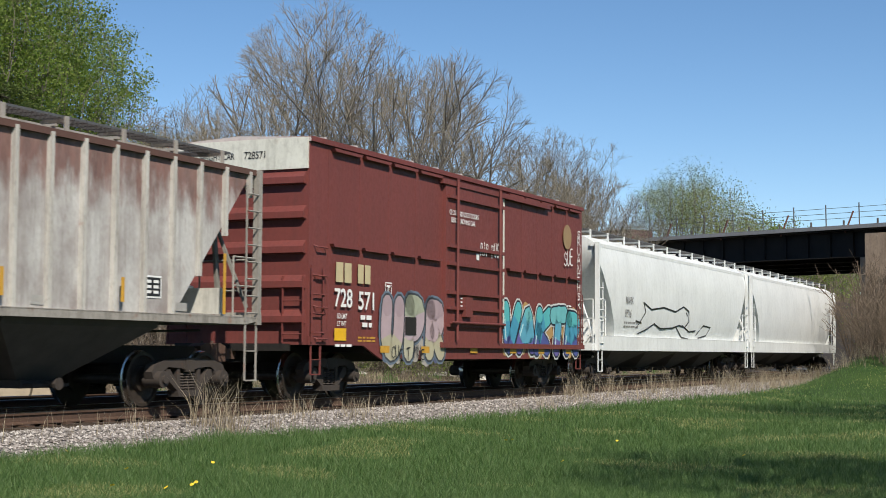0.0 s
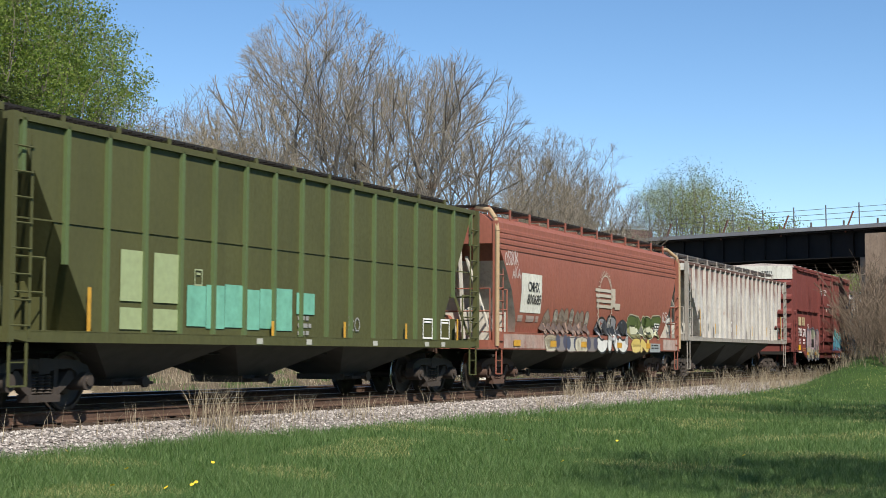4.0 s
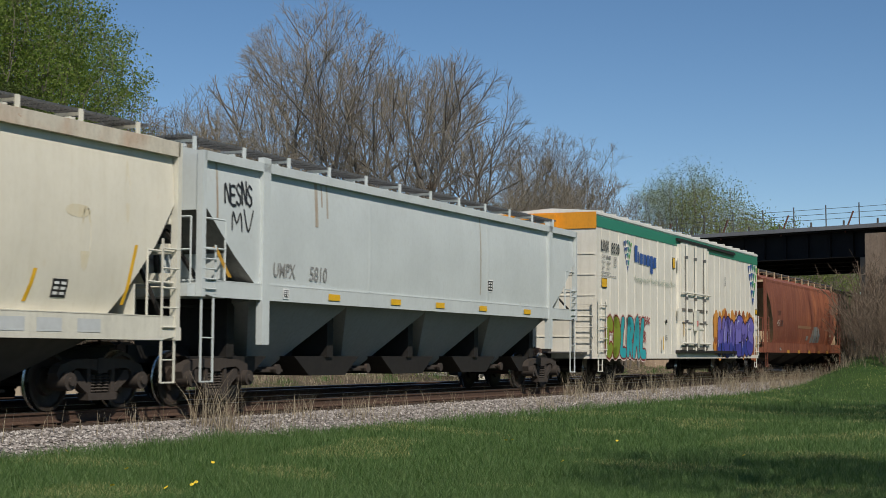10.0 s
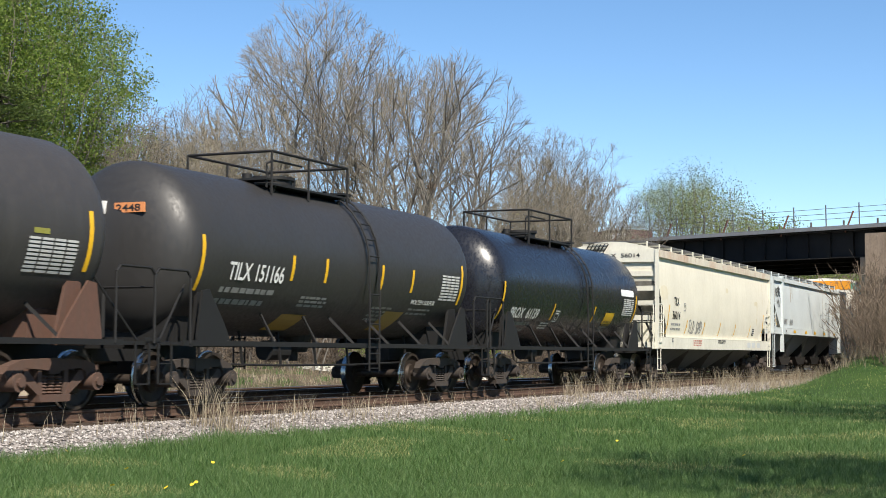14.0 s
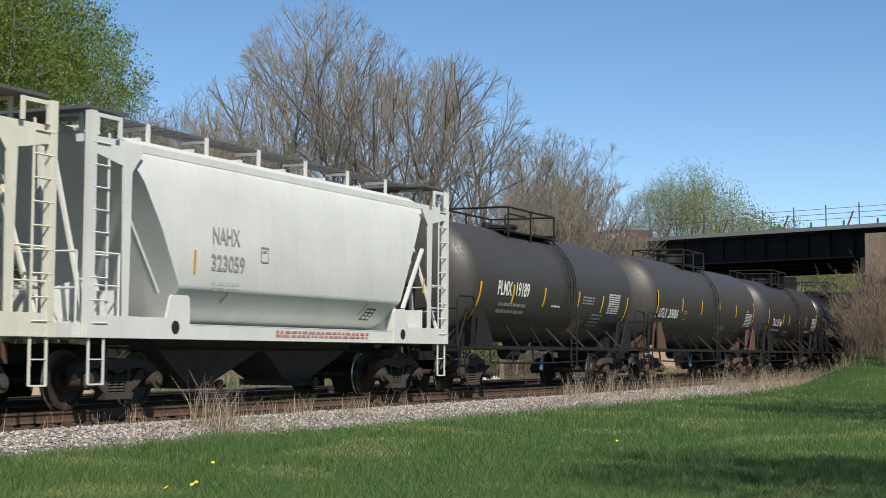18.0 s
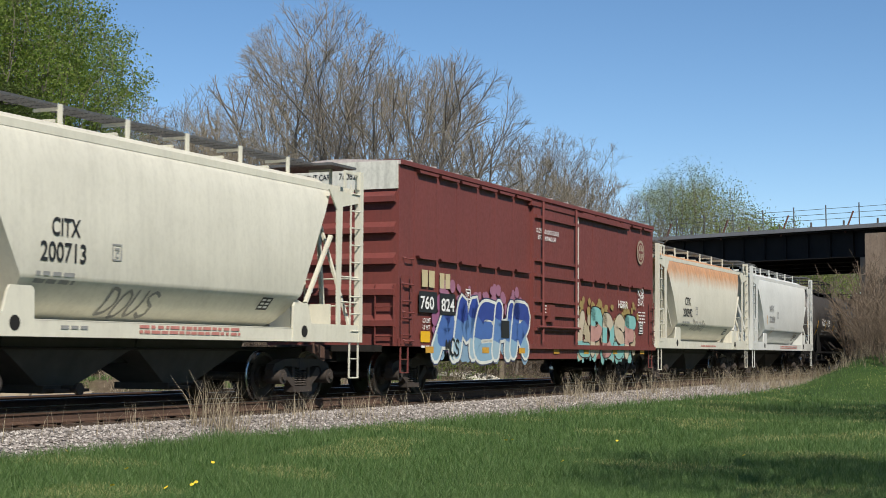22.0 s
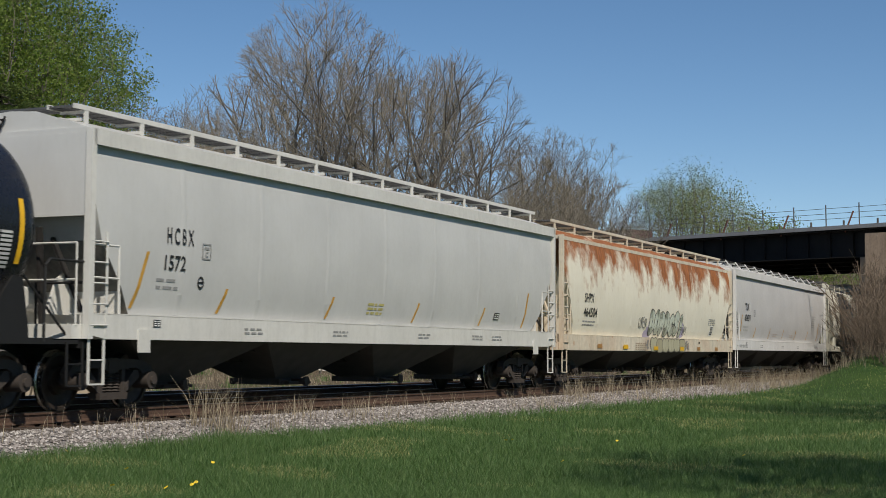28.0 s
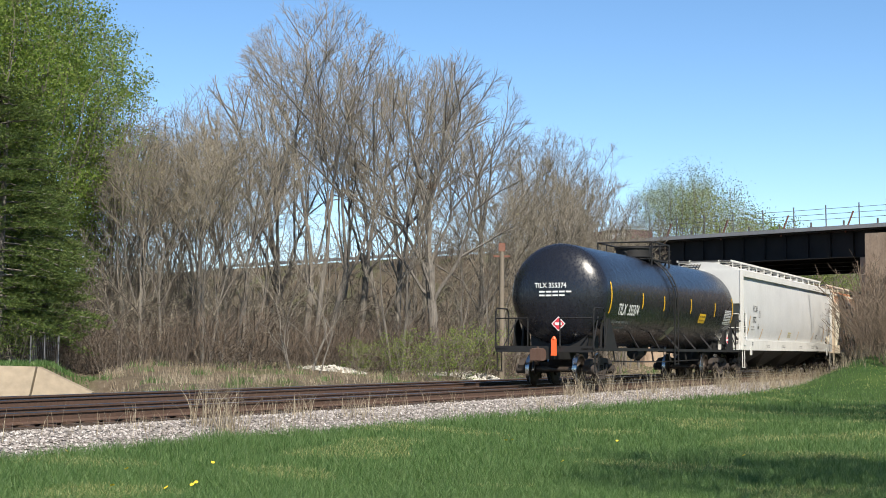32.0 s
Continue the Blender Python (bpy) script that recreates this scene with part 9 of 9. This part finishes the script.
sap = [branchy("bare grey thicket of crooked saplings", 31, 5.4, 0.9, 2.0, 12, 0.045, stems=6, foot=1.2, lean=0.4, tilt=(18, 75), prm=WILD, wob=0.26, lift=-0.03, category="sapling", name="sapling", mats=(BRUSHBARK, TWIG)),
       branchy("low bare brown brush clump", 32, 2.5, 0.3, 2.2, 18, 0.025, stems=9, foot=1.3, lean=0.6, tilt=(30, 80), prm=WILD, wob=0.3, lift=-0.07, category="brush", name="brush", mats=(BRUSHBARK, TWIGRED)),
       branchy("tall thin bare saplings among dry brush", 33, 7.0, 1.4, 1.5, 10, 0.055, stems=4, foot=1.0, lean=0.3, tilt=(12, 55), prm=WILD, wob=0.2, category="sapling", name="sapling", mats=(BARK, TWIG))]
place_tree(big[0], 770, 64, 40, 1.0, copy=False)
place_tree(big[1], 560, 65, 150, 1.0, copy=False)
place_tree(big[2], 615, 67, 10, 1.0, copy=False)
for k, px, d, rz, sc in ((0, 850, 72, 200, 0.86), (0, 500, 71, 120, 1.02), (2, 690, 69, 75, 0.98), (1, 735, 75, 250, 0.98), (2, 1035, 82, 30, 0.84), (1, 965, 84, 140, 0.84)):
    place_tree(big[k], px, d, rz, sc)
for k, (px, d, rz, sc) in enumerate(((240, 60, 0, 1.0), (200, 66, 70, 1.1), (270, 58, 140, 0.92), (345, 62, 30, 0.98), (320, 68, 200, 1.05), (420, 60, 260, 1.06), (385, 66, 10, 1.14), (440, 70, 100, 1.15), (700, 62, 20, 0.8), (835, 66, 220, 0.82), (905, 68, 180, 0.86), (940, 72, 60, 0.95), (960, 76, 330, 1.0), (1000, 74, 90, 0.95), (1045, 76, 40, 1.0), (1085, 80, 110, 0.85), (1020, 84, 310, 1.05), (970, 82, 270, 1.05), (1110, 88, 200, 0.85), (1130, 92, 20, 0.75), (180, 62, 140, 0.9), (1075, 90, 80, 0.9), (925, 80, 200, 1.0), (140, 68, 15, 0.95), (300, 74, 95, 1.05), (260, 66, 300, 1.06), (365, 58, 215, 0.9), (405, 74, 55, 1.15), (230, 70, 20, 1.08))):
    if k == 0:
        for j, (a, b2) in enumerate(((215, 64), (290, 63), (365, 60), (1075, 80))):
            place_tree(mid[j], a, b2, 45 * j, 1.0, copy=False)
    place_tree(mid[k % 4 if k % 8 != 7 else 1], px, d, rz, sc)
rnd = random.Random(77)
for j, (px, d) in enumerate(((230, 58), (330, 56), (530, 57))):
    place_tree(sap[j], px, d, 30 * j, 1.0, copy=False)
for k in range(150):
    px = -60 + 1120 * (k + rnd.random()) / 150
    brushy = rnd.choice((0, 0, 1, 1, 2, 2)) if not 400 < px < 860 else rnd.choice((0, 0, 1, 1, 1))
    d = (rnd.uniform(51, 58) if brushy == 1 else rnd.uniform(54, 66)) + 10 * smooth(780, 1050, px) + 6 * smooth(380, 520, px) + 4
    place_tree(sap[brushy], px, d, rnd.uniform(0, 360), rnd.uniform(0.65, 1.1))

for k in range(26):
    p = bp(22 + 3.6 * k + rnd.uniform(-1, 1), rnd.uniform(-2, 7), 0)
    m4 = put(p[0], p[1], rnd.uniform(0, 360), 0, rnd.uniform(0.9, 1.5))
    o = copy_thing(sap[rnd.choice((0, 1, 1))], m4)
    o.matrix_world = m4

# leafing trees
green = grown("tree with fresh bright green spring leaves", 41, 17.0, 2.5, 3.9, 2, 2900, LEAF, 27, 0.115, 0.22, env=bushy, rise=0.3, kill=0.42)
place_tree(green, 10, 56, 0, 0.98, copy=False)
place_tree(green, 95, 62, 100, 0.9)
place_tree(green, -110, 52, 200, 0.95)
far_green = grown("distant rounded tree with pale new leaves", 43, 6.6, 1.0, 2.2, 3, 800, LEAFFAR, 17, 0.085, 0.33, env=bushy, rise=0.45, kill=0.33)
fx0, fy0 = at_px(1215, 106)
place_tree(far_green, 1215, 106, 20, (13.4 - ground(fx0, fy0)) / 6.5, copy=False)
for px, d, top in ((1160, 108, 12.9), (1265, 107, 12.6), (1235, 112, 13.2), (1185, 114, 13.3), (1300, 110, 11.4), (1125, 112, 10.6)):
    x, y = at_px(px, d)
    place_tree(far_green, px, d, px, (top - ground(x, y)) / 6.5)
for px, d, sc in ((1410, 150, 0.4), (1450, 155, 0.45), (1490, 152, 0.4), (1520, 158, 0.45), (1545, 165, 0.4), (1470, 165, 0.5)):
    place_tree(far_green, px, d, px, sc)
low = grown("low green shrub coming into leaf", 45, 1.7, 0.15, 1.1, 6, 200, LEAF, 9, 0.07, 0.1, env=bushy, kill=0.2, step=0.14, reach=1.2, tip=0.005, category="shrub", name="shrub")
place_tree(low, 805, 60, 0, 1.0, copy=False)
for px, d, sc in ((720, 59, 0.9), (690, 62, 0.7), (830, 64, 1.0), (640, 60, 0.7), (30, 50, 0.8), (870, 66, 0.8), (755, 58, 0.7), (850, 62, 1.1)):
    place_tree(low, px, d, px * 7, sc)


def conifer(label, seed, height, spread_w):
    rs = random.Random(seed)
    p = Plant(seed)
    p.limb(Vector((0, 0, -0.3)), Vector((0, 0, 1)), height, 0.2, 0.03, 8, 7, 0.015, 0.0)
    m = M()
    for k in range(96):
        f = 0.13 + 0.85 * k / 96
        z = f * height
        ln = spread_w * min(1.0, 1.25 - f) ** 0.8 * rs.uniform(0.6, 1.08)
        a = k * 2.4 + rs.uniform(-.4, .4)
        d = Vector((math.cos(a), math.sin(a), rs.uniform(-0.05, 0.16)))
        pts = p.limb(Vector((0, 0, z)), d.normalized(), ln, 0.04, 0.012, 6, 4, 0.05, -0.04)
        side = Vector((-d.y, d.x, 0))
        for j, (q, dd) in enumerate(pts[2:]):
            wide = 0.22 + 0.30 * math.sin(math.pi * (j + 1) / 6)
            for _ in range(int(12 + ln * 7)):
                c = q + side * rs.gauss(0, wide) + Vector((rs.gauss(0, .14), rs.gauss(0, .14), rs.gauss(0.03, .07)))
                for _ in range(9):
                    t = Vector((rs.gauss(0, .7) + dd.x, rs.gauss(0, .7) + dd.y, rs.gauss(0, .35) + 0.3)).normalized() * rs.uniform(.09, .17)
                    w = t.cross(Vector((rs.gauss(0, 1), rs.gauss(0, 1), rs.gauss(0, 1)))).normalized() * 0.017
                    m.add([tuple(c - w), tuple(c + w), tuple(c + t)], [(0, 1, 2)])
    ob = new("pine_tree")
    tagged(ob, label, "pine tree")
    part("trunk", fast_mesh(p.wood, "trunk", BARK), None, ob)
    part("crown", fast_mesh(m, "crown", NEEDLE), None, ob)
    return ob


pine = conifer("dark green pine with layered drooping boughs", 51, 9.6, 3.5)
place_tree(pine, -5, 50.5, 0, 1.0, copy=False)
place_tree(pine, 62, 54, 130, 0.72)

# trees beside the lawn, outside the view, that shade it
shade = grown("leafing lawn tree beside the camera", 61, 12.0, 2.5, 3.6, 1, 700, LEAF, 9, 0.17, 0.3, env=bushy, kill=0.5)
shade.matrix_world = put(14.2, 31.0)
for x, y, rz, sc in ((8.2, 11.0, 90, 0.95), (17.5, 35.0, 200, 1.0), (12.0, 9.0, 20, 1.0)):
    o = copy_thing(shade, put(x, y, rz, 0, sc))
    o.matrix_world = put(x, y, rz, 0, sc)

# bare bush on the bank
bush = branchy("bare reddish-brown bush fanning out on the grassy bank", 71, 3.3, 0.35, 1.9, 30, 0.03, stems=14, foot=0.7, lean=0.5, tilt=(8, 46), prm=WILD, wob=0.07, lift=0.01, category="bush", name="bush", mats=(TWIGRED, TWIGRED))
place_tree(bush, 1572, 62, 0, 1.0, copy=False)
for px, d, sc, rz in ((1558, 72, 1.25, 20), (1578, 74, 1.4, 95), (1548, 76, 1.3, 170), (1565, 69, 1.1, 250), (1595, 71, 1.5, 330), (1546, 65, 0.6, 60), (1600, 60, 1.0, 120), (1525, 65, 0.36, 30), (1590, 67, 1.1, 310), (1620, 64, 1.2, 200)):
    place_tree(bush, px, d, rz, sc)
# green slope seen under the bridge
rnd = random.Random(88)
for k in range(64):
    p = at(rnd.uniform(92, 150), rnd.uniform(-15, -8.6))
    m4 = put(p.x, p.y, rnd.uniform(0, 360), 0, rnd.uniform(1.4, 2.6))
    o = copy_thing(low, m4)
    o.matrix_world = m4


# ---- blades: lawn, dry verge, weeds ----
def blades(name, xs, ys, zs, h, w, mat, label, seed, bend=0.5, kindname="grass"):
    rs = np.random.RandomState(seed)
    n = len(xs)
    a = rs.uniform(0, 6.283, n)
    lean = rs.normal(0, bend, (n, 2)) * h[:, None]
    dx, dy = np.cos(a) * w / 2, np.sin(a) * w / 2
    v = np.empty((n, 5, 3))
    v[:, 0] = np.c_[xs - dx, ys - dy, zs - 0.01]
    v[:, 1] = np.c_[xs + dx, ys + dy, zs - 0.01]
    mx, my, mz = xs + lean[:, 0] * 0.35, ys + lean[:, 1] * 0.35, zs + h * 0.55
    v[:, 2] = np.c_[mx + dx * 0.7, my + dy * 0.7, mz]
    v[:, 3] = np.c_[mx - dx * 0.7, my - dy * 0.7, mz]
    v[:, 4] = np.c_[xs + lean[:, 0], ys + lean[:, 1], zs + h]
    base = np.arange(n)[:, None] * 5
    loops = np.concatenate([base + np.array([0, 1, 2, 3]), base + np.array([3, 2, 4])], axis=1).ravel()
    me = bpy.data.meshes.new(name)
    me.vertices.add(n * 5)
    me.vertices.foreach_set("co", v.ravel())
    me.loops.add(len(loops))
    me.loops.foreach_set("vertex_index", loops.astype(np.int32))
    starts = (np.arange(n)[:, None] * 7 + np.array([0, 4])).ravel()
    me.polygons.add(n * 2)
    me.polygons.foreach_set("loop_start", starts.astype(np.int32))
    me.update(calc_edges=True)
    me.validate()
    me.materials.append(mat)
    return tagged(new(name, me), label, kindname, kind="stuff")


GRASS = leafmat("lawn_blades", (0.042, 0.095, 0.022), (0.075, 0.145, 0.038), (0.165, 0.235, 0.09), 0.35)
rs = np.random.RandomState(3)
N = 230000
inv = rs.uniform(1 / 82.0, 1 / 14.5, N * 2)
ys = 1 / inv
xs = (rs.uniform(-1, 1, N * 2) * 0.31 + 0.02) * ys
keepers = []
for x, y in zip(xs, ys):
    s, lat = sl(x, y)
    if lat > 2.75 + 0.25 * noise.noise((x * 1.3, y * 1.3, 5)) and lat < 40:
        keepers.append((x, y, ground(x, y), noise.noise((x * 0.45, y * 0.45, 9)), lat))
    if len(keepers) >= N:
        break
kp = np.array(keepers)
hh = (0.075 + 0.07 * np.clip(kp[:, 3] + 0.3, 0, 1) + 0.06 * np.exp(-(kp[:, 4] - 2.8) / 0.5)) * rs.uniform(0.6, 1.35, len(kp))
blades("lawn_grass", kp[:, 0], kp[:, 1], kp[:, 2], hh, 0.0035 + 0.00022 * kp[:, 1], GRASS, "short bright green mown grass", 4, 0.45)


THATCH = leafmat("pale_thatch", (0.2, 0.24, 0.07), (0.3, 0.31, 0.12), (0.4, 0.37, 0.18), 0.3)
tp = kp[(kp[:, 3] < -0.16)][::2]
blades("lawn_thatch", tp[:, 0] + 0.03, tp[:, 1], tp[:, 2], 0.07 * rs.uniform(0.6, 1.3, len(tp)), 0.004 + 0.00022 * tp[:, 1], THATCH, "pale yellowing patches in the lawn", 8, 0.6)


def verge(name, n, s0, s1, l0, l1, h0, h1, label, seed, w=0.012, clump=0.0, mat=None, power=1.0):
    rs = np.random.RandomState(seed)
    out = []
    cl = [(rs.uniform(s0, s1), rs.uniform(l0, l1)) for _ in range(max(1, int(n / 45)))]
    for k in range(n):
        if clump and rs.rand() < clump:
            c = cl[rs.randint(len(cl))]
            s, l = c[0] + rs.normal(0, 0.22), c[1] + rs.normal(0, 0.14)
        else:
            s, l = s0 + (s1 - s0) * rs.rand() ** power, rs.uniform(l0, l1)
        p = at(s, l)
        if l < -9 and p.x < -0.225 * p.y:
            continue
        z = ground(p.x, p.y)
        if -2.75 < l < 2.75:
            z = float(np.interp(abs(l), [1.3, 1.75, 2.2, 2.68], [-0.22, -0.235, -0.33, -0.47]))
        elif -6.9 < l < 0:
            z = max(z, float(np.interp(l, [-6.9, -6.3, -5.6], [-0.6, -0.4, -0.235])))
        out.append((p.x, p.y, z))
    o = np.array(out)
    n = len(o)
    return blades(name, o[:, 0], o[:, 1], o[:, 2], rs.uniform(h0, h1, n), np.full(n, w), mat or DRY, label, seed + 1, 0.35)


verge("dry_weeds", 2600, 14, 60, 1.5, 2.9, 0.25, 0.85, "dead straw-coloured weeds along the ballast", 91, 0.012, 0.7)
verge("dry_weeds", 700, -10, 16, 1.4, 2.6, 0.12, 0.5, "scattered dead weed stalks in the ballast", 92, 0.010, 0.6)
verge("dry_grass_tuft", 150, -4.4, -3.4, 1.9, 2.6, 0.3, 0.95, "tuft of dead straw grass beside the ballast", 93, 0.012)
verge("dry_grass", 24000, -2, 80, -20, -6.6, 0.08, 0.34, "tangled dead grass on the far verge", 94, 0.014, 0.5)
verge("brush_undergrowth", 9000, 0, 85, -32, -15, 0.4, 2.6, "tangle of thin dead stems beneath the trees", 95, 0.02, 0.5, BRUSHBARK)
verge("bank_weeds", 2500, 36, 66, 2.6, 6.5, 0.2, 0.9, "dry weeds on the grassy bank", 96, 0.014, 0.5)
rs = np.random.RandomState(98)
wx = rs.uniform(-15.5, -10.9, 5000)
wy = 45.5 + (wx + 10.6) * 0.297 + rs.uniform(0.7, 3.0, 5000)
blades("green_verge", wx, wy, np.array([ground(x, y) for x, y in zip(wx, wy)]), rs.uniform(0.08, 0.22, 5000), np.full(5000, 0.018), GRASS, "green grass above the concrete wall", 99, 0.4)
verge("green_verge", 6000, 0, 70, -17, -8, 0.08, 0.25, "patches of green grass on the far verge", 97, 0.02, 0.85, GRASS)

# dandelions on the lawn
DAND = plain("dandelion_yellow", (0.8, 0.58, 0.02), 0.6, 0, 0.1)
STEM = plain("dandelion_stem", (0.1, 0.16, 0.03), 0.6, 0, 0.2)
fm = M()
for k in range(9):
    a = k * 2 * math.pi / 9
    fm.add([(0, 0, 0.012), (0.022 * math.cos(a - .3), 0.022 * math.sin(a - .3), 0.006), (0.026 * math.cos(a), 0.026 * math.sin(a), 0.01), (0.022 * math.cos(a + .3), 0.022 * math.sin(a + .3), 0.006)], [(0, 1, 2, 3)])
fm = fm.mesh("flower_head", DAND)
sm = M().tube((0, 0, 0), (0.01, 0, 0.1), 0.003, 5).mesh("stem", STEM)
for px, py in ((123, 822), (381, 836), (345, 872), (352, 868), (896, 789), (907, 788), (1091, 786), (1314, 812), (1525, 818), (205, 877), (230, 850), (300, 878), (558, 752), (995, 822), (1352, 703)):
    dist = 1.5 / ((py - 624 - (px - 784) * 0.0066) / 2683.5)
    x, y = at_px(px, dist)
    dd = new("dandelion")
    tagged(dd, "yellow dandelion flower in the lawn grass", "flower", "dandelions in the lawn")
    part("stem", sm, None, dd)
    part("flower_head", fm, None, dd, m4=pose(0.01, 0, 0.1, 35, 0, px))
    dd.matrix_world = Matrix.Translation((x, y, ground(x, y)))

# chain-link fence panel by the drain
cf = new("chain_link_fence")
tagged(cf, "short grey chain-link fence panel in the brush", "fence")
fx, fy = at_px(82, 49)
fz = ground(fx, fy)
for k in range(3):
    part("post", M().tube((fx - 0.45 + 0.45 * k, fy, fz - 0.3), (fx - 0.45 + 0.45 * k, fy, fz + 0.95), 0.025, 6), GRATE, cf)
m = M()
for k in range(16):
    x = fx - 0.45 + k * 0.06
    m.bar((x, fy, fz + 0.05), (x + 0.03, fy, fz + 0.9), 0.006)
part("wire_mesh", m, GRATE, cf)

# squirrel nests in the bare trees
for px, py, d in ((368, 253, 70), (762, 330, 64)):
    rs = random.Random(px)
    m = M()
    for k in range(90):
        a = Vector((rs.gauss(0, 1), rs.gauss(0, 1), rs.gauss(0, 1))).normalized() * 0.13
        m.bar(tuple(a * 0.5), tuple(a + Vector((rs.gauss(0, .06), rs.gauss(0, .06), rs.gauss(0, .06)))), 0.03)
    nb = new("leaf_nest", m.mesh("leaf_nest", TWIGRED))
    tagged(nb, "ball-shaped dark nest of leaves and sticks in a tree", "nest")
    x, y = at_px(px, d)
    nb.location = (x, y, 0.933 + (624 + (px - 784) * 0.0066 - py) / 2683.5 * d)
# ---- motion: the train rolls along the line ----
def motions():
    for car, mid in CARS:
        rows = []
        for k in range(33):
            s = mid + run(k)
            p, q = at(s - 4.0), at(s + 4.0)
            c = (p + q) / 2
            a = math.atan2(q.y - p.y, q.x - p.x)
            rows.append((k, Matrix.Translation((c.x, c.y, 0)) @ Matrix.Rotation(a, 4, "Z")))
        walk(car, rows)
    rolled = {}
    for w, key in WHEELSETS:
        side = key[0]
        w.rotation_mode = "QUATERNION"
        if side not in rolled:
            rows, t = [], 0.0
            while t <= 32.0 + 1e-6:
                rows.append((t, Matrix.Translation((side * AXLE, 0, WHEEL_R)) @ Matrix.Rotation(run(t) / WHEEL_R, 4, "Y")))
                t += 1 / 30
            walk(w, rows)
            rolled[side] = w.animation_data
        else:
            d = w.animation_data_create()
            d.action = rolled[side].action
            d.action_slot = rolled[side].action_slot


motions()
